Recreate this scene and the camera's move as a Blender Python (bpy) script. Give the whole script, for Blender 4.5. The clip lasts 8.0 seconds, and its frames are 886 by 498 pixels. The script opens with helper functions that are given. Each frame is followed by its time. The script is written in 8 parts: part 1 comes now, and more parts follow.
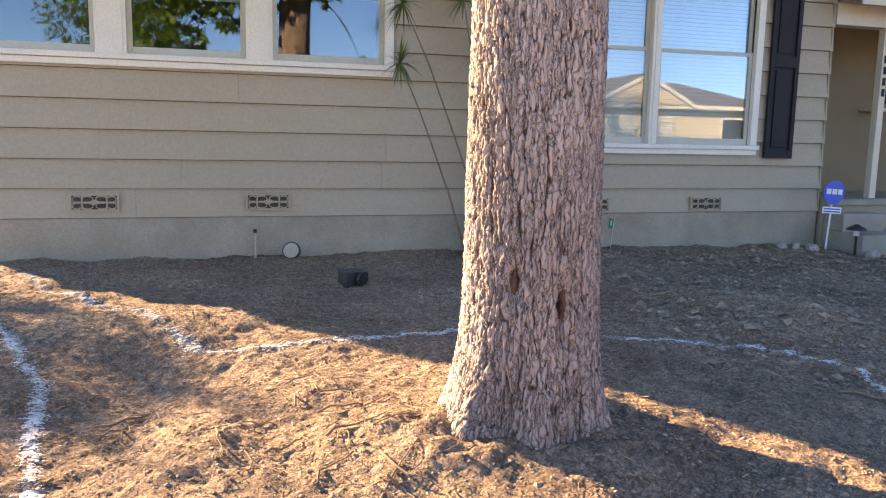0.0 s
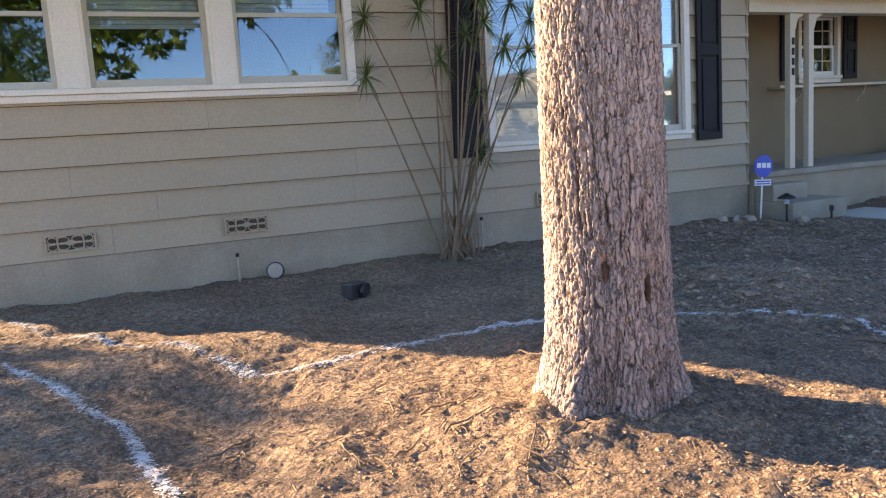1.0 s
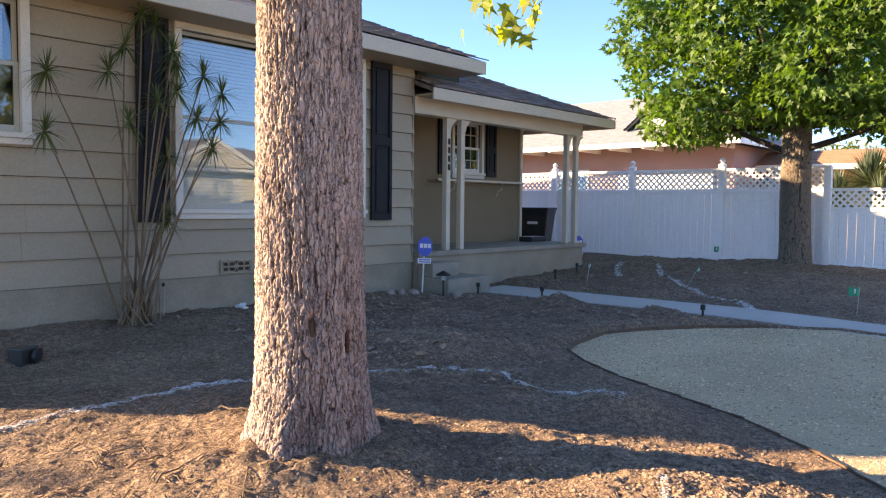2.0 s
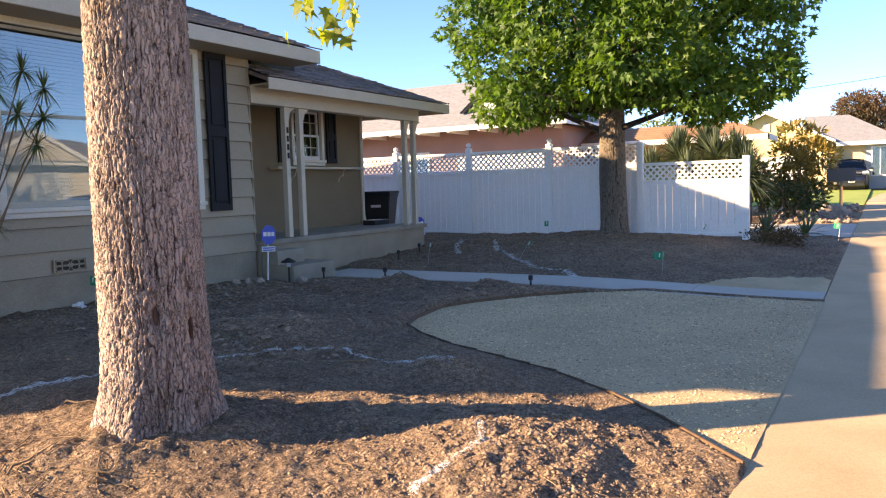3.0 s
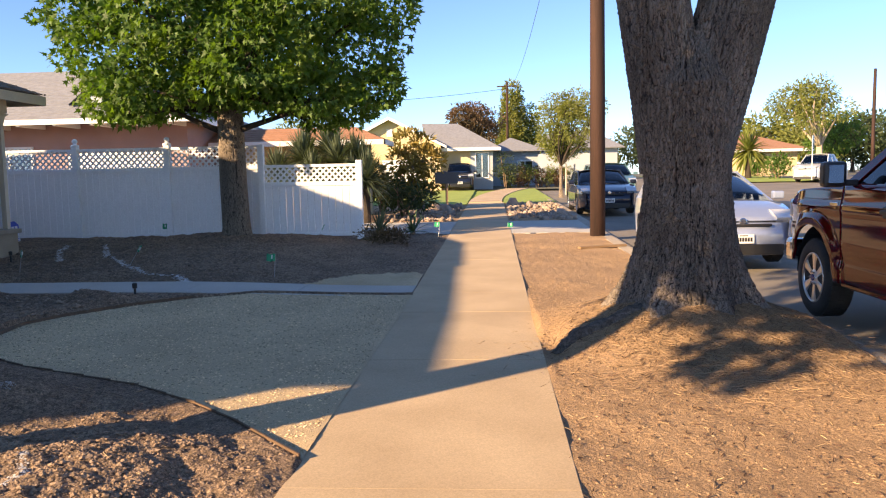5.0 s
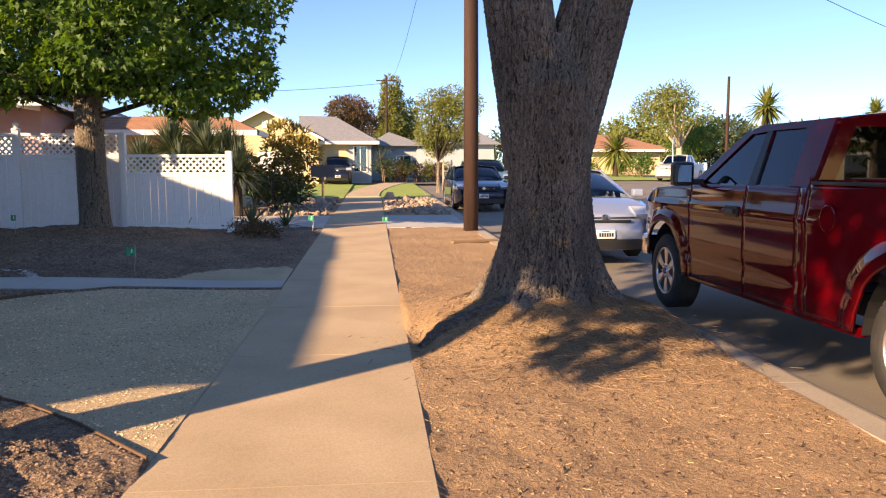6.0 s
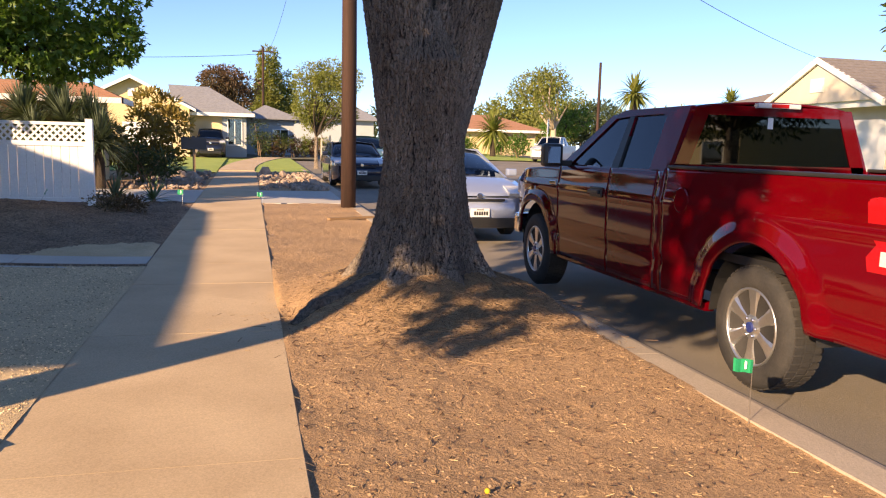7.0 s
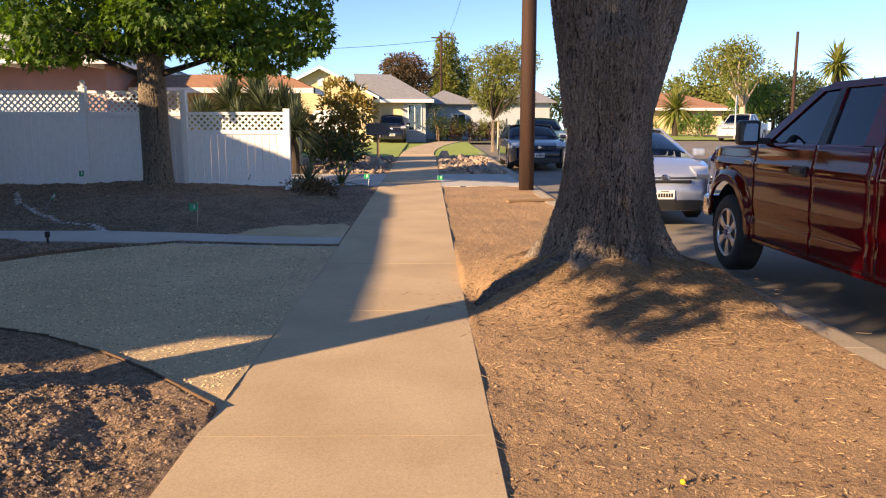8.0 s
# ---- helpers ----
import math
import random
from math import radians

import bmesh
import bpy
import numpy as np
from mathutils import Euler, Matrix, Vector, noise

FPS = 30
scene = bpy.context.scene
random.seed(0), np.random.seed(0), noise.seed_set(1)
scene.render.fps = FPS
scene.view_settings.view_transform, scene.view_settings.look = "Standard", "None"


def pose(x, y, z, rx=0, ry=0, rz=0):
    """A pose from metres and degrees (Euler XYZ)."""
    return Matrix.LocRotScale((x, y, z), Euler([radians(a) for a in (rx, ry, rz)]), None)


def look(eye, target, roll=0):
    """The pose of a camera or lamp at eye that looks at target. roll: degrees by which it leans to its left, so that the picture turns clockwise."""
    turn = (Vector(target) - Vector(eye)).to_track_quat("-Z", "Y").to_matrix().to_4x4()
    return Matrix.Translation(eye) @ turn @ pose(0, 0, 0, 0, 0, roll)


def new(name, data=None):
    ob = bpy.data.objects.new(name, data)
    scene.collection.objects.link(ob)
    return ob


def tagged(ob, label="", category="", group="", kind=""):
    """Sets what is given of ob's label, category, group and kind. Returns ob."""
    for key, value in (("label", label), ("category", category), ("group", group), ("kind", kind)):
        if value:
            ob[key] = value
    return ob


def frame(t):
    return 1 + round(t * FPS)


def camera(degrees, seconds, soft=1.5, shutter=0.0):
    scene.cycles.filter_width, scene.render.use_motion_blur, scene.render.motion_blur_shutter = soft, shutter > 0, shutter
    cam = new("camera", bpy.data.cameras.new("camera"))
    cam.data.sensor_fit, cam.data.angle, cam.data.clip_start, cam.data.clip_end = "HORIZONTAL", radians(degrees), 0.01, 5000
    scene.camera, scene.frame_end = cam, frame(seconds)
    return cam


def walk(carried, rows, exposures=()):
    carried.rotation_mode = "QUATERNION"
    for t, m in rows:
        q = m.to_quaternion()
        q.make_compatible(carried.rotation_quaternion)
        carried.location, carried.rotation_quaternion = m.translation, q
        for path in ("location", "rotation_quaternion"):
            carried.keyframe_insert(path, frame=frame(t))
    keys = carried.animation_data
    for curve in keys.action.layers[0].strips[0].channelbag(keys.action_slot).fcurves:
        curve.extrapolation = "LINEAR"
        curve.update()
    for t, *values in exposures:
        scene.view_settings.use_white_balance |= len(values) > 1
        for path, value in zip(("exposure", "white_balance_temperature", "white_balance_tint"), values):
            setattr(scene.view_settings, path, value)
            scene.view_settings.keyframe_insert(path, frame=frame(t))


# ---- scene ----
cam = camera(60.2, 8.0, soft=1.15)
PATH = [
    (0, (0.122, 0.106, 1.372), (0.684, 2.004, 1.086), 1.1),
    (0.5, (-0.281, 0.037, 1.383), (0.337, 1.916, 1.087), 0.4),
    (1, (-0.656, 0.152, 1.427), (0.143, 1.964, 1.144), -3.7),
    (1.5, (-0.903, 0.126, 1.434), (0.465, 1.579, 1.306), -2.8),
    (1.7, (-0.988, 0.056, 1.419), (0.454, 1.438, 1.31), -1.3),
    (2.8, (-1.267, -0.422, 1.444), (0.401, 0.669, 1.287), 0.1),
    (3, (-1.35, -0.438, 1.448), (0.374, 0.562, 1.288), -1.7),
    (3.5, (-1.422, -0.531, 1.485), (0.404, 0.261, 1.285), -2.7),
    (4, (-1.374, -0.696, 1.492), (0.539, -0.149, 1.29), -1.2),
    (4.5, (-1.342, -0.811, 1.511), (0.624, -0.499, 1.319), -1.1),
    (6, (-1.324, -1.005, 1.504), (0.657, -1.183, 1.299), -0.1),
    (6.5, (-1.322, -1.035, 1.502), (0.628, -1.412, 1.268), 0.8),
    (7, (-1.341, -1.046, 1.501), (0.581, -1.534, 1.241), 1.4),
    (7.5, (-1.334, -1.024, 1.496), (0.6, -1.445, 1.209), 1.4),
    (8, (-1.332, -0.966, 1.493), (0.643, -1.006, 1.183), 0.1),
]
walk(cam, [(t, look(eye, target, roll)) for t, eye, target, roll in PATH],
     exposures=[(0, 2.63, 8000, 18), (0.5, 2.55, 7700, 17), (1.0, 2.38, 7500, 17), (1.5, 2.18, 7400, 18), (2.8, 1.86, 7400, 18), (4.5, 1.4, 7400, 17), (6.5, 1.14, 7500, 22), (8, 1.04, 7500, 19)])

# ---------------------------------------------------------------- light
SUN_WAY = Vector((0.642, -0.766, -0.36)).normalized()
world = bpy.data.worlds.new("world")
scene.world = world
world.use_nodes = True
wn = world.node_tree
sky = wn.nodes.new("ShaderNodeTexSky")
sky.sky_type = "NISHITA"
sky.sun_disc = False
sky.sun_elevation = radians(19.8)
sky.sun_rotation = math.atan2(-SUN_WAY.x, -SUN_WAY.y)
sky.air_density, sky.dust_density, sky.ozone_density = 0.68, 0.06, 5.2
sky.altitude = 300
wn.links.new(sky.outputs[0], wn.nodes["Background"].inputs[0])
wn.nodes["Background"].inputs[1].default_value = 0.126
sun_data = bpy.data.lights.new("sun", "SUN")
sun_data.energy, sun_data.angle, sun_data.color = 5.0, radians(0.6), (1.0, 0.78, 0.50)
sun = new("sun", sun_data)
sun.matrix_world = look((-30, 35, 20), Vector((-30, 35, 20)) + SUN_WAY)

# ---------------------------------------------------------------- materials
MATS = {}


def material(name, base, rough=0.8, spots=None, scale=6.0, fine=60.0, amount=0.5, bump=0.3, metal=0.0,
             coat=0.0, stretch=(1, 1, 1), jitter=0.0, island=0.0, size=0.01, sheen=0.0, trans=0.0):
    """A principled surface with stains at one scale and grain at another, and a fine relief."""
    if name in MATS:
        return MATS[name]
    m = bpy.data.materials.new(name)
    m.use_nodes = True
    nt = m.node_tree
    b = nt.nodes["Principled BSDF"]
    b.inputs["Roughness"].default_value, b.inputs["Metallic"].default_value = rough, metal
    b.inputs["Coat Weight"].default_value = coat
    b.inputs["Coat Roughness"].default_value = 0.04
    b.inputs["Transmission Weight"].default_value = trans
    co = nt.nodes.new("ShaderNodeTexCoord")
    mp = nt.nodes.new("ShaderNodeMapping")
    mp.inputs["Scale"].default_value = stretch
    nt.links.new(co.outputs["Object"], mp.inputs[0])
    n1, n2 = nt.nodes.new("ShaderNodeTexNoise"), nt.nodes.new("ShaderNodeTexNoise")
    n1.inputs["Scale"].default_value, n2.inputs["Scale"].default_value = scale, fine
    n1.inputs["Detail"].default_value, n2.inputs["Detail"].default_value = 6, 5
    n2.inputs["Roughness"].default_value = 0.7
    nt.links.new(mp.outputs[0], n1.inputs[0]), nt.links.new(mp.outputs[0], n2.inputs[0])
    second = spots or tuple(c * 0.6 for c in base)
    mix = nt.nodes.new("ShaderNodeMix")
    mix.data_type = "RGBA"
    mix.inputs[6].default_value, mix.inputs[7].default_value = (*base, 1), (*second, 1)
    ramp = nt.nodes.new("ShaderNodeMapRange")
    ramp.inputs[1].default_value, ramp.inputs[2].default_value = 0.36, 0.68
    ramp.inputs[4].default_value = amount
    nt.links.new(n1.outputs[0], ramp.inputs[0]), nt.links.new(ramp.outputs[0], mix.inputs[0])
    grain = nt.nodes.new("ShaderNodeMapRange")
    grain.inputs[1].default_value, grain.inputs[2].default_value = 0.3, 0.7
    grain.inputs[3].default_value, grain.inputs[4].default_value = 1 - 0.35 * amount, 1 + 0.3 * amount
    nt.links.new(n2.outputs[0], grain.inputs[0])
    mul = nt.nodes.new("ShaderNodeMix")
    mul.data_type, mul.blend_type = "RGBA", "MULTIPLY"
    mul.inputs[0].default_value = 1.0
    nt.links.new(mix.outputs[2], mul.inputs[6]), nt.links.new(grain.outputs[0], mul.inputs[7])
    last = mul.outputs[2]
    if jitter or island:
        src = nt.nodes.new("ShaderNodeObjectInfo") if jitter else nt.nodes.new("ShaderNodeNewGeometry")
        out = src.outputs["Random"] if jitter else src.outputs["Random Per Island"]
        k = jitter or island
        r = nt.nodes.new("ShaderNodeMapRange")
        r.inputs[3].default_value, r.inputs[4].default_value = 1 - k, 1 + k
        nt.links.new(out, r.inputs[0])
        m2 = nt.nodes.new("ShaderNodeMix")
        m2.data_type, m2.blend_type = "RGBA", "MULTIPLY"
        m2.inputs[0].default_value = 1.0
        nt.links.new(last, m2.inputs[6]), nt.links.new(r.outputs[0], m2.inputs[7])
        last = m2.outputs[2]
    nt.links.new(last, b.inputs["Base Color"])
    if bump:
        bp = nt.nodes.new("ShaderNodeBump")
        bp.inputs["Strength"].default_value, bp.inputs["Distance"].default_value = bump, size
        nt.links.new(n2.outputs[0], bp.inputs["Height"]), nt.links.new(bp.outputs[0], b.inputs["Normal"])
    MATS[name] = m
    return m


def glass(name, tint=(0.9, 0.95, 0.95), reflect=1.0, clear=0.8):
    """A flat pane: see-through and mirroring by its Fresnel."""
    if name in MATS:
        return MATS[name]
    m = bpy.data.materials.new(name)
    m.use_nodes = True
    nt = m.node_tree
    nt.nodes.remove(nt.nodes["Principled BSDF"])
    out = nt.nodes["Material Output"]
    tr, gl, mx, fr = (nt.nodes.new(k) for k in ("ShaderNodeBsdfTransparent", "ShaderNodeBsdfGlossy", "ShaderNodeMixShader", "ShaderNodeFresnel"))
    tr.inputs[0].default_value = (*(c * clear for c in tint), 1)
    gl.inputs["Roughness"].default_value = 0.02
    gl.inputs[0].default_value = (0.95, 0.97, 1, 1)
    fr.inputs[0].default_value = 1.45
    add = nt.nodes.new("ShaderNodeMath")
    add.operation, add.inputs[1].default_value, add.use_clamp = "MULTIPLY_ADD", 1.0, True
    add.inputs[2].default_value = 0.12 * reflect
    nt.links.new(fr.outputs[0], add.inputs[0]), nt.links.new(add.outputs[0], mx.inputs[0])
    nt.links.new(tr.outputs[0], mx.inputs[1]), nt.links.new(gl.outputs[0], mx.inputs[2])
    nt.links.new(mx.outputs[0], out.inputs[0])
    MATS[name] = m
    return m


def leaf_material(name, base, other, glow=0.5):
    """Thin leaves: colour by leaf, half of the light comes through."""
    m = material(name, base, 0.55, other, 0.5, 8, 0.8, 0.0, island=0.35)
    nt = m.node_tree
    b = nt.nodes["Principled BSDF"]
    t, mx = nt.nodes.new("ShaderNodeBsdfTranslucent"), nt.nodes.new("ShaderNodeMixShader")
    hue = nt.nodes.new("ShaderNodeMix")
    hue.data_type, hue.blend_type = "RGBA", "MULTIPLY"
    hue.inputs[0].default_value, hue.inputs[7].default_value = 1, (1.5, 1.5, 0.5, 1)
    src = b.inputs["Base Color"].links[0].from_socket
    nt.links.new(src, hue.inputs[6]), nt.links.new(hue.outputs[2], t.inputs[0])
    mx.inputs[0].default_value = glow
    nt.links.new(b.outputs[0], mx.inputs[1]), nt.links.new(t.outputs[0], mx.inputs[2])
    nt.links.new(mx.outputs[0], nt.nodes["Material Output"].inputs[0])
    return m


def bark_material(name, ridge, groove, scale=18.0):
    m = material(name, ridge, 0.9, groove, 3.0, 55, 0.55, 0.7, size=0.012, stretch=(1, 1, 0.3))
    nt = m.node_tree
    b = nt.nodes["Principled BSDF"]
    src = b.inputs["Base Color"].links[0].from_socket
    # furrow shade is put into the colour: groove tone where relief is low
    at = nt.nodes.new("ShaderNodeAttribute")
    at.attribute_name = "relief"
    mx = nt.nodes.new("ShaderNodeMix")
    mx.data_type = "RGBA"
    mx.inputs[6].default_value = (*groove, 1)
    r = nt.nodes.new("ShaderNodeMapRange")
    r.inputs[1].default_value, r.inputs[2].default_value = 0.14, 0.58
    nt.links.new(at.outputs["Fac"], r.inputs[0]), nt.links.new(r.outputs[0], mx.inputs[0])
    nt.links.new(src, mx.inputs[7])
    # fine upright cracks between the ridges, darkened in colour and sunk by bump
    co = nt.nodes.new("ShaderNodeTexCoord")
    mp = nt.nodes.new("ShaderNodeMapping")
    mp.inputs["Scale"].default_value = (1, 1, 0.15)
    wn_ = nt.nodes.new("ShaderNodeTexNoise")
    wn_.inputs["Scale"].default_value, wn_.inputs["Detail"].default_value = 22, 4
    add = nt.nodes.new("ShaderNodeMix")
    add.data_type, add.blend_type = "RGBA", "ADD"
    add.inputs[0].default_value = 0.045
    vo = nt.nodes.new("ShaderNodeTexVoronoi")
    vo.feature = "DISTANCE_TO_EDGE"
    vo.inputs["Scale"].default_value = scale * 2.4
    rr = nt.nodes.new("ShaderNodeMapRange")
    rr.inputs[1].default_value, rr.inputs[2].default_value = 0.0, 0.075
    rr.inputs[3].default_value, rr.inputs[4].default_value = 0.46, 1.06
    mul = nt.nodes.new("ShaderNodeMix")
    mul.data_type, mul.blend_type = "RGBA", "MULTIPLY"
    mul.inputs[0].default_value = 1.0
    bp = nt.nodes.new("ShaderNodeBump")
    bp.inputs["Strength"].default_value, bp.inputs["Distance"].default_value = 0.9, 0.05
    nt.links.new(co.outputs["Object"], mp.inputs[0]), nt.links.new(co.outputs["Object"], wn_.inputs[0])
    nt.links.new(mp.outputs[0], add.inputs[6]), nt.links.new(wn_.outputs[1], add.inputs[7]), nt.links.new(add.outputs[2], vo.inputs["Vector"])
    nt.links.new(vo.outputs["Distance"], rr.inputs[0]), nt.links.new(rr.outputs[0], mul.inputs[7]), nt.links.new(mx.outputs[2], mul.inputs[6])
    nt.links.new(mul.outputs[2], b.inputs["Base Color"])
    lift = nt.nodes.new("ShaderNodeMapRange")
    lift.inputs[2].default_value, lift.inputs[4].default_value = 0.15, 0.15
    nt.links.new(vo.outputs["Distance"], lift.inputs[0]), nt.links.new(lift.outputs[0], bp.inputs["Height"])
    nt.links.new(b.inputs["Normal"].links[0].from_socket, bp.inputs["Normal"]), nt.links.new(bp.outputs[0], b.inputs["Normal"])
    return m


def darken_soil(m, tint):
    """Darkens the soil by the amount stored on the mesh."""
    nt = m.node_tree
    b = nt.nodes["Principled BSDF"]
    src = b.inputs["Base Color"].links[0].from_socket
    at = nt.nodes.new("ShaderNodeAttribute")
    at.attribute_name = "dark_soil"
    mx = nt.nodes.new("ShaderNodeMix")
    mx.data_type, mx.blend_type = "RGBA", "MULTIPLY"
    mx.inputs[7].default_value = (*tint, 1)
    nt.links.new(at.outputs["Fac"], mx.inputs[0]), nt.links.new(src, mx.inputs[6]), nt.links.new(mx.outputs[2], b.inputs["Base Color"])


def crumble(m, scale, low, high, depth):
    """Crumbs and pits over the soil: shade of the gaps is put into the colour, tops lightened, height to match."""
    nt = m.node_tree
    b = nt.nodes["Principled BSDF"]
    src = b.inputs["Base Color"].links[0].from_socket
    co = nt.nodes.new("ShaderNodeTexCoord")
    warp = nt.nodes.new("ShaderNodeTexNoise")
    warp.inputs["Scale"].default_value, warp.inputs["Detail"].default_value = scale * 0.4, 5
    shift = nt.nodes.new("ShaderNodeMix")
    shift.data_type, shift.blend_type = "RGBA", "ADD"
    shift.inputs[0].default_value = 0.05
    nt.links.new(co.outputs["Object"], warp.inputs[0]), nt.links.new(co.outputs["Object"], shift.inputs[6]), nt.links.new(warp.outputs[1], shift.inputs[7])
    last, heights = src, []
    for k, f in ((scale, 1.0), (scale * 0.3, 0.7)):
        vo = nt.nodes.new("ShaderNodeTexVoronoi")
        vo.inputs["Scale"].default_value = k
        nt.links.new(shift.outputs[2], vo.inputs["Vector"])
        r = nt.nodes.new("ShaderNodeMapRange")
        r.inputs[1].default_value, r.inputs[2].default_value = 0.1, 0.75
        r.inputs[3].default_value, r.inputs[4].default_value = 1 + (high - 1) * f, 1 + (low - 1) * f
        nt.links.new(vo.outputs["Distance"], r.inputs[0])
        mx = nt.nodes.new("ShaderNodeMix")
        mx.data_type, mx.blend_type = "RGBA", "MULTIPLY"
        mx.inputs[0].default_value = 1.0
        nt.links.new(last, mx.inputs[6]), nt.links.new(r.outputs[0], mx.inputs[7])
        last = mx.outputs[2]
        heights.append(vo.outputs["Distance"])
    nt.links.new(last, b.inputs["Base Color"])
    old = b.inputs["Normal"].links[0].from_socket
    for h, d in zip(heights, (depth, depth * 3)):
        bp = nt.nodes.new("ShaderNodeBump")
        bp.invert = True
        bp.inputs["Strength"].default_value, bp.inputs["Distance"].default_value = 0.8, d
        nt.links.new(h, bp.inputs["Height"]), nt.links.new(old, bp.inputs["Normal"])
        old = bp.outputs[0]
    nt.links.new(old, b.inputs["Normal"])


SIDING = material("siding_paint", (0.40, 0.335, 0.235), 0.6, (0.36, 0.30, 0.205), 1.6, 45, 0.35, 0.12, size=0.004, jitter=0.03)
STUCCO = material("tan_stucco", (0.26, 0.20, 0.125), 0.9, (0.20, 0.155, 0.10), 2.0, 120, 0.4, 0.5, size=0.006)
FOUND = material("foundation", (0.38, 0.33, 0.245), 0.85, (0.25, 0.205, 0.145), 2.5, 70, 0.6, 0.25)
TRIM = material("cream_trim", (0.64, 0.57, 0.45), 0.5, (0.55, 0.48, 0.37), 3, 50, 0.3, 0.06)
WHITE = material("white_paint", (0.80, 0.80, 0.78), 0.4, (0.7, 0.69, 0.65), 3, 60, 0.3, 0.05)
VINYL = material("white_vinyl", (0.93, 0.93, 0.925), 0.35, (0.87, 0.865, 0.85), 1.4, 40, 0.3, 0.03)
CASING = material("casing_paint", (0.75, 0.71, 0.615), 0.45, (0.66, 0.615, 0.52), 3, 60, 0.35, 0.06)
SASH = material("sash_beige", (0.50, 0.48, 0.40), 0.5, (0.42, 0.4, 0.33), 3, 50, 0.3, 0.05)
BLACK = material("black_shutter", (0.009, 0.009, 0.012), 0.75, (0.018, 0.018, 0.021), 4, 60, 0.5, 0.1)
BLACKP = material("black_plastic", (0.02, 0.02, 0.021), 0.4, (0.04, 0.04, 0.04), 5, 60, 0.4, 0.1)
SHINGLE = material("brown_shingle", (0.27, 0.225, 0.21), 0.95, (0.17, 0.14, 0.135), 5, 60, 0.8, 0.5, jitter=0.25)
DARKSHINGLE = material("roof_brown", (0.25, 0.21, 0.20), 0.95, (0.13, 0.11, 0.105), 12, 90, 0.9, 0.6)
GREYROOF = material("roof_grey", (0.30, 0.305, 0.32), 0.9, (0.215, 0.22, 0.23), 6, 60, 0.7, 0.4)
REDROOF = material("roof_red", (0.42, 0.22, 0.13), 0.9, (0.33, 0.17, 0.1), 6, 60, 0.7, 0.4)
PINK = material("pink_stucco", (0.42, 0.27, 0.24), 0.9, (0.29, 0.19, 0.175), 1.5, 80, 0.4, 0.3)
CREAM = material("cream_stucco", (0.66, 0.53, 0.31), 0.9, (0.6, 0.48, 0.28), 1.5, 80, 0.4, 0.3)
BLUEGREY = material("bluegrey_wall", (0.42, 0.46, 0.47), 0.8, (0.36, 0.4, 0.41), 1.5, 60, 0.4, 0.2)
CONCRETE = material("sidewalk_concrete", (0.60, 0.45, 0.28), 0.85, (0.43, 0.305, 0.18), 1.3, 90, 0.6, 0.2, size=0.006)
WALKCON = material("walk_concrete", (0.54, 0.51, 0.45), 0.85, (0.44, 0.41, 0.36), 1.5, 90, 0.5, 0.3, size=0.006)
STEPCON = material("step_concrete", (0.36, 0.325, 0.26), 0.85, (0.26, 0.225, 0.17), 3, 80, 0.7, 0.3)
KERBCON = material("kerb_concrete", (0.48, 0.40, 0.31), 0.85, (0.34, 0.28, 0.21), 2, 80, 0.6, 0.3)
VENTMESH = material("rusty_mesh", (0.10, 0.078, 0.055), 0.9, (0.05, 0.04, 0.03), 20, 90, 0.7, 0.3)
JOINT = material("joint_dirt", (0.10, 0.075, 0.05), 0.95, (0.06, 0.045, 0.03), 9, 90, 0.6, 0.3)
ROAD = material("road_surface", (0.27, 0.23, 0.18), 0.9, (0.17, 0.15, 0.125), 0.7, 90, 0.7, 0.5, size=0.008)
DIRT = material("yard_dirt", (0.52, 0.355, 0.23), 0.97, (0.35, 0.235, 0.155), 2.2, 110, 0.95, 1.0, size=0.024)
CLOD = material("dirt_clod", (0.40, 0.275, 0.18), 0.97, (0.22, 0.151, 0.102), 8, 90, 0.8, 0.7, island=0.3)
PARKDIRT = material("parkway_dirt", (0.53, 0.335, 0.18), 0.97, (0.385, 0.24, 0.13), 1.4, 110, 0.75, 0.8, size=0.014)
DG = material("granite_fines", (0.68, 0.515, 0.31), 0.95, (0.55, 0.41, 0.245), 1.2, 200, 1.0, 0.8, size=0.008)
GRAVEL = material("granite_chip", (0.72, 0.55, 0.33), 0.95, (0.48, 0.36, 0.21), 9, 90, 0.7, 0.4, island=0.6)
CHALK = material("chalk_line", (0.78, 0.76, 0.73), 0.95, (0.45, 0.38, 0.32), 14, 120, 0.55, 0.6)
TWIG = material("dry_twig", (0.30, 0.205, 0.125), 0.9, (0.18, 0.12, 0.075), 8, 90, 0.7, 0.3, island=0.35)
STRAW = material("dry_needle", (0.28, 0.18, 0.098), 0.9, (0.19, 0.122, 0.066), 8, 90, 0.6, 0.1, island=0.35)
darken_soil(DIRT, (0.68, 0.66, 0.66))
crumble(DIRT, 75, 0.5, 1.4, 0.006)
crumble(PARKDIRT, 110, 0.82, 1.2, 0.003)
DARKCLOD = material("dark_clod", (0.36, 0.255, 0.175), 0.95, (0.09, 0.063, 0.047), 8, 90, 0.8, 0.7, island=0.35)
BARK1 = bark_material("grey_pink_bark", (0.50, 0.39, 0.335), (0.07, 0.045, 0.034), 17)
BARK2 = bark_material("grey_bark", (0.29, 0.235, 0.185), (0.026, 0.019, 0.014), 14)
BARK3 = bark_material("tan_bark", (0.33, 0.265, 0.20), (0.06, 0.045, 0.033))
SAPWOOD = material("bare_wood", (0.12, 0.06, 0.035), 0.8, (0.05, 0.03, 0.02), 20, 90, 0.8, 0.5)
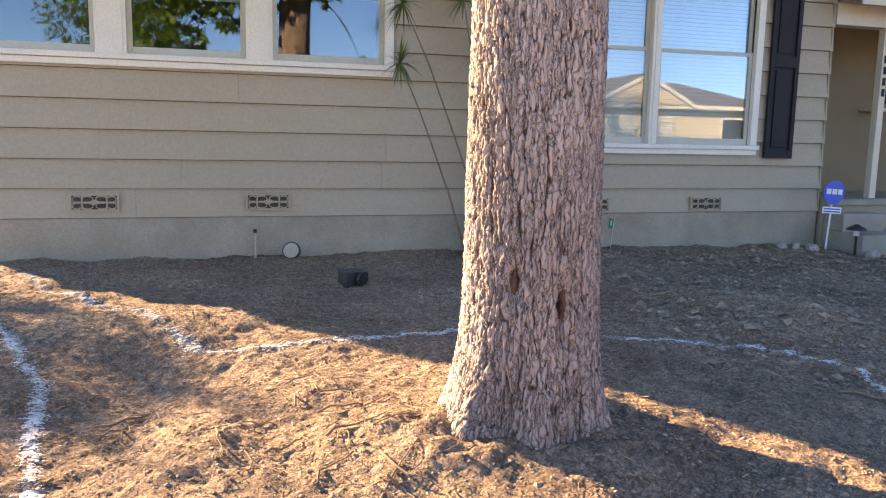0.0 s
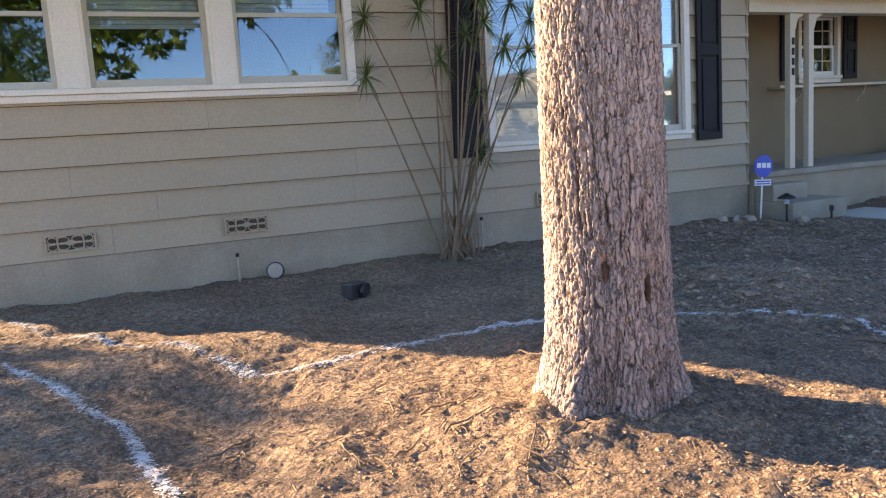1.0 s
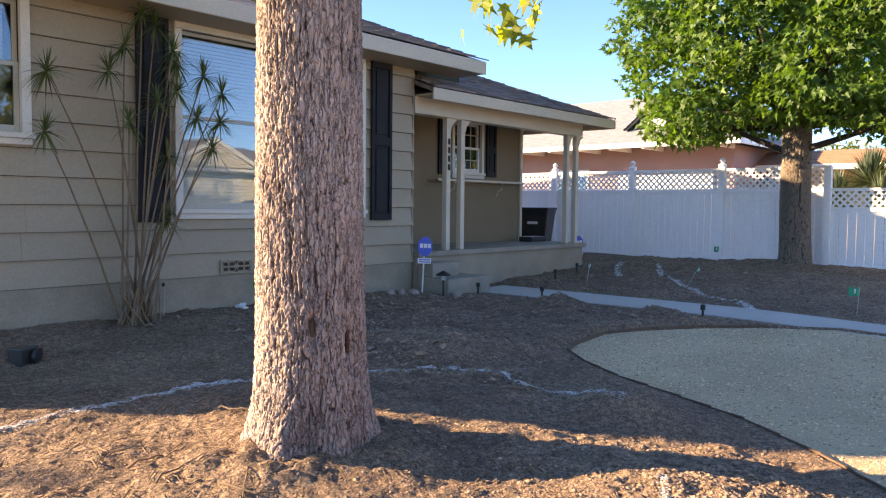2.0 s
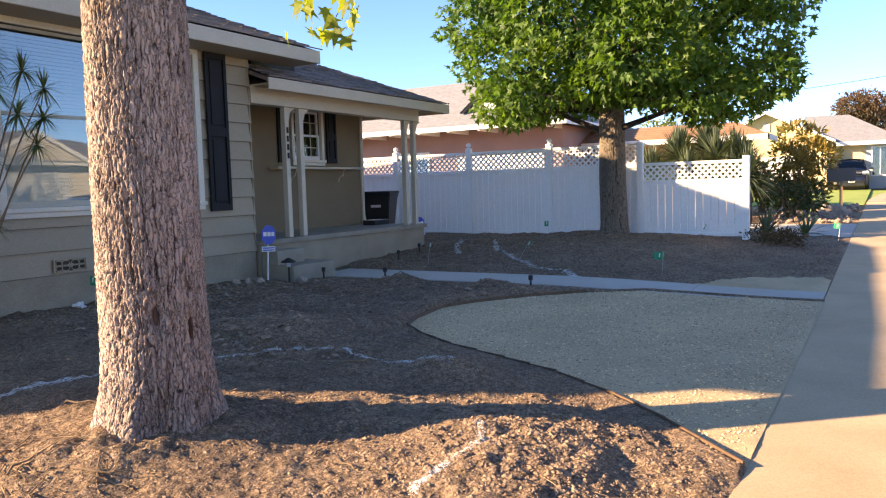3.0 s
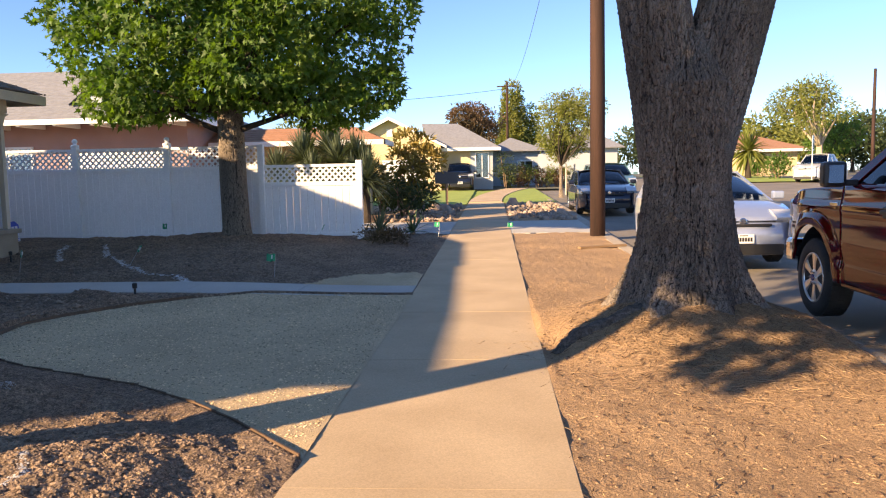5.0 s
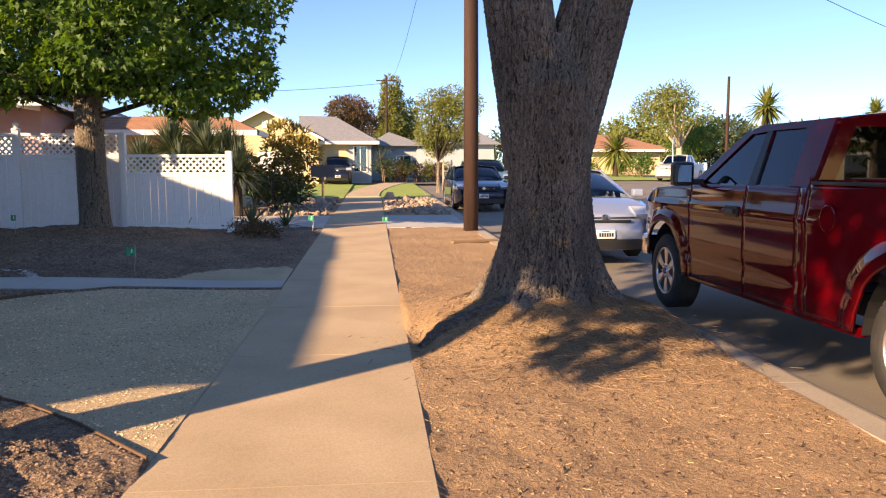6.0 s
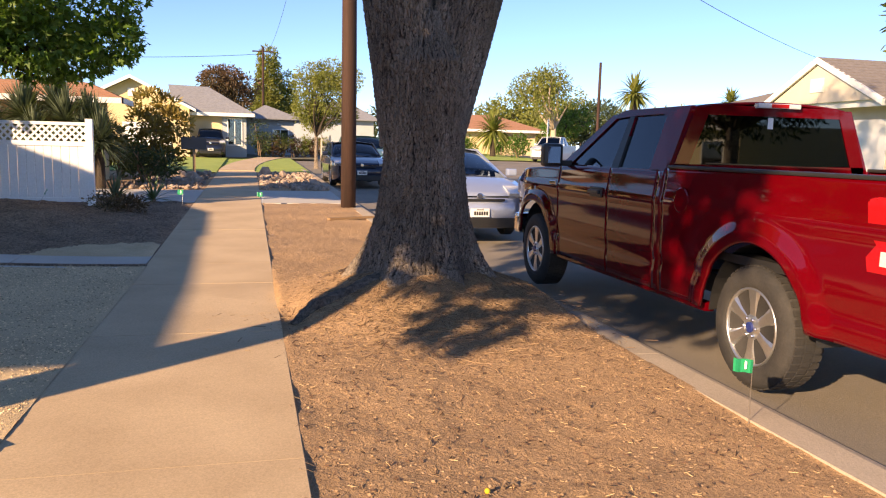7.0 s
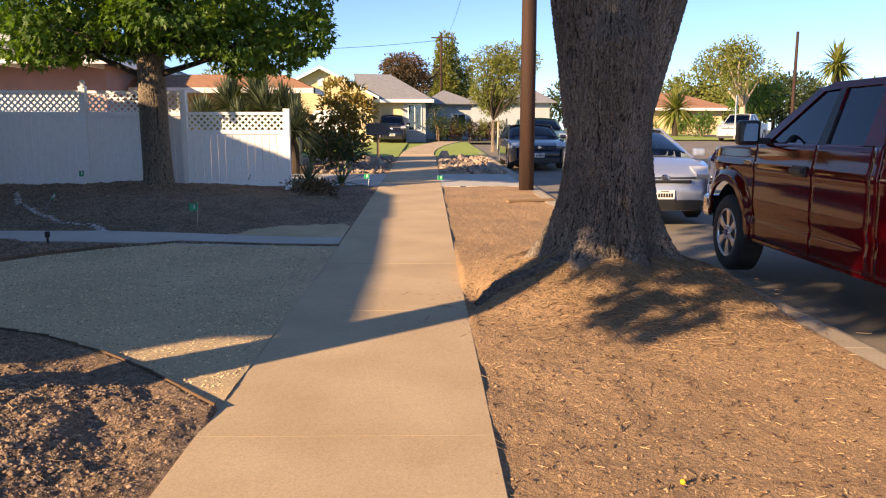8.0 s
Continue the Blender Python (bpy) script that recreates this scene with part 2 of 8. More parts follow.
POLEWOOD = material("pole_wood", (0.058, 0.028, 0.019), 0.85, (0.022, 0.011, 0.008), 5, 70, 0.8, 0.5, stretch=(1, 1, 0.06))
STEEL = material("rust_steel", (0.12, 0.075, 0.045), 0.7, (0.2, 0.12, 0.07), 6, 60, 0.7, 0.3)
METAL = material("alloy", (0.62, 0.62, 0.61), 0.28, (0.5, 0.5, 0.49), 4, 60, 0.3, 0.05, metal=0.9)
CHROME = material("chrome", (0.8, 0.8, 0.8), 0.08, (0.7, 0.7, 0.7), 3, 30, 0.1, 0.0, metal=1.0)
RUBBER = material("tyre_rubber", (0.026, 0.025, 0.024), 0.8, (0.05, 0.045, 0.04), 6, 60, 0.7, 0.3)
REDPAINT = material("red_car_paint", (0.115, 0.001, 0.004), 0.55, (0.125, 0.001, 0.005), 2, 60, 0.2, 0.0, metal=0.0, coat=1.0)
SILVERBLUE = material("pale_blue_paint", (0.42, 0.48, 0.62), 0.32, (0.39, 0.45, 0.59), 2, 60, 0.2, 0.0, metal=0.4, coat=0.9)
NAVY = material("navy_paint", (0.016, 0.022, 0.045), 0.3, (0.02, 0.025, 0.05), 2, 60, 0.2, 0.0, metal=0.3, coat=1.0)
WHITECAR = material("white_car_paint", (0.7, 0.71, 0.72), 0.35, (0.62, 0.63, 0.64), 2, 60, 0.2, 0.0, coat=0.8)
REDPAINT.node_tree.nodes["Principled BSDF"].inputs["Specular IOR Level"].default_value = 0.0
LENSR = material("red_lens", (0.42, 0.01, 0.012), 0.12, (0.3, 0.008, 0.01), 4, 50, 0.3, 0.0, coat=1.0)
LENSW = material("clear_lens", (0.6, 0.62, 0.64), 0.1, (0.45, 0.46, 0.48), 6, 50, 0.4, 0.0, coat=1.0)
FLAGGREEN = material("green_flag", (0.0, 0.30, 0.13), 0.5, (0.0, 0.25, 0.11), 6, 50, 0.3, 0.1)
SIGNBLUE = material("sign_blue", (0.025, 0.085, 0.50), 0.4, (0.02, 0.07, 0.42), 6, 50, 0.2, 0.0)
LAWN = material("lawn", (0.34, 0.42, 0.085), 0.9, (0.25, 0.34, 0.06), 1.5, 60, 0.8, 0.3, size=0.02)
FIELD = material("far_ground", (0.19, 0.16, 0.11), 0.95, (0.12, 0.13, 0.06), 0.15, 8, 0.8, 0.3)
ROCKMAT = material("garden_rock", (0.40, 0.31, 0.24), 0.85, (0.25, 0.19, 0.155), 6, 40, 0.7, 0.5, island=0.35)
DARKROOM = material("room_inside", (0.10, 0.095, 0.085), 0.9, (0.08, 0.075, 0.065), 2, 30, 0.3, 0.0)
BLIND = material("window_blind", (0.60, 0.62, 0.62), 0.6, (0.52, 0.54, 0.54), 2, 40, 0.2, 0.0)
PANE = glass("window_glass", reflect=0.3, clear=0.9)
DARKGLASS = glass("dark_car_glass", tint=(0.07, 0.08, 0.085), reflect=0.25, clear=0.7)
CARGLASS = glass("car_glass", tint=(0.5, 0.54, 0.55), reflect=0.25, clear=0.8)
GREENLEAF = leaf_material("green_leaves", (0.07, 0.15, 0.028), (0.13, 0.22, 0.038), 0.42)
OLIVELEAF = leaf_material("olive_leaves", (0.17, 0.20, 0.05), (0.26, 0.26, 0.06), 0.35)
DARKLEAF = leaf_material("dark_leaves", (0.045, 0.07, 0.025), (0.07, 0.1, 0.03), 0.25)
RUSTLEAF = leaf_material("rust_leaves", (0.13, 0.07, 0.04), (0.10, 0.085, 0.035), 0.25)
YELLOWLEAF = leaf_material("yellow_leaves", (0.30, 0.22, 0.06), (0.08, 0.10, 0.03), 0.3)
GREYLEAF = leaf_material("grey_green_blades", (0.095, 0.13, 0.08), (0.14, 0.17, 0.11), 0.2)

# ---------------------------------------------------------------- building helpers
def part(name, bm, mat, parent=None, label="", smooth=False):
    """Links a bmesh as one mesh object, under its thing if there is one."""
    me = bpy.data.meshes.new(name)
    bm.to_mesh(me)
    bm.free()
    me.materials.append(mat)
    if smooth:
        me.polygons.foreach_set("use_smooth", [True] * len(me.polygons))
    ob = new(name, me)
    ob.parent = parent
    if label:
        ob["label"] = label
    return ob


def from_data(name, verts, faces, mat, parent=None, label="", smooth=False):
    me = bpy.data.meshes.new(name)
    me.from_pydata(verts, [], faces)
    me.materials.append(mat)
    if smooth:
        me.polygons.foreach_set("use_smooth", [True] * len(me.polygons))
    me.update()
    ob = new(name, me)
    ob.parent = parent
    if label:
        ob["label"] = label
    return ob


def thing(name, label, category, at=(0, 0, 0), turn=0.0, group="", kind=""):
    ob = new(name)
    ob.matrix_basis = pose(*at, 0, 0, turn)
    return tagged(ob, label, category, group, kind)


def box(bm, x0, x1, y0, y1, z0, z1, bevel=0.0, m=None):
    r = bmesh.ops.create_cube(bm, size=1.0)
    vs = r["verts"]
    t = Matrix.Translation(((x0 + x1) / 2, (y0 + y1) / 2, (z0 + z1) / 2)) @ Matrix.Diagonal((x1 - x0, y1 - y0, z1 - z0, 1))
    bmesh.ops.transform(bm, matrix=(m or Matrix()) @ t, verts=vs)
    if bevel:
        es = list({e for v in vs for e in v.link_edges})
        bmesh.ops.bevel(bm, geom=es, offset=bevel, segments=2, affect="EDGES", profile=0.6)
    return bm


def boxes(*rows, bevel=0.0):
    bm = bmesh.new()
    for r in rows:
        box(bm, *r, bevel=bevel)
    return bm


def tube(bm, pts, radii, sides=8, cap=True):
    """A tapering tube along points."""
    pts = [Vector(p) for p in pts]
    if not hasattr(radii, "__len__"):
        radii = [radii] * len(pts)
    rings = []
    for i, p in enumerate(pts):
        d = (pts[min(i + 1, len(pts) - 1)] - pts[max(i - 1, 0)]).normalized()
        u = d.orthogonal().normalized() if abs(d.z) < 0.9 else Vector((1, 0, 0)).cross(d).normalized()
        w = d.cross(u)
        rings.append([bm.verts.new(p + radii[i] * (math.cos(a) * u + math.sin(a) * w)) for a in (2 * math.pi * k / sides for k in range(sides))])
    for a, b in zip(rings, rings[1:]):
        for k in range(sides):
            bm.faces.new((a[k], a[(k + 1) % sides], b[(k + 1) % sides], b[k]))
    if cap:
        bm.faces.new(rings[0][::-1]), bm.faces.new(rings[-1])
    return bm


def lathe(bm, profile, sides=32, m=None):
    """Turns (radius, height) round z."""
    m = m or Matrix()
    rings = [[bm.verts.new(m @ Vector((r * math.cos(a), r * math.sin(a), h))) for a in (2 * math.pi * k / sides for k in range(sides))] for r, h in profile]
    for a, b in zip(rings, rings[1:]):
        for k in range(sides):
            bm.faces.new((a[k], a[(k + 1) % sides], b[(k + 1) % sides], b[k]))
    bm.faces.new(rings[0][::-1]), bm.faces.new(rings[-1])
    return bm


def prism(bm, poly, y0, y1, axis="y"):
    """A flat outline given as (a, b) pairs, drawn out along an axis."""
    def put(a, b, c):
        return {"y": (a, c, b), "x": (c, a, b), "z": (a, b, c)}[axis]
    f, k = [bm.verts.new(put(a, b, y0)) for a, b in poly], [bm.verts.new(put(a, b, y1)) for a, b in poly]
    n = len(poly)
    bm.faces.new(f), bm.faces.new(k[::-1])
    for i in range(n):
        bm.faces.new((f[i], k[i], k[(i + 1) % n], f[(i + 1) % n]))
    bmesh.ops.recalc_face_normals(bm, faces=bm.faces)
    return bm


def value_noise(x, y, seed=0):
    """Smooth noise on arrays, -1 to 1."""
    xi, yi = np.floor(x).astype(np.int64), np.floor(y).astype(np.int64)
    fx, fy = x - xi, y - yi
    fx, fy = fx * fx * (3 - 2 * fx), fy * fy * (3 - 2 * fy)

    def h(a, b):
        n = (a * 374761393 + b * 668265263 + seed * 974711) & 0x7FFFFFFF
        n = ((n ^ (n >> 13)) * 1274126177) & 0x7FFFFFFF
        return ((n ^ (n >> 16)) & 0xFFFF) / 32767.5 - 1
    return (h(xi, yi) * (1 - fx) + h(xi + 1, yi) * fx) * (1 - fy) + (h(xi, yi + 1) * (1 - fx) + h(xi + 1, yi + 1) * fx) * fy


def fbm(x, y, octaves=4, seed=0, gain=0.5):
    s, a = 0, 1.0
    for o in range(octaves):
        s = s + a * value_noise(x * 2 ** o, y * 2 ** o, seed + o)
        a *= gain
    return s


def step01(a):
    a = np.clip(a, 0, 1)
    return a * a * (3 - 2 * a)


# ---------------------------------------------------------------- lie of the land
def grade(x):
    """The street climbs gently away from the first house."""
    return 0.017 * np.maximum(0, np.asarray(x, float) - 7)


def bump_at(x, y, cx, cy, rx, ry):
    return np.exp(-((x - cx) / rx) ** 2 - ((y - cy) / ry) ** 2)


def rise(x):
    """How far the yard climbs from the sidewalk to the house; it dips along the entry walk."""
    return 0.17 - 0.08 * np.exp(-((np.asarray(x, float) - 8.3) / 2.0) ** 2)


def yard(x, y):
    """Height of the dug-over front yard."""
    x, y = np.asarray(x, float), np.asarray(y, float)
    z = 0.05 + grade(x) + rise(x) * step01((y - 0.14) / 3.5)
    z = z + 0.10 * bump_at(x, y, 1.36, 2.78, 0.9, 0.9) + 0.15 * bump_at(x, y, 2.2, 1.25, 0.5, 0.55) + 0.07 * bump_at(x, y, 1.5, 1.0, 0.5, 0.5)
    z = z + 0.09 * bump_at(x, y, 3.7, 4.1, 0.6, 0.5) + 0.12 * bump_at(x, y, 3.18, 2.15, 0.26, 0.3) - 0.07 * bump_at(x, y, -0.35, 3.7, 0.3, 0.7)
    z = z + 0.08 * bump_at(x, y, -0.2, 4.9, 0.7, 0.35) - 0.06 * bump_at(x, y, 0.3, 3.9, 0.6, 0.25) + 0.06 * bump_at(x, y, 3.0, 5.0, 0.5, 0.3)
    z = z + 0.1 * bump_at(x, y, 13.4, 1.3, 0.6, 0.5) + 0.1 * bump_at(x, y, 14.0, 4.7, 0.9, 0.8) + 0.06 * bump_at(x, y, 12, 2.2, 1.2, 0.7)
    z = z + 0.17 * bump_at(x, y, 7.1, 5.15, 0.3, 0.35) + 0.14 * bump_at(x, y, 7.0, 3.7, 0.3, 0.45) + 0.08 * bump_at(x, y, 3.4, 4.6, 0.5, 0.35)
    return z


def inside_granite(x, y):
    """Signed by the curved edging: positive inside the granite."""
    x, y = np.asarray(x, float), np.asarray(y, float)
    t = np.interp(y, EDGE_Y, EDGE_L)
    u = np.interp(y, EDGE_Y, EDGE_R)
    return np.where((y > 0.14) & (y < EDGE_Y[-1]), np.minimum(x - t, u - x), -1.0)


EDGE_Y = (0.14, 0.65, 1.05, 1.6, 2.1, 2.7, 3.15, 3.5, 3.64, 3.73)
EDGE_L = (2.48, 3.02, 3.37, 3.73, 3.92, 4.14, 4.40, 4.72, 5.08, 5.76)
EDGE_R = (7.93, 7.93, 7.93, 7.93, 7.90, 7.45, 6.95, 6.40, 6.10, 5.76)

# ---------------------------------------------------------------- ground, road, walks
def sheet(name, xs, ys, zfun, mat, label, category, warp=None, keep=None, smooth=True):
    """A height field over a grid."""
    X, Y = np.meshgrid(np.asarray(xs, float), np.asarray(ys, float))
    Z = zfun(X, Y)
    if warp is not None:
        Y = warp(X, Y)
    n, m = X.shape
    verts = np.stack([X, Y, Z], -1).reshape(-1, 3)
    idx = np.arange(n * m).reshape(n, m)
    q = np.stack([idx[:-1, :-1], idx[:-1, 1:], idx[1:, 1:], idx[1:, :-1]], -1).reshape(-1, 4)
    if keep is not None:
        k = keep(X, Y)
        kk = (k[:-1, :-1] | k[:-1, 1:] | k[1:, 1:] | k[1:, :-1]).reshape(-1)
        q = q[kk]
    ob = from_data(name, verts.tolist(), q.tolist(), mat, None, "", smooth)
    return tagged(ob, label, category, kind="structure")


far = [-400, -150, -60, -30, -16, -9, 0, 7, 14, 22, 30, 45, 60, 90, 130, 200, 400, 900]
sheet("ground", far, [-900, -300, -120, -60, -30, -16, -8, -4, 0, 5, 10, 20, 40, 80, 160, 400, 900], lambda x, y: grade(np.minimum(x, 80)) - 0.22, FIELD,
      "dusty ground that reaches to the horizon", "ground")


def kerb_shift(x):
    """The kerb swings in beyond the big tree."""
    return 0.55 * step01((np.asarray(x, float) - 5.5) / 6.5)


sheet("road", np.concatenate([np.arange(-20, 30, 0.8), [35, 45, 60, 80, 120]]), np.concatenate([[-13.5], np.arange(-13, -4.09, 0.45), [-4.1]]),
      lambda x, y: grade(x) - 0.06 + 0.004 * fbm(x * 0.9, y * 0.9, 3, 3) - 0.02 * (y < -4.1), ROAD, "dusty grey residential street paving", "road",
      warp=lambda x, y: y + kerb_shift(x) * step01((y + 6) / 1.9))
sheet("road_2", [26, 32, 40, 50, 60, 70], [-60, -45, -30, -20, -13.4], lambda x, y: grade(x) - 0.065, ROAD, "paving of the far side street", "road")


def slab_row(name, x0, x1, y0, y1, cuts, mat, label, category, parent_z=0.05, thick=0.11):
    """Concrete laid in bays with tooled joints; each bay is a piece."""
    base = thing(name, label, category, kind="structure")
    rng = random.Random(len(name) * 7 + int(x0))
    xs = [x0] + [c for c in cuts if x0 < c < x1] + [x1]
    for a, b in zip(xs, xs[1:]):
        bm = bmesh.new()
        n = max(2, int((b - a) / 0.4))
        dz = rng.uniform(-0.001, 0.001)
        top, bot = [], []
        g = 0.003
        for i in range(n + 1):
            x = a + g + (b - a - 2 * g) * i / n
            z = parent_z + float(grade(x)) + dz
            top.append([bm.verts.new((x, y, z)) for y in (y0, y1)])
            bot.append([bm.verts.new((x, y, z - thick)) for y in (y0, y1)])
        for i in range(n):
            bm.faces.new((top[i][0], top[i + 1][0], top[i + 1][1], top[i][1]))
            bm.faces.new((bot[i][0], bot[i + 1][0], top[i + 1][0], top[i][0]))
            bm.faces.new((top[i][1], top[i + 1][1], bot[i + 1][1], bot[i][1]))
        bm.faces.new((bot[0][0], top[0][0], top[0][1], bot[0][1]))
        bm.faces.new((top[n][0], bot[n][0], bot[n][1], top[n][1]))
        bmesh.ops.recalc_face_normals(bm, faces=bm.faces)
        long_edges = [e for e in bm.edges if len(e.link_faces) == 2 and abs(e.link_faces[0].normal.dot(e.link_faces[1].normal)) < 0.5 and abs(e.verts[0].co.x - e.verts[1].co.x) > 0.01 and all(v.co.z > parent_z + grade(v.co.x) - 0.03 for v in e.verts)]
        bmesh.ops.bevel(bm, geom=long_edges, offset=0.004, segments=1, affect="EDGES")
        part("concrete_bay", bm, mat, base)
    bm = bmesh.new()
    for i in range(60):
        a, b = x0 + (x1 - x0) * i / 60, x0 + (x1 - x0) * (i + 1) / 60
        z = parent_z + float(grade(a)) - 0.012
        box(bm, a, b, y0 + 0.01, y1 - 0.01, z - 0.05, z)
    part("joint_bed", bm, JOINT, base)
    return base


SIDE_CUTS = [-4.4, -3.1, -1.8, -0.5, 2.13, 4.68, 5.9, 6.86, 8.12, 9.67, 11.4, 13.1, 15.0, 17, 19.9, 21.6, 23.3, 25, 26.7, 28.4, 30, 32, 34, 36, 38, 40, 42, 45, 48]
slab_row("sidewalk", -8, 30, -1.285, 0.14, SIDE_CUTS, CONCRETE, "worn tan concrete sidewalk in bays between dirt strips", "sidewalk")


far_walk = thing("sidewalk_2", "pale far stretch of sidewalk between two lawns", "sidewalk", kind="structure")
for k in range(9):
    bm = bmesh.new()
    ring = []
    for x, bend in ((30 + k * 1.8, k), (30 + (k + 1) * 1.8 - 0.01, k + 1)):
        o = -0.022 * bend ** 2
        z = float(grade(x)) + 0.075
        ring.append([bm.verts.new((x, y + o, z - h)) for y, h in ((-1.22, 0), (0.14, 0), (0.14, 0.15), (-1.22, 0.15))])
    for i in range(4):
        bm.faces.new((ring[0][i], ring[0][(i + 1) % 4], ring[1][(i + 1) % 4], ring[1][i]))
    bm.faces.new(ring[0][::-1]), bm.faces.new(ring[1])
    bmesh.ops.recalc_face_normals(bm, faces=bm.faces)
    part("concrete_bay", bm, CONCRETE, far_walk)


def walk_between(name, x0, x1, y0, y1, cuts, mat, label):
    base = thing(name, label, "path", kind="structure")
    ys = [y0] + list(cuts) + [y1]
    for a, b in zip(ys, ys[1:]):
        bm = bmesh.new()
        n = 4
        rows = []
        for i in range(n + 1):
            y = a + 0.005 + (b - a - 0.01) * i / n
            spread = 0.15 * max(0.0, 1 - (y - 0.14) / 0.9) ** 2
            pts = []
            for x, s in ((x0, 0), (x1 + spread, 0), (x1 + spread, 1), (x0, 1)):
                z = 0.055 + float(grade(x)) + 0.085 * float(step01(np.array((y - 0.14) / 3.5)))
                pts.append(bm.verts.new((x, y, z - 0.12 * s)))
            rows.append(pts)
        for p, q in zip(rows, rows[1:]):
            for k in range(4):
                bm.faces.new((p[k], p[(k + 1) % 4], q[(k + 1) % 4], q[k]))
        bm.faces.new(rows[0][::-1]), bm.faces.new(rows[-1])
        bmesh.ops.recalc_face_normals(bm, faces=bm.faces)
        part("concrete_bay", bm, mat, base)
    return base


walk_between("entry_walk", 7.86, 8.7, 0.145, 7.2, (1.6, 3.0, 4.4, 5.8), WALKCON, "grey concrete entry walk from sidewalk to porch")

# kerb, gutter and the second house's drive
kerb = thing("kerb", "low dusty concrete kerb along the street", "kerb", kind="structure")
for i in range(16):
    a, b = -8 + i * 2.9, -8 + (i + 1) * 2.9
    bm = bmesh.new()
    rows = []
    for x in (a + 0.004, (a + b) / 2, b - 0.004):
        z = float(grade(x))
        rows.append([bm.verts.new((x, y, z + h)) for y, h in ((-3.74 + float(kerb_shift(x)), -0.1), (-3.74 + float(kerb_shift(x)), 0.044), (-3.96 + float(kerb_shift(x)), 0.04), (-4.02 + float(kerb_shift(x)), 0.026), (-4.085 + float(kerb_shift(x)), -0.05), (-4.085 + float(kerb_shift(x)), -0.14))])
    for p, q in zip(rows, rows[1:]):
        for k in range(6):
            bm.faces.new((p[k], p[(k + 1) % 6], q[(k + 1) % 6], q[k]))
    bm.faces.new(rows[0]), bm.faces.new(rows[-1][::-1])
    bmesh.ops.recalc_face_normals(bm, faces=bm.faces)
    part("kerb_stone", bm, KERBCON, kerb)

drive = thing("driveway", "pale concrete driveway of the pink house", "driveway", kind="structure")
for y0, y1 in ((0.15, 4.0), (4.01, 9.0), (-3.19, -1.225)):
    bm = bmesh.new()
    rows = []
    for x in (16.2, 18.0, 19.9):
        z = float(grade(x)) + 0.045
        rows.append([bm.verts.new((x, y, z - h)) for y, h in ((y0, 0), (y1, 0), (y1, 0.12), (y0, 0.12))])
    for p, q in zip(rows, rows[1:]):
        for k in range(4):
            bm.faces.new((p[k], p[(k + 1) % 4], q[(k + 1) % 4], q[k]))
    bm.faces.new(rows[0]), bm.faces.new(rows[-1][::-1])
    bmesh.ops.recalc_face_normals(bm, faces=bm.faces)
    part("concrete_bay", bm, WALKCON, drive)


# the front yard, dug over
def yard_relief(x, y):
    z = yard(x, y) + 0.028 * fbm(x * 1.9, y * 1.9, 4, 11, 0.6) + 0.010 * np.abs(fbm(x * 8, y * 8, 3, 5, 0.6))
    z = z + 0.007 * np.maximum(0, value_noise(x * 17, y * 17, 9)) + 0.006 * value_noise(x * 36, y * 36, 19)
    rough = bump_at(x, y, 2.0, 1.1, 0.8, 0.7) + 0.25 * bump_at(x, y, 1.0, 2.2, 1.0, 0.7)
    z = z + rough * (0.026 * np.maximum(0, fbm(x * 6, y * 6, 3, 31, 0.6)) - 0.028 * np.maximum(0, value_noise(x * 7.3, y * 7.3, 41) - 0.45))
    z = z + 0.055 * np.exp(-(((x - 0.88) / 0.28) ** 2) - ((y - 2.78) / 0.30) ** 2) * (1 + 0.5 * fbm(x * 9, y * 9, 2, 77))
    open_dirt = step01((y - 2.6) / 1.2) * step01((x - 1.5) / 1.0)
    z = z + open_dirt * 0.020 * np.maximum(0, fbm(x * 4.2, y * 4.2, 4, 51, 0.65))
    edge = step01((y - 0.14) / 0.12)
    z = z * edge + (0.047 + grade(x)) * (1 - edge)
    w = step01((x - 7.52) / 0.3) * step01((9.0 - x) / 0.3) * (y < 7.2)
    z = z * (1 - w) + (0.043 + grade(x) + 0.085 * step01((y - 0.14) / 3.5)) * w
    g = inside_granite(x, y)
    bed_z = grade(x) + 0.085 * step01((y - 0.14) / 3.5)
    return np.where(g > 0.0, np.minimum(z, 0.03 + bed_z), np.where(g > -0.35, z + (0.075 + bed_z - z) * step01((g + 0.35) / 0.33), z))


def off_walk(x, y):
    return ~((x > 8.05) & (x < 8.5) & (y < 7.1) & (y > 0.2)) & ~(inside_granite(x, y) > 0.25)


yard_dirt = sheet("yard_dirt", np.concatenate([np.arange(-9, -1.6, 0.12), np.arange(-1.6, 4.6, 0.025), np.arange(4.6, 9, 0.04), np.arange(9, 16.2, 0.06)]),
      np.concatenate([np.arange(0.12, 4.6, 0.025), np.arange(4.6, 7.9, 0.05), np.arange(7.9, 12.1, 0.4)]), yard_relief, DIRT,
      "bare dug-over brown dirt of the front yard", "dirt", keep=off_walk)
co = np.empty(len(yard_dirt.data.vertices) * 3)
yard_dirt.data.vertices.foreach_get("co", co)
co = co.reshape(-1, 3)
# darker in noise patches, and more towards the house beyond x 2.8
dark_soil = fbm(co[:, 0] * 1.3, co[:, 1] * 1.3, 4, 91, 0.6) * 0.55 + step01((co[:, 0] - 2.8) / 2.2) * step01((co[:, 1] - 2.9) / 1.6) * 0.5
yard_dirt.data.attributes.new("dark_soil", "FLOAT", "POINT").data.foreach_set("value", np.clip(dark_soil, 0, 1).astype(np.float32))
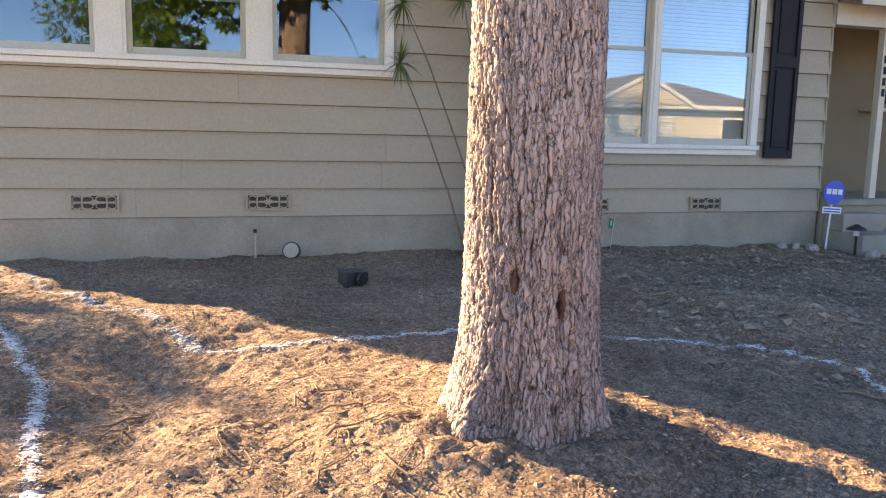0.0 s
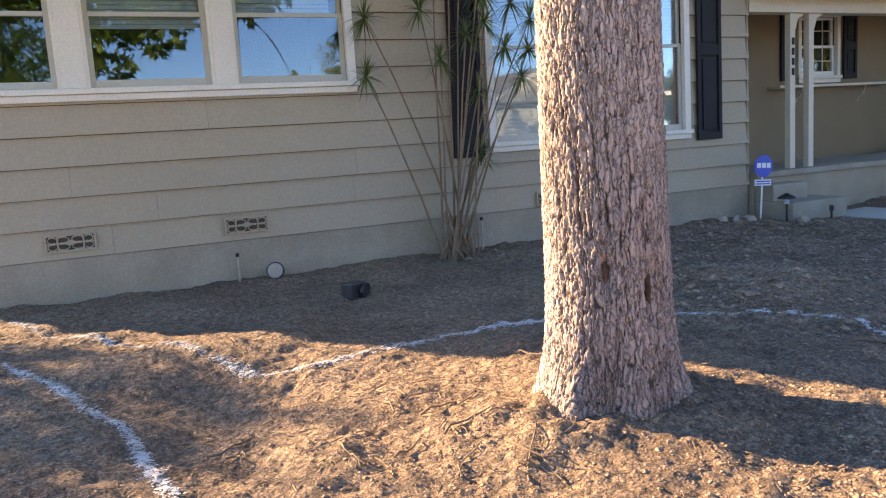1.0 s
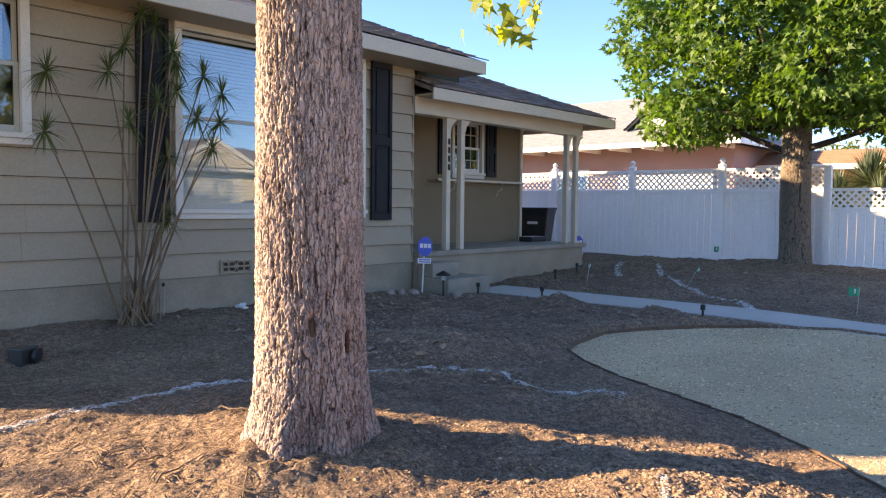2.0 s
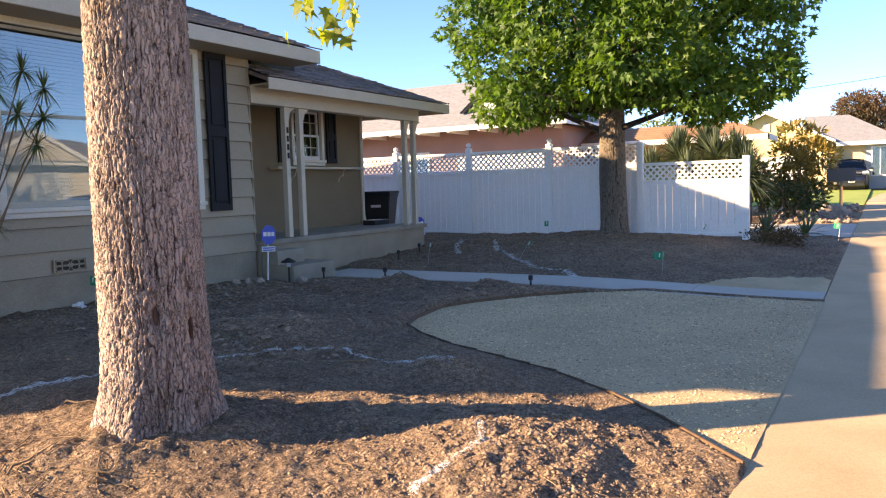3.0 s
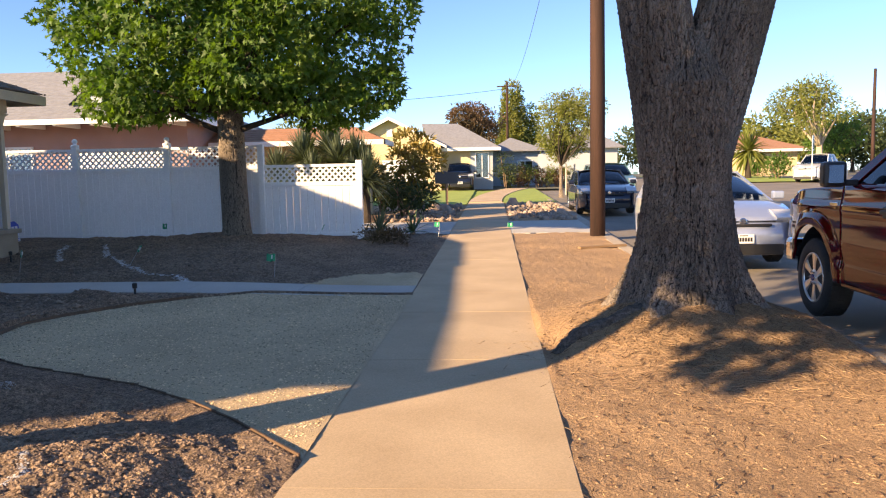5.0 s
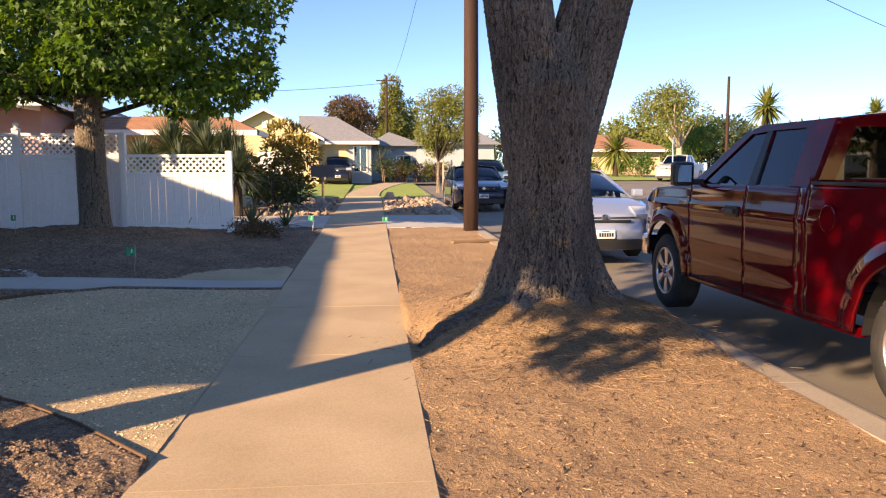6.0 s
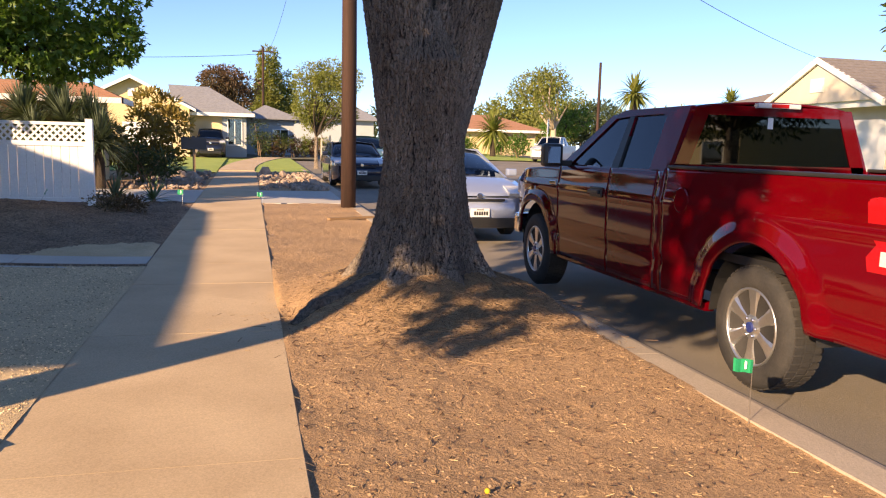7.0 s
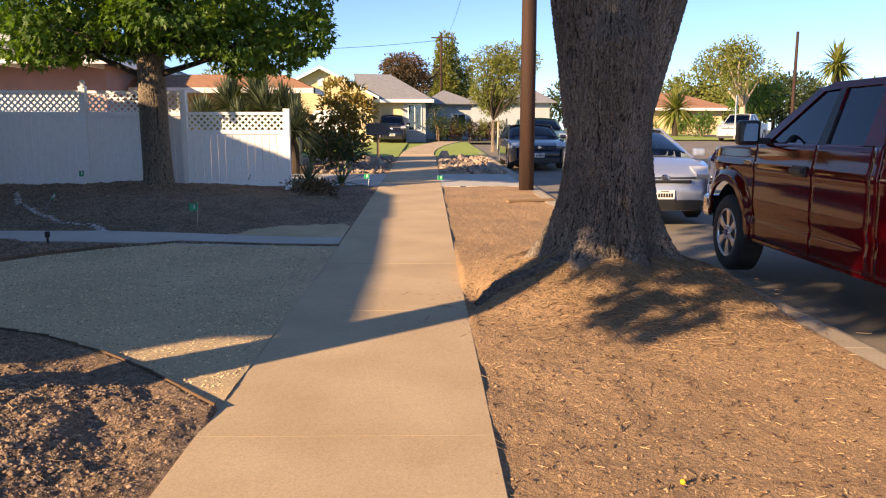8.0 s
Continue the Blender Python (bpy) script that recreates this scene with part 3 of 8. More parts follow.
sheet("lot_dirt", [-60, -30, -9, 0, 6, 9, 12, 16.2], [9, 12, 16, 30, 60], lambda x, y: 0.2 + grade(x), DIRT, "bare dirt beside and behind the house", "dirt")


def granite_relief(x, y):
    return 0.054 + grade(x) + 0.085 * step01((y - 0.14) / 3.5) + 0.004 * fbm(x * 3, y * 3, 3, 71) + 0.003 * value_noise(x * 40, y * 40, 3)


sheet("granite_bed", np.arange(2.3, 8.16, 0.05), np.concatenate([[0.125], np.arange(0.16, 4.0, 0.05)]), granite_relief, DG, "tan decomposed granite bed with a curved edge", "gravel bed",
      keep=lambda x, y: inside_granite(x, np.maximum(y, 0.15)) > 0.02)


sheet("granite_spill", np.arange(8.66, 9.9, 0.04), np.arange(0.15, 1.7, 0.05), lambda x, y: yard_relief(x, y) + 0.014, DG, "thin spill of tan granite beside the entry walk", "gravel bed",
      keep=lambda x, y: x < 8.7 + 0.95 * step01((1.62 - y) / 0.7))


# parkway strip between sidewalk and kerb
def park_relief(x, y):
    z = 0.035 + grade(x) + 0.012 * fbm(x * 1.6, y * 1.6, 4, 51) + 0.005 * value_noise(x * 15, y * 15, 7) + 0.004 * value_noise(x * 31, y * 31, 8)
    d = np.hypot((x - 5.75), (y + 2.62))
    z = z + 0.33 * np.exp(-(d / 0.98) ** 2) + 0.10 * np.exp(-(d / 1.7) ** 2)
    z = z - 0.10 * bump_at(x, y, 5.2, -1.36, 0.5, 0.14)
    e = step01((-1.265 - y) / 0.05) * step01((y + 3.78) / 0.05)
    return z * e + (0.045 + grade(x)) * (1 - e)


sheet("parkway_dirt", np.concatenate([np.arange(-8, 0, 0.1), np.arange(0, 8, 0.035), np.arange(8, 16.25, 0.1)]), np.concatenate([np.arange(-3.76, -1.265, 0.035), [-1.265]]), park_relief, PARKDIRT,
      "dry tan dirt strip between sidewalk and kerb", "dirt",
      warp=lambda x, y: y + kerb_shift(x) * step01((-1.4 - y) / 2.3))

# lawns and rock beds further along
def bed(name, x0, x1, y0, y1, mat, label, category, lift=0.0, nx=14, ny=10):
    return sheet(name, np.linspace(x0, x1, nx), np.linspace(y0, y1, ny),
                 lambda x, y: 0.03 + lift + grade(x) + 0.015 * fbm(x, y, 3, 5), mat, label, category)


bed("rock_bed", 20.0, 29.6, -3.4, -1.23, PARKDIRT, "dry bed of small stones beside the sidewalk", "rock bed")
bed("rock_bed_2", 19.95, 29.0, 0.15, 9.0, PARKDIRT, "dry bed of stones and shrubs beside the drive", "rock bed")
bed("lawn", 29.0, 45.0, 0.2, 9.0, LAWN, "sunlit yellow-green mown lawn", "lawn", 0.02)
bed("lawn_4", 29.0, 46.0, -2.4, 0.25, LAWN, "mown grass edge under the far walk", "lawn", -0.035)
bed("lawn_2", 29.4, 46.0, -3.4, -1.25, LAWN, "sunlit strip of mown lawn by the street", "lawn", 0.02)
bed("lawn_3", 52, 75, -24, -15, LAWN, "green lawn across the street corner", "lawn", -0.02)
bed("verge_dirt", 45, 120, -5, 30, FIELD, "dry ground behind the far hedge", "dirt")
bed("lot_across", 6, 32, -34, -13.6, LAWN, "mown lawn in front of the house across the street", "lawn", -0.03)
bed("lot_across_2", -60, 6, -34, -13.6, LAWN, "mown lawn of the house opposite", "lawn", -0.03)

# ---------------------------------------------------------------- first house
WY = 7.56                      # front wall
HX0, HX1 = -2.0, 6.98          # its ends
WIN1, WIN2 = (-3.0, 1.72, 2.05, 3.32), (3.22, 6.03, 1.28, 3.38)   # x0 x1 z0 z1
LAP = 0.265
FOUND_TOP = 0.60


def rect_minus(x0, x1, z0, z1, holes):
    """What is left of a rectangle round rectangular holes."""
    out = [(x0, x1, z0, z1)]
    for a, b, c, d in holes:
        nxt = []
        for p, q, r, s in out:
            if b <= p or a >= q or d <= r or c >= s:
                nxt.append((p, q, r, s))
                continue
            if a > p:
                nxt.append((p, a, r, s))
            if b < q:
                nxt.append((b, q, r, s))
            m0, m1 = max(p, a), min(q, b)
            if c > r:
                nxt.append((m0, m1, r, c))
            if d < s:
                nxt.append((m0, m1, d, s))
        out = nxt
    return out


wall_south = thing("wall_south", "tan painted lap-siding front wall of the house", "wall", kind="structure")
holes = [(-1.95, 1.72, 2.06, 3.28), (3.3, 5.95, 1.36, 3.3)]
bm = bmesh.new()
for p, q, r, s in rect_minus(HX0, HX1 - 0.02, 0.0, 3.75, holes):
    box(bm, p, q, WY + 0.03, WY + 0.17, r, s)
part("wall_core", bm, DARKROOM, wall_south)
part("foundation", boxes((HX0, HX1 - 0.015, WY + 0.004, WY + 0.028, -0.1, FOUND_TOP)), FOUND, wall_south, "tan painted concrete foundation with chipped edge")
rng = random.Random(4)
row, z = 0, FOUND_TOP
while z < 3.7:
    joints = sorted(rng.uniform(HX0 + 0.6, HX1 - 0.6) for _ in range(2))
    xs = [HX0, *joints, HX1]
    for a, b in zip(xs, xs[1:]):
        for p, q, r, s in rect_minus(a + 0.001, b - 0.001, z + 0.006, z + LAP, holes):
            bm = bmesh.new()
            f0, f1 = 0.036 * (1 - (r - z) / LAP), 0.036 * (1 - (s + 0.012 - z) / LAP)
            low = WY + 0.024 - f0 + 0.002, WY + 0.024 - f1 + 0.002
            pts = [(low[0], r), (low[1] - 0.0, s), (WY + 0.03, s), (WY + 0.03, r)]
            prism(bm, pts, p, q, "x")
            part("siding_board", bm, SIDING, wall_south)
    z += LAP
    row += 1
# side wall of the front wing
wall_east = thing("wall_east", "tan lap-siding side wall beside the porch", "wall", kind="structure")
part("wall_core", boxes((HX1 - 0.15, HX1 - 0.02, WY + 0.17, 8.85, 0.0, 3.7)), SIDING, wall_east)
z = FOUND_TOP
while z < 3.5:
    bm = bmesh.new()
    prism(bm, [(HX1 - 0.02, z), (HX1 + 0.012, z), (HX1 - 0.012, z + LAP + 0.005), (HX1 - 0.02, z + LAP + 0.005)], WY - 0.005, 8.85, "y")
    part("siding_board", bm, SIDING, wall_east)
    z += LAP
wall_west = thing("wall_west", "tan side wall at the far end of the house", "wall", kind="structure")
part("wall_core", boxes((HX0 - 0.02, HX0 + 0.03, WY + 0.17, 16, 0.0, 3.6)), SIDING, wall_west)
back = thing("wall_north", "plain tan back wall of the house", "wall", kind="structure")
part("wall_core", boxes((HX0, 12.0, 15.8, 16, 0.0, 3.6)), STUCCO, back)


def sash_window(name, label, cells, z0, z1, y, mid, trim=0.085, casing=CREAM, blind=None):
    """A white cased window of several double-hung lights; cells are (x0, x1)."""
    w = thing(name, label, "window", kind="structure")
    a, b = cells[0][0], cells[-1][1]
    part("casing", boxes((a - trim, b + trim, y - 0.035, y + 0.03, z1, z1 + trim), (a - trim, a, y - 0.034, y + 0.03, z0, z1), (b, b + trim, y - 0.034, y + 0.03, z0, z1), bevel=0.006), CASING, w)
    part("window_sill", boxes((a - trim - 0.02, b + trim + 0.02, y - 0.065, y + 0.03, z0 - 0.05, z0), (a - trim, b + trim, y - 0.04, y + 0.03, z0 - 0.11, z0 - 0.052), bevel=0.008), CASING, w)
    for (p, q), (r, s) in zip(cells, cells[1:]):
        part("mullion", boxes((q, r, y - 0.03, y + 0.1, z0, z1), (q + 0.03, r - 0.03, y - 0.04, y - 0.029, z0, z1), bevel=0.004), CASING, w)
    for p, q in cells:
        zm = z0 + mid * (z1 - z0)
        for k, (c, d, o) in enumerate(((z0, zm + 0.02, 0.03), (zm - 0.02, z1, 0.055))):
            s = part("sash", boxes((p, p + 0.045, y + o, y + o + 0.03, c, d), (q - 0.045, q, y + o, y + o + 0.03, c, d),
                                   (p + 0.045, q - 0.045, y + o, y + o + 0.03, c, c + (0.07 if k == 0 else 0.04)), (p + 0.045, q - 0.045, y + o, y + o + 0.03, d - 0.04, d), bevel=0.003), casing, w)
            g = part("pane", boxes((p + 0.04, q - 0.04, y + o + 0.012, y + o + 0.018, c + 0.03, d - 0.03)), PANE, s)
            g.visible_shadow = False
    return w


bays = [(-1.92, -0.88), (-0.62, 0.40), (0.64, 1.70)]
sash_window("window_1", "white cased triple window with beige sashes", bays, 2.06, 3.28, WY, 0.52, casing=SASH)
sash_window("window_2", "white cased wide window with closed blinds", [(3.32, 4.62), (4.72, 5.93)], 1.36, 3.3, WY, 0.52, casing=SASH)
# rooms behind the glass
room = thing("room_shell", "dim room behind the front windows", "room", kind="structure")
part("floor_slab", boxes((HX0, HX1 - 0.16, WY + 0.18, 11.5, 0.7, 0.8)), DARKROOM, room)
part("room_wall", boxes((HX0, HX1 - 0.16, 11.5, 11.6, 0.8, 3.6), (2.4, 2.5, WY + 0.2, 11.5, 0.8, 3.6)), DARKROOM, room)
part("room_ceiling", boxes((HX0, HX1 - 0.16, WY + 0.18, 11.5, 3.6, 3.68)), DARKROOM, room)


def blinds(name, x0, x1, z0, z1, y, label):
    b = thing(name, label, "blinds")
    part("head_rail", boxes((x0, x1, y - 0.02, y + 0.02, z1, z1 + 0.04)), BLIND, b)
    z = z0
    base = bmesh.new()
    box(base, x0, x1, -0.024, 0.024, -0.001, 0.001, m=Matrix.Rotation(radians(62), 4, "X"))
    first = part("slat", base, BLIND, b)
    first.location = (0, y, z)
    while z < z1:
        z += 0.042
        o = first.copy()
        scene.collection.objects.link(o)
        o.location = (0, y, z)
    return b


blinds("window_blinds", 3.34, 4.6, 1.45, 3.2, WY + 0.12, "pale closed blinds behind the wide window")
blinds("window_blinds", 4.73, 5.92, 1.45, 3.2, WY + 0.12, "pale closed blinds behind the wide window")
blinds("window_blinds", 0.65, 1.6, 2.75, 3.2, WY + 0.12, "half-raised blinds behind the triple window")
blinds("window_blinds", -0.6, 0.4, 2.6, 3.2, WY + 0.12, "half-raised blinds behind the triple window")


def shutter(x0, x1, z0, z1, y):
    s = thing("shutter", "black panelled wooden shutter beside the window", "shutter", (0, 0, 0), group="shutters of the front window")
    part("shutter_frame", boxes((x0, x0 + 0.05, y - 0.045, y - 0.01, z0, z1), (x1 - 0.05, x1, y - 0.045, y - 0.01, z0, z1), (x0 + 0.05, x1 - 0.05, y - 0.045, y - 0.01, z0, z0 + 0.09),
                                (x0 + 0.05, x1 - 0.05, y - 0.045, y - 0.01, z1 - 0.09, z1), (x0 + 0.05, x1 - 0.05, y - 0.045, y - 0.01, (z0 + z1) / 2 - 0.06, (z0 + z1) / 2 + 0.06), bevel=0.004), BLACK, s)
    for a, b in ((z0 + 0.09, (z0 + z1) / 2 - 0.06), ((z0 + z1) / 2 + 0.06, z1 - 0.09)):
        part("shutter_panel", boxes((x0 + 0.05, x1 - 0.05, y - 0.02, y - 0.008, a, b), (x0 + 0.085, x1 - 0.085, y - 0.036, y - 0.02, a + 0.035, b - 0.035), bevel=0.006), BLACK, s)
    return s


shutter(2.80, 3.16, 1.22, 3.38, WY - 0.005)
shutter(6.12, 6.5, 1.22, 3.38, WY - 0.005)


def foundation_vent(x, z):
    """A cast grille with scrolls and a centre boss in a raised frame."""
    v = thing("foundation_vent", "tan cast foundation vent with scroll openings", "vent", (x, WY - 0.020, z), group="foundation vents")
    part("vent_frame", boxes((-0.205, 0.205, -0.012, 0.012, 0.062, 0.078), (-0.205, 0.205, -0.012, 0.012, -0.078, -0.062), (-0.205, -0.188, -0.012, 0.012, -0.062, 0.062), (0.188, 0.205, -0.012, 0.012, -0.062, 0.062), bevel=0.003), SIDING, v)
    part("vent_screen", boxes((-0.188, 0.188, 0.006, 0.011, -0.062, 0.062)), VENTMESH, v)
    bm = bmesh.new()
    for sx in (-1, 1):
        for sz in (-1, 1):
            pts = [(sx * (0.06 + 0.05 * math.cos(a)), -0.004, sz * (0.03 + 0.028 * math.sin(a))) for a in np.linspace(0.4, 5.2, 9)]
            tube(bm, pts, 0.007, 6)
            pts = [(sx * (0.145 + 0.036 * math.cos(a)), -0.004, sz * (0.03 + 0.028 * math.sin(a))) for a in np.linspace(-2.2, 2.6, 9)]
            tube(bm, pts, 0.007, 6)
    for sx in (-1, 1):
        tube(bm, [(sx * 0.1, -0.004, -0.062), (sx * 0.105, -0.004, 0), (sx * 0.1, -0.004, 0.062)], 0.008, 6)
    tube(bm, [(-0.188, -0.004, 0), (0.188, -0.004, 0)], 0.007, 6)
    part("scrollwork", bm, SIDING, v)
    bm = bmesh.new()
    lathe(bm, [(0.026, -0.01), (0.026, 0.004), (0.014, 0.012)], 12, Matrix.Rotation(radians(90), 4, "X"))
    part("boss", bm, SIDING, v)
    return v


for vx in (-0.94, 0.58, 3.99, 5.41):
    foundation_vent(vx, 0.745 if vx < 3 else 0.70)


# roofs
def roof_slab(bm, corners, thick=0.05):
    """A sloping roof face from four corners, with thickness."""
    top = [bm.verts.new(c) for c in corners]
    low = [bm.verts.new((c[0], c[1], c[2] - thick)) for c in corners]
    bm.faces.new(top), bm.faces.new(low[::-1])
    n = len(corners)
    for i in range(n):
        bm.faces.new((top[i], low[i], low[(i + 1) % n], top[(i + 1) % n]))
    bmesh.ops.recalc_face_normals(bm, faces=bm.faces)
    return bm


def shingle_courses(parent, x0, x1, y0, z0, pitch, length, name="shingle", step=0.14, width=0.3, seed=1, mat=None, left_shift=0.0, right_shift=0.0):
    """Shingles in courses up a slope that rises towards +y."""
    r = random.Random(seed)
    c, s = math.cos(pitch), math.sin(pitch)
    bmw = bmesh.new()
    box(bmw, -width / 2 + 0.004, width / 2 - 0.004, 0, step + 0.05, 0.0, 0.017, bevel=0.0)
    bmesh.ops.transform(bmw, matrix=Matrix.Rotation(pitch - 0.06, 4, "X"), verts=bmw.verts)
    first = None
    count = 0
    for k in range(int(length / step)):
        y, z = y0 + k * step * c, z0 + k * step * s
        a, b = x0 + left_shift * k * step, x1 - right_shift * k * step
        x = a + (0.15 if k % 2 else 0.0) + r.uniform(0, 0.05)
        while x < b - width / 2 and count < 300:
            if first is None:
                first = part(name, bmw, mat or SHINGLE, parent)
                o = first
            else:
                o = first.copy()
                scene.collection.objects.link(o)
            o.location = (x + width / 2, y, z + 0.012 + r.uniform(0, 0.004))
            x += width
            count += 1
    return count


def shingle_field(parent, x0, x1, y0, z0, pitch, rows, left_shift=0.0, right_shift=0.0, seed=1, skip=0):
    """The courses above the singly laid ones: many tabs of uneven length, one mesh."""
    r = random.Random(seed)
    c, s = math.cos(pitch), math.sin(pitch)
    V, F = [], []
    for k in range(skip, rows):
        x, b = x0 + left_shift * k * 0.14 - r.uniform(0, 0.2), x1 - right_shift * k * 0.14
        while x < b:
            w, d, t = r.uniform(0.14, 0.32), r.uniform(-0.018, 0.018), r.uniform(0.014, 0.034)
            e = min(x + w, b)
            if e - x > 0.03:
                n = len(V)
                for u, h in ((k * 0.14 + d, 0.0), (k * 0.14 + d, t), (k * 0.14 + 0.2, 0.004)):
                    for xx in (max(x, x0 + left_shift * k * 0.14) + 0.003, e - 0.003):
                        V.append((xx, y0 + u * c - h * s, z0 + u * s + h * c + 0.006))
                F += [(n, n + 1, n + 3, n + 2), (n + 2, n + 3, n + 5, n + 4)]
            x += w
    ob = from_data("shingle_courses", V, F, SHINGLETAB, parent)
    return tagged(ob, kind="stuff")


SHINGLETAB = material("shingle_tab", (0.27, 0.225, 0.21), 0.95, (0.15, 0.125, 0.12), 7, 70, 0.8, 0.5, island=0.38)
PITCH = 0.37
P = math.atan(PITCH)
roof = thing("roof", "brown asphalt shingle roof with cream eaves", "roof", kind="structure")
bm = bmesh.new()
EV, EZ = 7.02, 3.56
RL = 5.2
roof_slab(bm, [(HX0 - 0.06, EV, EZ), (7.93, EV, EZ), (7.93, EV + RL, EZ + RL * PITCH), (HX0 - 0.06, EV + RL, EZ + RL * PITCH)], 0.06)
part("roof_deck", bm, DARKSHINGLE, roof)
bm = bmesh.new()
roof_slab(bm, [(HX0 - 0.06, 17.4, EZ), (HX0 - 0.06, EV + RL, EZ + RL * PITCH), (7.93, EV + RL, EZ + RL * PITCH), (7.93, 17.4, EZ)], 0.06)
part("roof_deck", bm, DARKSHINGLE, roof)
part("fascia", boxes((HX0 - 0.06, 7.93, EV - 0.03, EV - 0.004, EZ - 0.19, EZ - 0.005), bevel=0.004), TRIM, roof, "cream painted eave board")
bm = bmesh.new()
prism(bm, [(EV, EZ - 0.19), (EV, EZ - 0.065), (EV + RL, EZ + RL * PITCH - 0.065), (EV + RL, EZ + RL * PITCH - 0.2)], 7.9, 7.926, "x")
part("rake_board", bm, TRIM, roof)
part("soffit", boxes((HX0 - 0.06, 7.9, EV, WY + 0.02, EZ - 0.19, EZ - 0.17)), SIDING, roof)
bm = bmesh.new()
prism(bm, [(WY, 3.3), (12.2, 3.3), (12.2, 5.4), (WY, 3.68)], HX1 - 0.14, HX1 - 0.02, "x")
part("gable_wall", bm, SIDING, roof)
shingle_field(roof, 0.5, 7.93, EV - 0.03, EZ + 0.002, P, 39, seed=5, skip=14)
shingle_courses(roof, 4.4, 7.93, EV - 0.02, EZ + 0.005, P, 1.9, "shingle", 0.14, 0.3, 1)

bm = bmesh.new()
prism(bm, [(WY, 3.3), (16.8, 3.3), (16.8, 3.68), (12.2, 5.4), (WY, 3.68)], HX0 - 0.02, HX0 + 0.03, "x")
part("gable_wall", bm, SIDING, roof)

# porch
PZ, PW = 0.75, 8.9
porch_roof = thing("porch_roof", "low brown shingle porch roof with cream fascia", "roof", kind="structure")
PE, PEZ = 7.22, 3.10
bm = bmesh.new()
roof_slab(bm, [(7.0, PE, PEZ), (12.2, PE, PEZ), (10.0, PE + 5, PEZ + 1.85), (7.0, PE + 5, PEZ + 1.85)], 0.06)
part("roof_deck", bm, DARKSHINGLE, porch_roof)
bm = bmesh.new()
roof_slab(bm, [(12.2, PE, PEZ), (12.2, 17, PEZ), (10.0, PE + 5, PEZ + 1.85)], 0.06)
part("roof_deck", bm, DARKSHINGLE, porch_roof)
bm = bmesh.new()
roof_slab(bm, [(12.2, 17, PEZ), (7.0, 17, PEZ), (7.0, PE + 5, PEZ + 1.85), (10.0, PE + 5, PEZ + 1.85)], 0.06)
part("roof_deck", bm, DARKSHINGLE, porch_roof)
part("fascia", boxes((7.0, 12.22, PE - 0.03, PE - 0.004, PEZ - 0.17, PEZ - 0.005), (12.2, 12.225, PE, 16, PEZ - 0.17, PEZ - 0.005), bevel=0.004), TRIM, porch_roof)
part("beam", boxes((7.0, 11.62, 7.55, 7.75, PEZ - 0.34, PEZ - 0.1), bevel=0.005), TRIM, porch_roof, "cream painted porch beam")
part("soffit", boxes((7.0, 12.19, PE, PW + 0.1, PEZ - 0.1, PEZ - 0.08)), SIDING, porch_roof)

shingle_field(porch_roof, 7.0, 12.2, PE - 0.03, PEZ + 0.002, math.atan(0.37), 37, 0.0, 0.42, 6, 0)
shingle_courses(porch_roof, 7.0, 12.1, PE - 0.02, PEZ + 0.005, math.atan(0.37), 2.5, "shingle", 0.14, 0.3, 2, None, 0.0, 0.42)
porch = thing("porch", "raised concrete porch slab with two steps", "porch", kind="structure")
part("slab", boxes((7.0, 11.65, 7.45, PW + 0.2, PZ - 0.075, PZ), bevel=0.01), STEPCON, porch)
part("slab_foundation", boxes((7.0, 11.6, 7.5, PW, -0.1, PZ - 0.077)), FOUND, porch, "stained tan concrete foundation under the porch")
part("step", boxes((7.02, 7.97, 6.9, 7.5, 0.0, 0.39), bevel=0.015), STEPCON, porch)
part("step", boxes((7.02, 7.62, 7.2, 7.5, 0.39, 0.6), bevel=0.015), STEPCON, porch)

wall_porch = thing("wall_porch", "brown stucco porch wall with a small window", "wall", kind="structure")
bm = bmesh.new()
PWIN = (9.38, 10.28, 1.98, 3.0)
for p, q, r, s in rect_minus(6.9, 11.5, 0.3, 3.1, [PWIN]):
    box(bm, p, q, PW, PW + 0.16, r, s)
part("wall_core", bm, STUCCO, wall_porch)
part("wall_core", boxes((11.34, 11.5, PW + 0.16, 16, 0.0, 3.1)), STUCCO, wall_porch)
part("corner_trim", boxes((11.46, 11.54, PW - 0.03, PW + 0.05, PZ, 3.0)), TRIM, wall_porch)
sash_window("window_3", "small white porch window with divided panes", [(9.44, 10.22)], 2.04, 2.94, PW, 0.5, trim=0.07, casing=WHITE)
room2 = thing("room_shell", "dark room behind the porch window", "room", kind="structure")
part("room_wall", boxes((8.6, 11.2, 11.0, 11.1, 0.8, 3.1)), DARKROOM, room2)
mt = bmesh.new()
for zz in (2.26, 2.72):
    box(mt, 9.48, 10.18, PW + 0.028, PW + 0.04, zz, zz + 0.018)
for xx in (9.7, 9.95):
    box(mt, xx, xx + 0.018, PW + 0.0285, PW + 0.0395, 2.08, 2.9)
part("muntin", mt, SASH, bpy.data.objects["window_3"])
for a, b in ((9.0, 9.3), (10.36, 10.66)):
    shutter(a, b, 1.98, 3.0, PW - 0.002)
shelf = thing("window_shelf", "long cream shelf board under the porch window", "shelf")
part("board", boxes((8.75, 11.3, PW - 0.24, PW - 0.005, 1.86, 1.9), bevel=0.005), TRIM, shelf)
for xx in (9.3, 10.7):
    bm = bmesh.new()
    tube(bm, [(xx, PW - 0.02, 1.62), (xx, PW - 0.05, 1.7), (xx, PW - 0.13, 1.74), (xx, PW - 0.17, 1.855)], 0.014, 8)
    part("bracket", bm, TRIM, shelf)
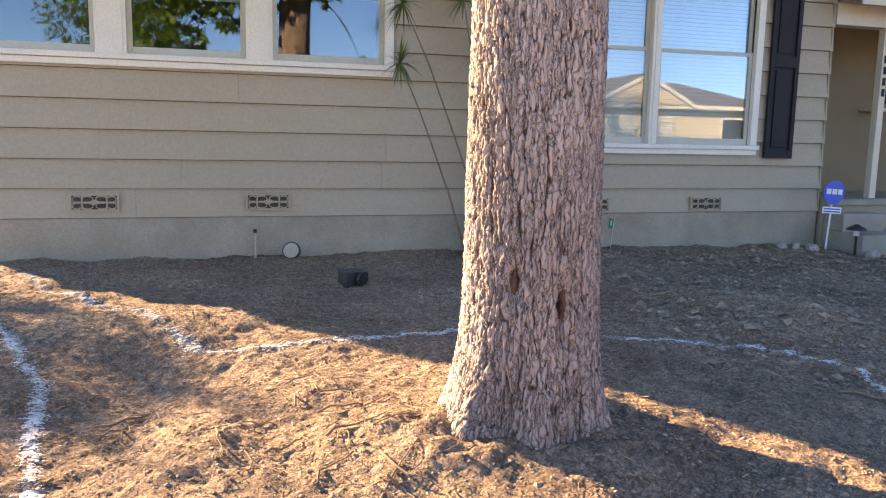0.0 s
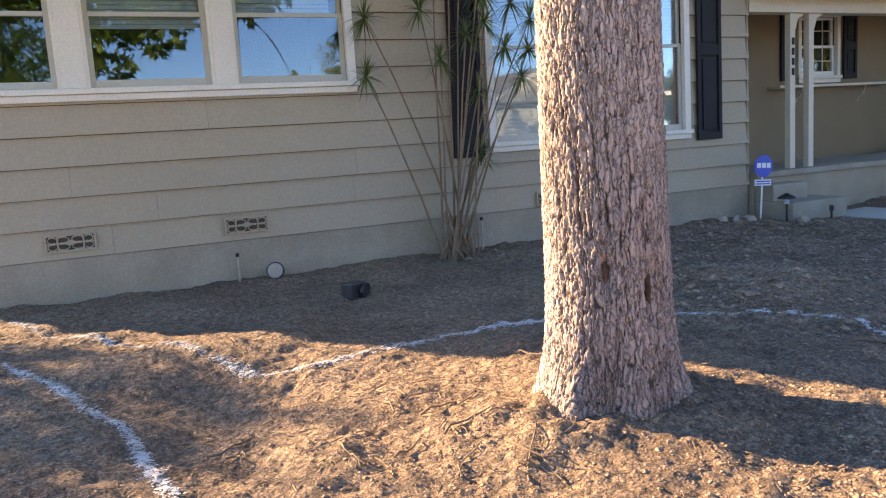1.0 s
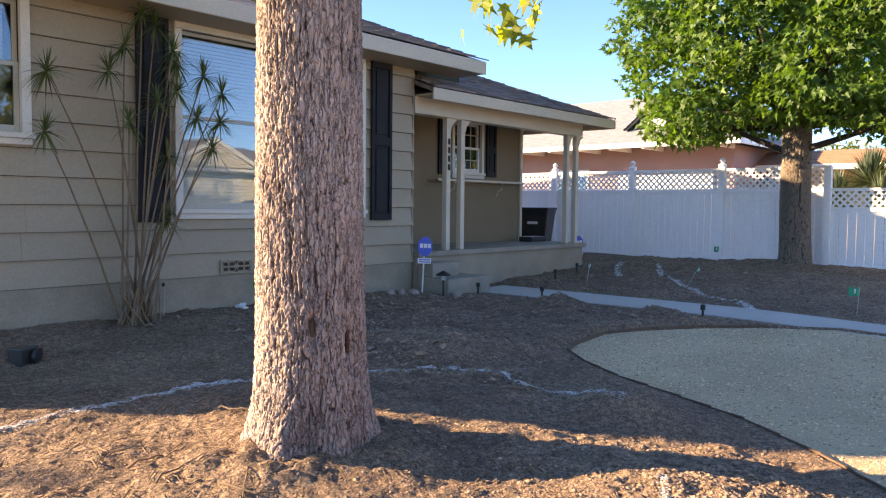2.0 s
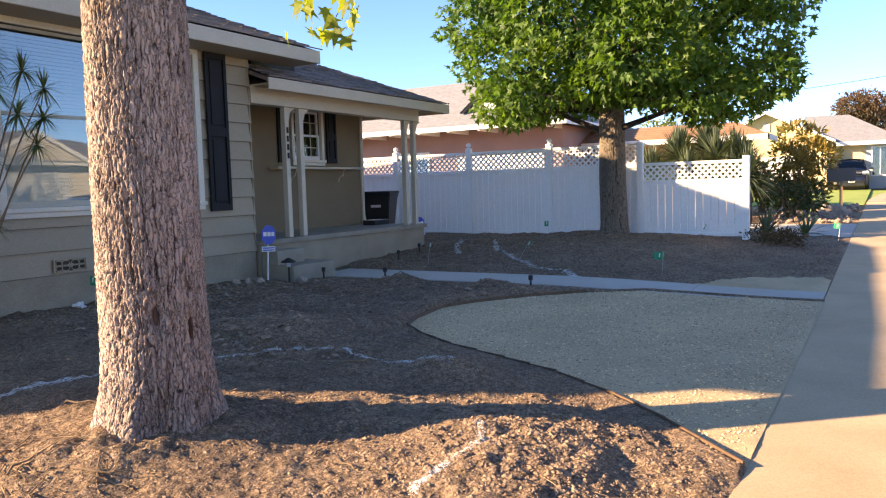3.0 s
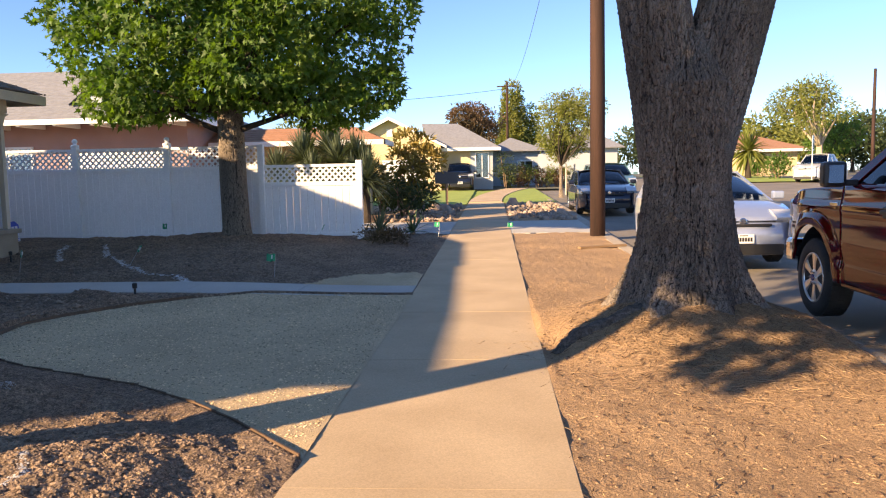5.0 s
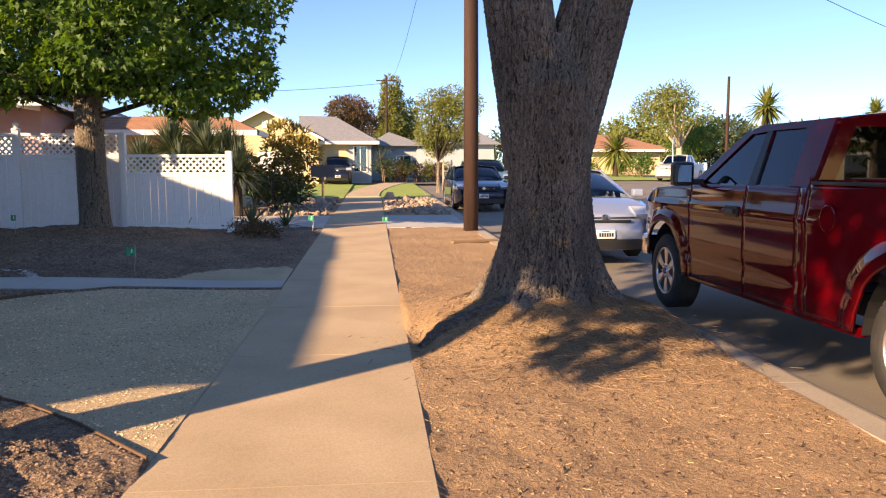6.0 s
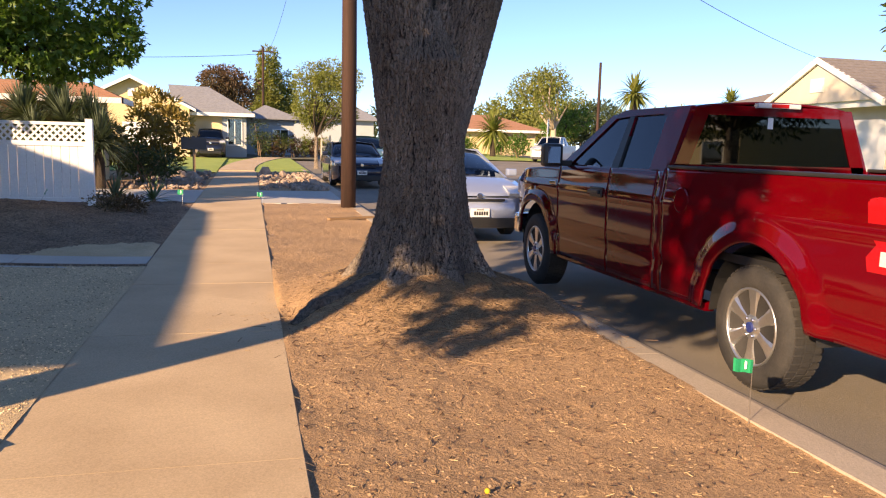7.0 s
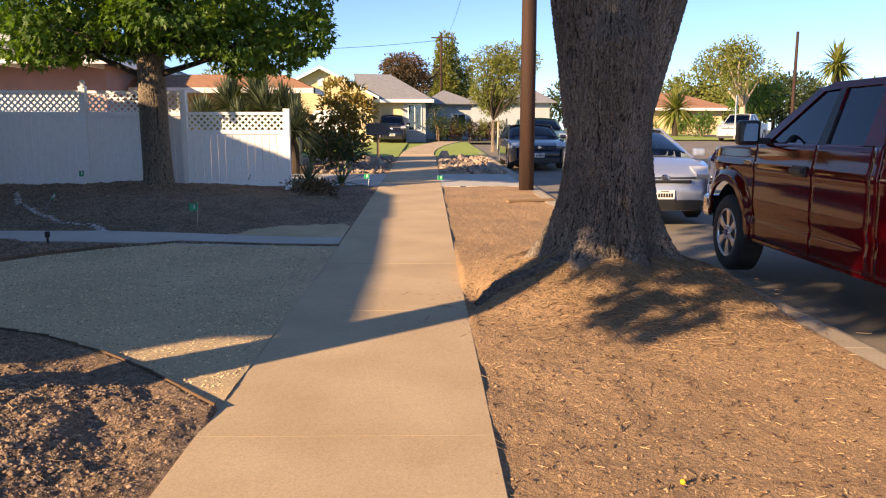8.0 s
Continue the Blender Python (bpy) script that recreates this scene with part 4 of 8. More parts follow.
front_door = thing("door_1", "plain tan front door set in the porch wall", "door", kind="structure")
part("door_leaf", boxes((7.25, 8.15, PW - 0.02, PW - 0.003, PZ, 2.8), bevel=0.004), STUCCO, front_door)


def porch_post(x, y, top):
    p = thing("porch_post", "slim square cream porch post", "post", (x, y, PZ), group="porch posts")
    part("shaft", boxes((-0.045, 0.045, -0.045, 0.045, 0, top - PZ), bevel=0.004), TRIM, p)
    bm = bmesh.new()
    prism(bm, [(0.045, top - PZ - 0.25), (0.045, top - PZ), (0.24, top - PZ), (0.12, top - PZ - 0.06)], -0.03, 0.03, "y")
    part("bracket", bm, TRIM, p)
    return p


for xx in (7.80, 8.14, 11.2, 11.52):
    porch_post(xx, 7.64, PEZ - 0.34)

# ---------------------------------------------------------------- white vinyl fence
FX = 14.6


def lattice(bm, y0, y1, z0, z1, x, gap=0.13):
    """Two layers of diagonal slats in a rectangle."""
    w, h = y1 - y0, z1 - z0
    for d, o in ((1, 0.004), (-1, -0.004)):
        k = -h
        while k < w:
            pts = []
            a0, a1 = max(0, k), min(w, k + h)
            if a1 - a0 > 0.03:
                for a in (a0, a1):
                    b = a - k
                    pts.append((a, b if d > 0 else h - b))
                (pa, qa), (pb, qb) = pts
                n = Vector((-(qb - qa), pb - pa)).normalized() * 0.019
                poly = [(y0 + pa + n.x, z0 + qa + n.y), (y0 + pb + n.x, z0 + qb + n.y), (y0 + pb - n.x, z0 + qb - n.y), (y0 + pa - n.x, z0 + qa - n.y)]
                prism(bm, poly, x + o - 0.0035, x + o + 0.0035, "x")
            k += gap
    return bm


def fence_post(fence, y, z0, z1, cap=True):
    part("post", boxes((FX - 0.063, FX + 0.063, y - 0.063, y + 0.063, z0 - 0.1, z1), bevel=0.006), VINYL, fence)
    if cap:
        bm = bmesh.new()
        lathe(bm, [(0.085, 0), (0.085, 0.03), (0.045, 0.05), (0.03, 0.065), (0.05, 0.085), (0.06, 0.115), (0.05, 0.145), (0.025, 0.165), (0.004, 0.17)], 14, pose(FX, y, z1))
        part("ball_cap", bm, VINYL, fence)


def fence_panel(fence, y0, y1, z0, z1, lat):
    part("rail", boxes((FX - 0.03, FX + 0.03, y0, y1, z1 - 0.06, z1), bevel=0.005), VINYL, fence)
    part("rail", boxes((FX - 0.032, FX + 0.032, y0, y1, z1 - lat - 0.09, z1 - lat), bevel=0.005), VINYL, fence)
    part("rail", boxes((FX - 0.032, FX + 0.032, y0, y1, z0, z0 + 0.08), bevel=0.005), VINYL, fence)
    part("lattice", lattice(bmesh.new(), y0, y1, z1 - lat, z1 - 0.06, FX), VINYL, fence)
    n = max(1, round((y1 - y0) / 0.148))
    w = (y1 - y0) / n
    for i in range(n):
        part("picket", boxes((FX - 0.011, FX + 0.011, y0 + i * w + 0.0035, y0 + (i + 1) * w - 0.0035, z0 + 0.08, z1 - lat - 0.09), bevel=0.004), VINYL, fence)


fence = thing("fence", "white vinyl fence with lattice top and ball caps", "fence")
posts = (4.0, 6.02, 8.04, 10.08, 12.1)
for i, y in enumerate(posts):
    fence_post(fence, y, 0.3, 2.3 if i else 2.26, cap=i > 0)
for a, b in zip(posts, posts[1:]):
    fence_panel(fence, a + 0.063, b - 0.063, 0.34, 2.25, 0.42)
gate = thing("low_fence", "lower white vinyl fence panel with lattice top", "fence")
fence_post(gate, 1.92, 0.2, 1.9, cap=False)
fence_panel(gate, 1.983, 3.937, 0.32, 1.83, 0.36)

# ---------------------------------------------------------------- trees
def bark_trunk(name, base, top, r_base, r_top, parent, mat, flare=0.35, flare_h=0.5, sides=150, rows=170, plate=(26.0, 6.0), depth=0.02, lobes=5, seed=1, taper=1.0, mend=None, girth=None, cross=0.96):
    """A trunk with long furrowed plates as real relief, and root flare at the foot."""
    base, top = Vector(base), Vector(top)
    L = (top - base).length
    th = np.linspace(0, 2 * np.pi, sides, endpoint=False)
    h = np.linspace(0, 1, rows) ** 1.15
    T, Hh = np.meshgrid(th, h)
    zz = Hh * L
    R = r_base + (r_top - r_base) * Hh ** taper
    if girth:
        R = np.interp(zz, [a for a, _ in girth], [b for _, b in girth])
    fl = np.exp(-(zz / flare_h) ** 1.3)
    lob = 0.5 + 0.5 * np.cos(lobes * T + 1.7 * np.sin(T + seed) + seed)
    R = R + r_base * flare * fl * (0.35 + 0.9 * lob ** 2)
    R = R * (1 + 0.035 * np.sin(2 * T + seed) + 0.02 * np.sin(3 * T + zz * 1.5))

    # furrows: thin cracks round long jagged plates, large ones and small ones
    u, v = T * r_base, zz
    fu, fv = plate

    def plates(fx, fy, sd):
        a, b = u * fx, v * fy
        jag = 0.42 * fbm(a * 1.1 + 3, b * 0.9, 2, sd + 40) + 0.16 * value_noise(a * 3.1, b * 3.3, sd + 47)
        a, b = a + jag, b + 0.5 * value_noise(a * 0.9 + 9, b * 1.3, sd + 53)
        near, second = np.full(a.shape, 9.0), np.full(a.shape, 9.0)
        for du in (-1, 0, 1):
            for dv in (-1, 0, 1):
                cu, cv = np.floor(a) + du, np.floor(b) + dv
                j1 = np.modf(np.abs(np.sin(cu * 127.1 + cv * 311.7 + sd) * 43758.5))[0]
                j2 = np.modf(np.abs(np.sin(cu * 269.5 + cv * 183.3 + sd) * 24634.6))[0]
                d = np.hypot(a - cu - j1, b - cv - j2)
                second = np.where(d < near, near, np.minimum(second, d))
                near = np.minimum(near, d)
        return second - near
    # long wavy cracks that run up the trunk and part and meet again, with short cross cracks
    wob = 0.010 * fbm(u * 22 + 5, v * 7, 2, seed + 61) + 0.0035 * value_noise(u * 70, v * 55, seed + 67)
    lines = value_noise((u + wob) * fu * 1.5, v * fv * 0.45, seed + 71)
    c0 = np.clip((np.abs(lines) - 0.03) / 0.24, 0, 1)
    c1 = 1 - cross + cross * np.clip((plates(fu * 1.25, fv * 1.15, seed) - 0.03) / 0.13, 0, 1)
    c2 = np.clip(plates(fu * 2.0, fv * 2.4, seed + 7) / 0.2, 0, 1)
    tone = 0.5 + 0.5 * value_noise(u * fu * 0.9, v * fv * 0.9, seed + 5)
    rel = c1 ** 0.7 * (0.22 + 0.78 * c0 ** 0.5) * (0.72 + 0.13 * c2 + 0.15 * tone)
    R = R + depth * (rel - 0.6) + 0.30 * depth * fbm(u * 110, v * 60, 2, seed + 9)
    d = (top - base) / L
    cx = base.x + d.x * zz + 0.02 * np.sin(zz * 1.1 + seed)
    cy = base.y + d.y * zz + 0.02 * np.cos(zz * 0.9 + seed)
    V = np.stack([cx + R * np.cos(T), cy + R * np.sin(T), base.z + d.z * zz], -1).reshape(-1, 3)
    if mend is not None:
        V = mend(V, T.reshape(-1), zz.reshape(-1))
    idx = np.arange(rows * sides).reshape(rows, sides)
    nxt = np.roll(idx, -1, 1)
    q = np.stack([idx[:-1], nxt[:-1], nxt[1:], idx[1:]], -1).reshape(-1, 4)
    ob = from_data(name, V.tolist(), q.tolist(), mat, parent, "", True)
    at = ob.data.attributes.new("relief", "FLOAT", "POINT")
    at.data.foreach_set("value", rel.reshape(-1).astype(np.float32))
    return ob


YELLOWGREEN = leaf_material("yellowing_leaves", (0.26, 0.30, 0.04), (0.17, 0.24, 0.03))
LOBED = [(0, 0), (0.16, 0.10), (0.46, 0.02), (0.25, 0.26), (0.42, 0.52), (0.16, 0.46), (0.0, 1.0), (-0.16, 0.46), (-0.42, 0.52), (-0.25, 0.26), (-0.46, 0.02), (-0.16, 0.10)]
OVAL = [(0, 0), (0.16, 0.3), (0.14, 0.65), (0, 1), (-0.14, 0.65), (-0.16, 0.3)]


def leaves(name, places, ways, sizes, mat, parent, shape=LOBED, seed=1, droop=0.3, label=""):
    """Many small leaves in one mesh; each a thin folded blade."""
    r = np.random.RandomState(seed)
    n = len(places)
    P0 = np.asarray(places, float)
    up = np.asarray(ways, float)
    up = up / np.maximum(1e-6, np.linalg.norm(up, axis=1, keepdims=True))
    side = np.cross(up, r.normal(size=(n, 3)))
    side /= np.maximum(1e-6, np.linalg.norm(side, axis=1, keepdims=True))
    nrm = np.cross(side, up)
    S = np.asarray(sizes, float)[:, None]
    V = []
    for a, b in shape:
        fold = 0.25 * abs(a) - droop * b * b * 0.5
        V.append(P0 + S * (a * side + b * up + fold * nrm))
    V = np.stack(V, 1)
    k = len(shape)
    tri = [(0, i, i + 1) for i in range(1, k - 1)]
    if shape is LOBED:
        tri = [(0, 1, 11), (1, 2, 3), (1, 3, 9), (1, 9, 11), (11, 9, 10), (3, 4, 5), (3, 5, 9), (5, 7, 9), (9, 7, 8), (5, 6, 7)]
    F = (np.arange(n)[:, None, None] * k + np.asarray(tri)[None]).reshape(-1, 3)
    return from_data(name, V.reshape(-1, 3).tolist(), F.tolist(), mat, parent, label)


def limb(bm, p0, p1, r0, r1, seed, bend=0.15, sides=8, n=7):
    r = random.Random(seed)
    p0, p1 = Vector(p0), Vector(p1)
    off = Vector((r.uniform(-1, 1), r.uniform(-1, 1), r.uniform(-0.3, 0.6))) * bend * (p1 - p0).length
    pts = [p0.lerp(p1, i / (n - 1)) + off * math.sin(math.pi * i / (n - 1)) for i in range(n)]
    tube(bm, pts, [r0 + (r1 - r0) * i / (n - 1) for i in range(n)], sides)
    return pts


def crown(clumps, per, size, seed, spread=1.0, hang=0.4):
    """Leaf places round the shells of clumps: (x, y, z, rx, rz)."""
    r = np.random.RandomState(seed)
    P0, W, S = [], [], []
    for cx, cy, cz, rx, rz in clumps:
        n = int(per * rx * rx * 4)
        d = r.normal(size=(n, 3))
        d /= np.linalg.norm(d, axis=1, keepdims=True)
        rad = r.uniform(0.45, 1.0, size=(n, 1)) ** 0.5
        rad *= 1 + 0.16 * np.sin(d[:, :1] * 7 + d[:, 1:2] * 5 + cx)
        P0.append(np.array([cx, cy, cz]) + d * rad * np.array([rx, rx, rz]))
        w = d + r.normal(size=(n, 3)) * 0.6
        w[:, 2] -= hang
        W.append(w)
        S.append(size * r.uniform(0.65, 1.25, size=n))
    return np.concatenate(P0), np.concatenate(W), np.concatenate(S)


def leafy_tree(name, label, x, y, z, trunk_h, r0, r1, clumps, per, size, leafmat, barkmat, seed, shape=OVAL, group="", hang=0.4, sides=40, rows=40):
    """Trunk, limbs to every clump, and a crown of leaves."""
    t = thing(name, label, "tree", (0, 0, 0), group=group)
    bark_trunk("trunk", (x, y, z - 0.1), (x + 0.05, y, z + trunk_h), r0, r1, t, barkmat, 0.5, 0.35, sides, rows, (10.0, 3.0), 0.03 * min(1, r0 / 0.25), seed=seed)
    bm = bmesh.new()
    for i, c in enumerate(clumps):
        limb(bm, (x + 0.03, y, z + trunk_h * 0.9), (c[0], c[1], c[2]), r1 * 0.6, 0.02, seed * 31 + i)
    part("branch_system", bm, barkmat, t, smooth=True)
    leaves("crown", *crown(clumps, per, size, seed, hang=hang), leafmat, t, shape, seed)
    return t


def random_clumps(cx, cy, cz, rx, rz, n, seed, small=0.4):
    r = random.Random(seed)
    out = []
    for i in range(n):
        a, b = r.uniform(0, 2 * math.pi), r.uniform(-0.9, 1)
        k = math.sqrt(1 - b * b * 0.8) * r.uniform(0.35, 0.8)
        s = r.uniform(0.75, 1.25) * small * rx
        out.append((cx + rx * k * math.cos(a), cy + rx * k * math.sin(a), cz + rz * b * 0.75, s, s * 0.85))
    return out


# the yard tree in front of the house
T1 = (1.292, 2.835)
yard_tree = thing("yard_tree", "tall furrowed grey-pink tree trunk on a dirt mound", "tree")


def scars(V, T, zz):
    """Two old pruning wounds sunk into the bark."""
    for ang, h, w, tall in ((-2.23, 0.74, 0.11, 0.06), (-1.46, 0.65, 0.12, 0.10)):
        d = np.exp(-(((T - (ang % (2 * np.pi))) / w) ** 2) - ((zz - h) / tall) ** 2)
        V[:, 0] -= 0.05 * d * np.cos(T)
        V[:, 1] -= 0.05 * d * np.sin(T)
    # one thick root swells out on the west side
    d = np.exp(-(((T - 3.35) / 0.55) ** 2) - (zz / 0.26) ** 1.5)
    V[:, 0] += 0.16 * d * np.cos(T)
    V[:, 1] += 0.16 * d * np.sin(T)
    return V


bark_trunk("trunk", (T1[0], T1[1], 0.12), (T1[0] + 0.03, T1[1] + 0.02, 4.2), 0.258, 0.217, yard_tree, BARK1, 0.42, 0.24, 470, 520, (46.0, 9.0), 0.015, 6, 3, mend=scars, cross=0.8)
bm = bmesh.new()
tips = []
for i, (dx, dy, dz, r) in enumerate(((0.9, -0.6, 1.6, 0.1), (-0.9, 0.5, 1.7, 0.1), (0.5, 1.0, 2.2, 0.09), (-0.4, -1.0, 2.0, 0.09), (0.1, 0.1, 3.4, 0.13), (1.5, 0.3, 0.6, 0.06), (1.3, -1.2, 0.9, 0.06))):
    tips.append(limb(bm, (T1[0] + 0.02, T1[1], 3.9), (T1[0] + dx, T1[1] + dy, 4.1 + dz), r, 0.03, 70 + i, 0.1))
part("branch_system", bm, BARK1, yard_tree, smooth=True)
cl = random_clumps(0.3, 3.0, 6.2, 2.5, 1.9, 16, 5, 0.38) + [(0.9, 3.1, 3.9, 1.0, 0.6), (-0.2, 3.0, 3.7, 0.9, 0.6), (1.7, 2.7, 4.0, 0.7, 0.5), (0.2, 2.4, 4.2, 1.1, 0.7), (-1.0, 3.2, 4.4, 1.0, 0.8), (-1.9, 3.0, 4.4, 0.9, 0.8), (-2.3, 3.2, 5.1, 0.9, 0.8), (-1.6, 3.1, 3.7, 0.5, 0.35), (1.2, 2.9, 4.8, 1.4, 0.9), (-0.3, 2.9, 2.75, 0.3, 0.2), (-0.7, 3.1, 2.9, 0.3, 0.25), (0.3, 3.2, 3.2, 0.4, 0.3), (-0.4, 2.9, 4.9, 0.9, 0.8), (0.35, 2.9, 5.0, 0.8, 0.7), (-1.2, 2.9, 5.1, 0.9, 0.7)]
leaves("crown", *crown(cl, 300, 0.15, 8), GREENLEAF, yard_tree, LOBED, 8)

for ang, h in ((-2.23, 0.86), (-1.46, 0.77)):
    bm = bmesh.new()
    bmesh.ops.create_icosphere(bm, subdivisions=3, radius=1.0)
    bmesh.ops.transform(bm, matrix=pose(T1[0] + 0.226 * math.cos(ang), T1[1] + 0.226 * math.sin(ang), h, 0, 4, math.degrees(ang)) @ Matrix.Diagonal((0.024, 0.013, 0.07 if ang > -2 else 0.045, 1)), verts=bm.verts)
    for v in bm.verts:
        v.co += Vector((0.010, 0.010, 0.018)) * noise.noise(v.co * 55)
    part("bark_wound", bm, SAPWOOD, yard_tree, "dark old wound in the bark")
# a twig of leaves that hangs low
bm = bmesh.new()
limb(bm, (1.5, 2.9, 3.6), (2.38, 2.5, 2.62), 0.018, 0.004, 95, 0.12)
part("twig", bm, BARK1, yard_tree)
lr = np.random.RandomState(4)
lp = np.array([2.4, 2.5, 2.55]) + lr.normal(size=(26, 3)) * np.array([0.12, 0.12, 0.10])
lw = lr.normal(size=(26, 3)) * 0.4 + np.array([0, 0, -1.0])
leaves("leaf_spray", lp, lw, lr.uniform(0.10, 0.16, 26), YELLOWGREEN, yard_tree, LOBED, 4)

# the tree by the white fence
fence_tree = thing("fence_tree", "leafy green tree with tan furrowed trunk before the fence", "tree")
T2 = (13.95, 4.34)
bark_trunk("trunk", (T2[0], T2[1], 0.25), (T2[0] + 0.02, T2[1] + 0.05, 3.0), 0.265, 0.24, fence_tree, BARK3, 0.4, 0.2, 200, 220, (26.0, 6.0), 0.02, 5, 11)
bm = bmesh.new()
cl = []
for i, (dx, dy, z, rx, rz) in enumerate(((0, -0.2, 6.2, 1.7, 1.5), (0.2, 1.5, 5.2, 1.5, 1.2), (-0.2, 2.3, 4.4, 1.1, 0.8), (0.3, -1.6, 5.3, 1.5, 1.2), (0, -2.4, 4.3, 1.1, 0.9), (-1.2, 0.5, 4.9, 1.4, 1.1),
                                        (-1.3, -0.9, 4.2, 1.1, 0.8), (1.2, 0.6, 5.0, 1.4, 1.2), (1.3, -0.9, 4.4, 1.2, 0.9), (-0.9, 1.4, 3.7, 0.9, 0.6), (-0.7, -1.8, 3.5, 0.8, 0.6), (0.4, 1.9, 3.5, 0.8, 0.5),
                                        (0.2, 0.4, 7.6, 1.4, 1.1), (-1.4, -2.0, 5.3, 1.0, 0.8), (-1.2, 2.1, 5.6, 1.0, 0.8), (-0.6, 0.1, 3.7, 0.8, 0.5), (0.2, -2.9, 3.6, 0.6, 0.5), (0.1, 2.6, 3.4, 0.6, 0.4), (-0.6, -0.8, 5.6, 1.2, 1.0), (0.5, 0.8, 3.6, 0.8, 0.5), (-0.5, -0.7, 3.5, 0.7, 0.45), (0.6, -1.3, 3.5, 0.8, 0.5), (-0.3, 2.9, 4.9, 0.8, 0.7), (-0.2, -3.1, 4.9, 0.8, 0.7), (0.1, -2.3, 3.2, 0.6, 0.4), (-0.4, -2.9, 3.45, 0.5, 0.4), (0.5, -1.7, 3.1, 0.5, 0.35), (-0.5, 1.9, 3.25, 0.5, 0.35))):
    z = z - 0.25 if z < 4.6 else z
    cl.append((T2[0] + dx, T2[1] + dy, z, rx, rz))
    limb(bm, (T2[0] + 0.02, T2[1] + 0.04, 2.75 + 0.02 * i), (T2[0] + dx * 0.9, T2[1] + dy * 0.9, z - 0.2), 0.085, 0.02, 300 + i, 0.08)
limb(bm, (T2[0], T2[1], 2.4), (T2[0] - 0.2, T2[1] + 1.5, 3.1), 0.07, 0.03, 350, 0.05)
limb(bm, (T2[0], T2[1], 2.5), (T2[0] - 0.2, T2[1] - 1.6, 2.95), 0.07, 0.03, 351, 0.05)
part("branch_system", bm, BARK3, fence_tree, smooth=True)
leaves("crown", *crown(cl, 290, 0.15, 9), GREENLEAF, fence_tree, LOBED, 9)

# the big old tree on the parkway
T3 = (5.80, -2.62)
street_tree = thing("street_tree", "massive old forked tree with deeply furrowed grey bark", "tree")
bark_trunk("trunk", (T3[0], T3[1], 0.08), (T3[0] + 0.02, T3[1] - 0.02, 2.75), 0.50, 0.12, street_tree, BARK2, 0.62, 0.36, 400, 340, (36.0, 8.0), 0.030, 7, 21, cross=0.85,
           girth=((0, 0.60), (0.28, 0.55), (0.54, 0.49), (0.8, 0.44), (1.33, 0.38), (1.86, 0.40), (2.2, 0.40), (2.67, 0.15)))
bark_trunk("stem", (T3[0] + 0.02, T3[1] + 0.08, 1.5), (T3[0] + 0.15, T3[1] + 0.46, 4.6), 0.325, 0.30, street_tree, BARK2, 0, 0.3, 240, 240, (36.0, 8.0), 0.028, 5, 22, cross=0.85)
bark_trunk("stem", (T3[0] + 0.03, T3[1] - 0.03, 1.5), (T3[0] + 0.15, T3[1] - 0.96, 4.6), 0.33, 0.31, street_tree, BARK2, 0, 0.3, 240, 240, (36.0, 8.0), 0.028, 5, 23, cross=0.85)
bm = bmesh.new()
cl = random_clumps(T3[0] + 0.6, T3[1] - 0.4, 8.0, 4.0, 2.4, 16, 15, 0.34)
for i, c in enumerate(cl):
    limb(bm, (T3[0] + 0.2, T3[1] + (0.4 if i % 2 else -1.05), 4.4), c[:3], 0.12, 0.03, 400 + i, 0.1)
part("branch_system", bm, BARK2, street_tree, smooth=True)
leaves("crown", *crown(cl, 110, 0.16, 10), DARKLEAF, street_tree, OVAL, 10)


for i, (pts, r0) in enumerate((([(5.45, -2.25, 0.30), (5.2, -1.85, 0.22), (5.02, -1.55, 0.15), (4.9, -1.36, 0.03)], 0.13), ([(5.45, -2.9, 0.28), (5.0, -3.05, 0.17), (4.6, -3.15, 0.06)], 0.13),
                               ([(5.35, -2.6, 0.28), (4.95, -2.5, 0.2), (4.55, -2.45, 0.08)], 0.14), ([(5.9, -2.2, 0.3), (5.95, -1.75, 0.18), (6.05, -1.4, 0.06)], 0.13), ([(6.1, -3.0, 0.3), (6.3, -3.4, 0.15), (6.4, -3.6, 0.05)], 0.12))):
    bm = bmesh.new()
    fine = []
    for (a, b) in zip(pts, pts[1:]):
        fine += [Vector(a).lerp(Vector(b), k / 10) for k in range(10)]
    n = len(fine)
    tube(bm, fine, [0.72 * r0 * (1 - 0.6 * k / n) * (1 + 0.05 * math.sin(k * 1.1 + i)) for k in range(n)], 26)
    for v in bm.verts:
        v.co += Vector((0.6, 0.6, 1)) * (0.022 * noise.noise(v.co * 9) + 0.012 * noise.noise(v.co * 30))
    ob = part("root", bm, BARK2, street_tree, smooth=True)
    at = ob.data.attributes.new("relief", "FLOAT", "POINT")
    at.data.foreach_set("value", [min(0.6, 0.26 + abs(noise.noise(Vector((v.co.x * 22, v.co.y * 22, v.co.z * 60)))) * 0.9) for v in ob.data.vertices])
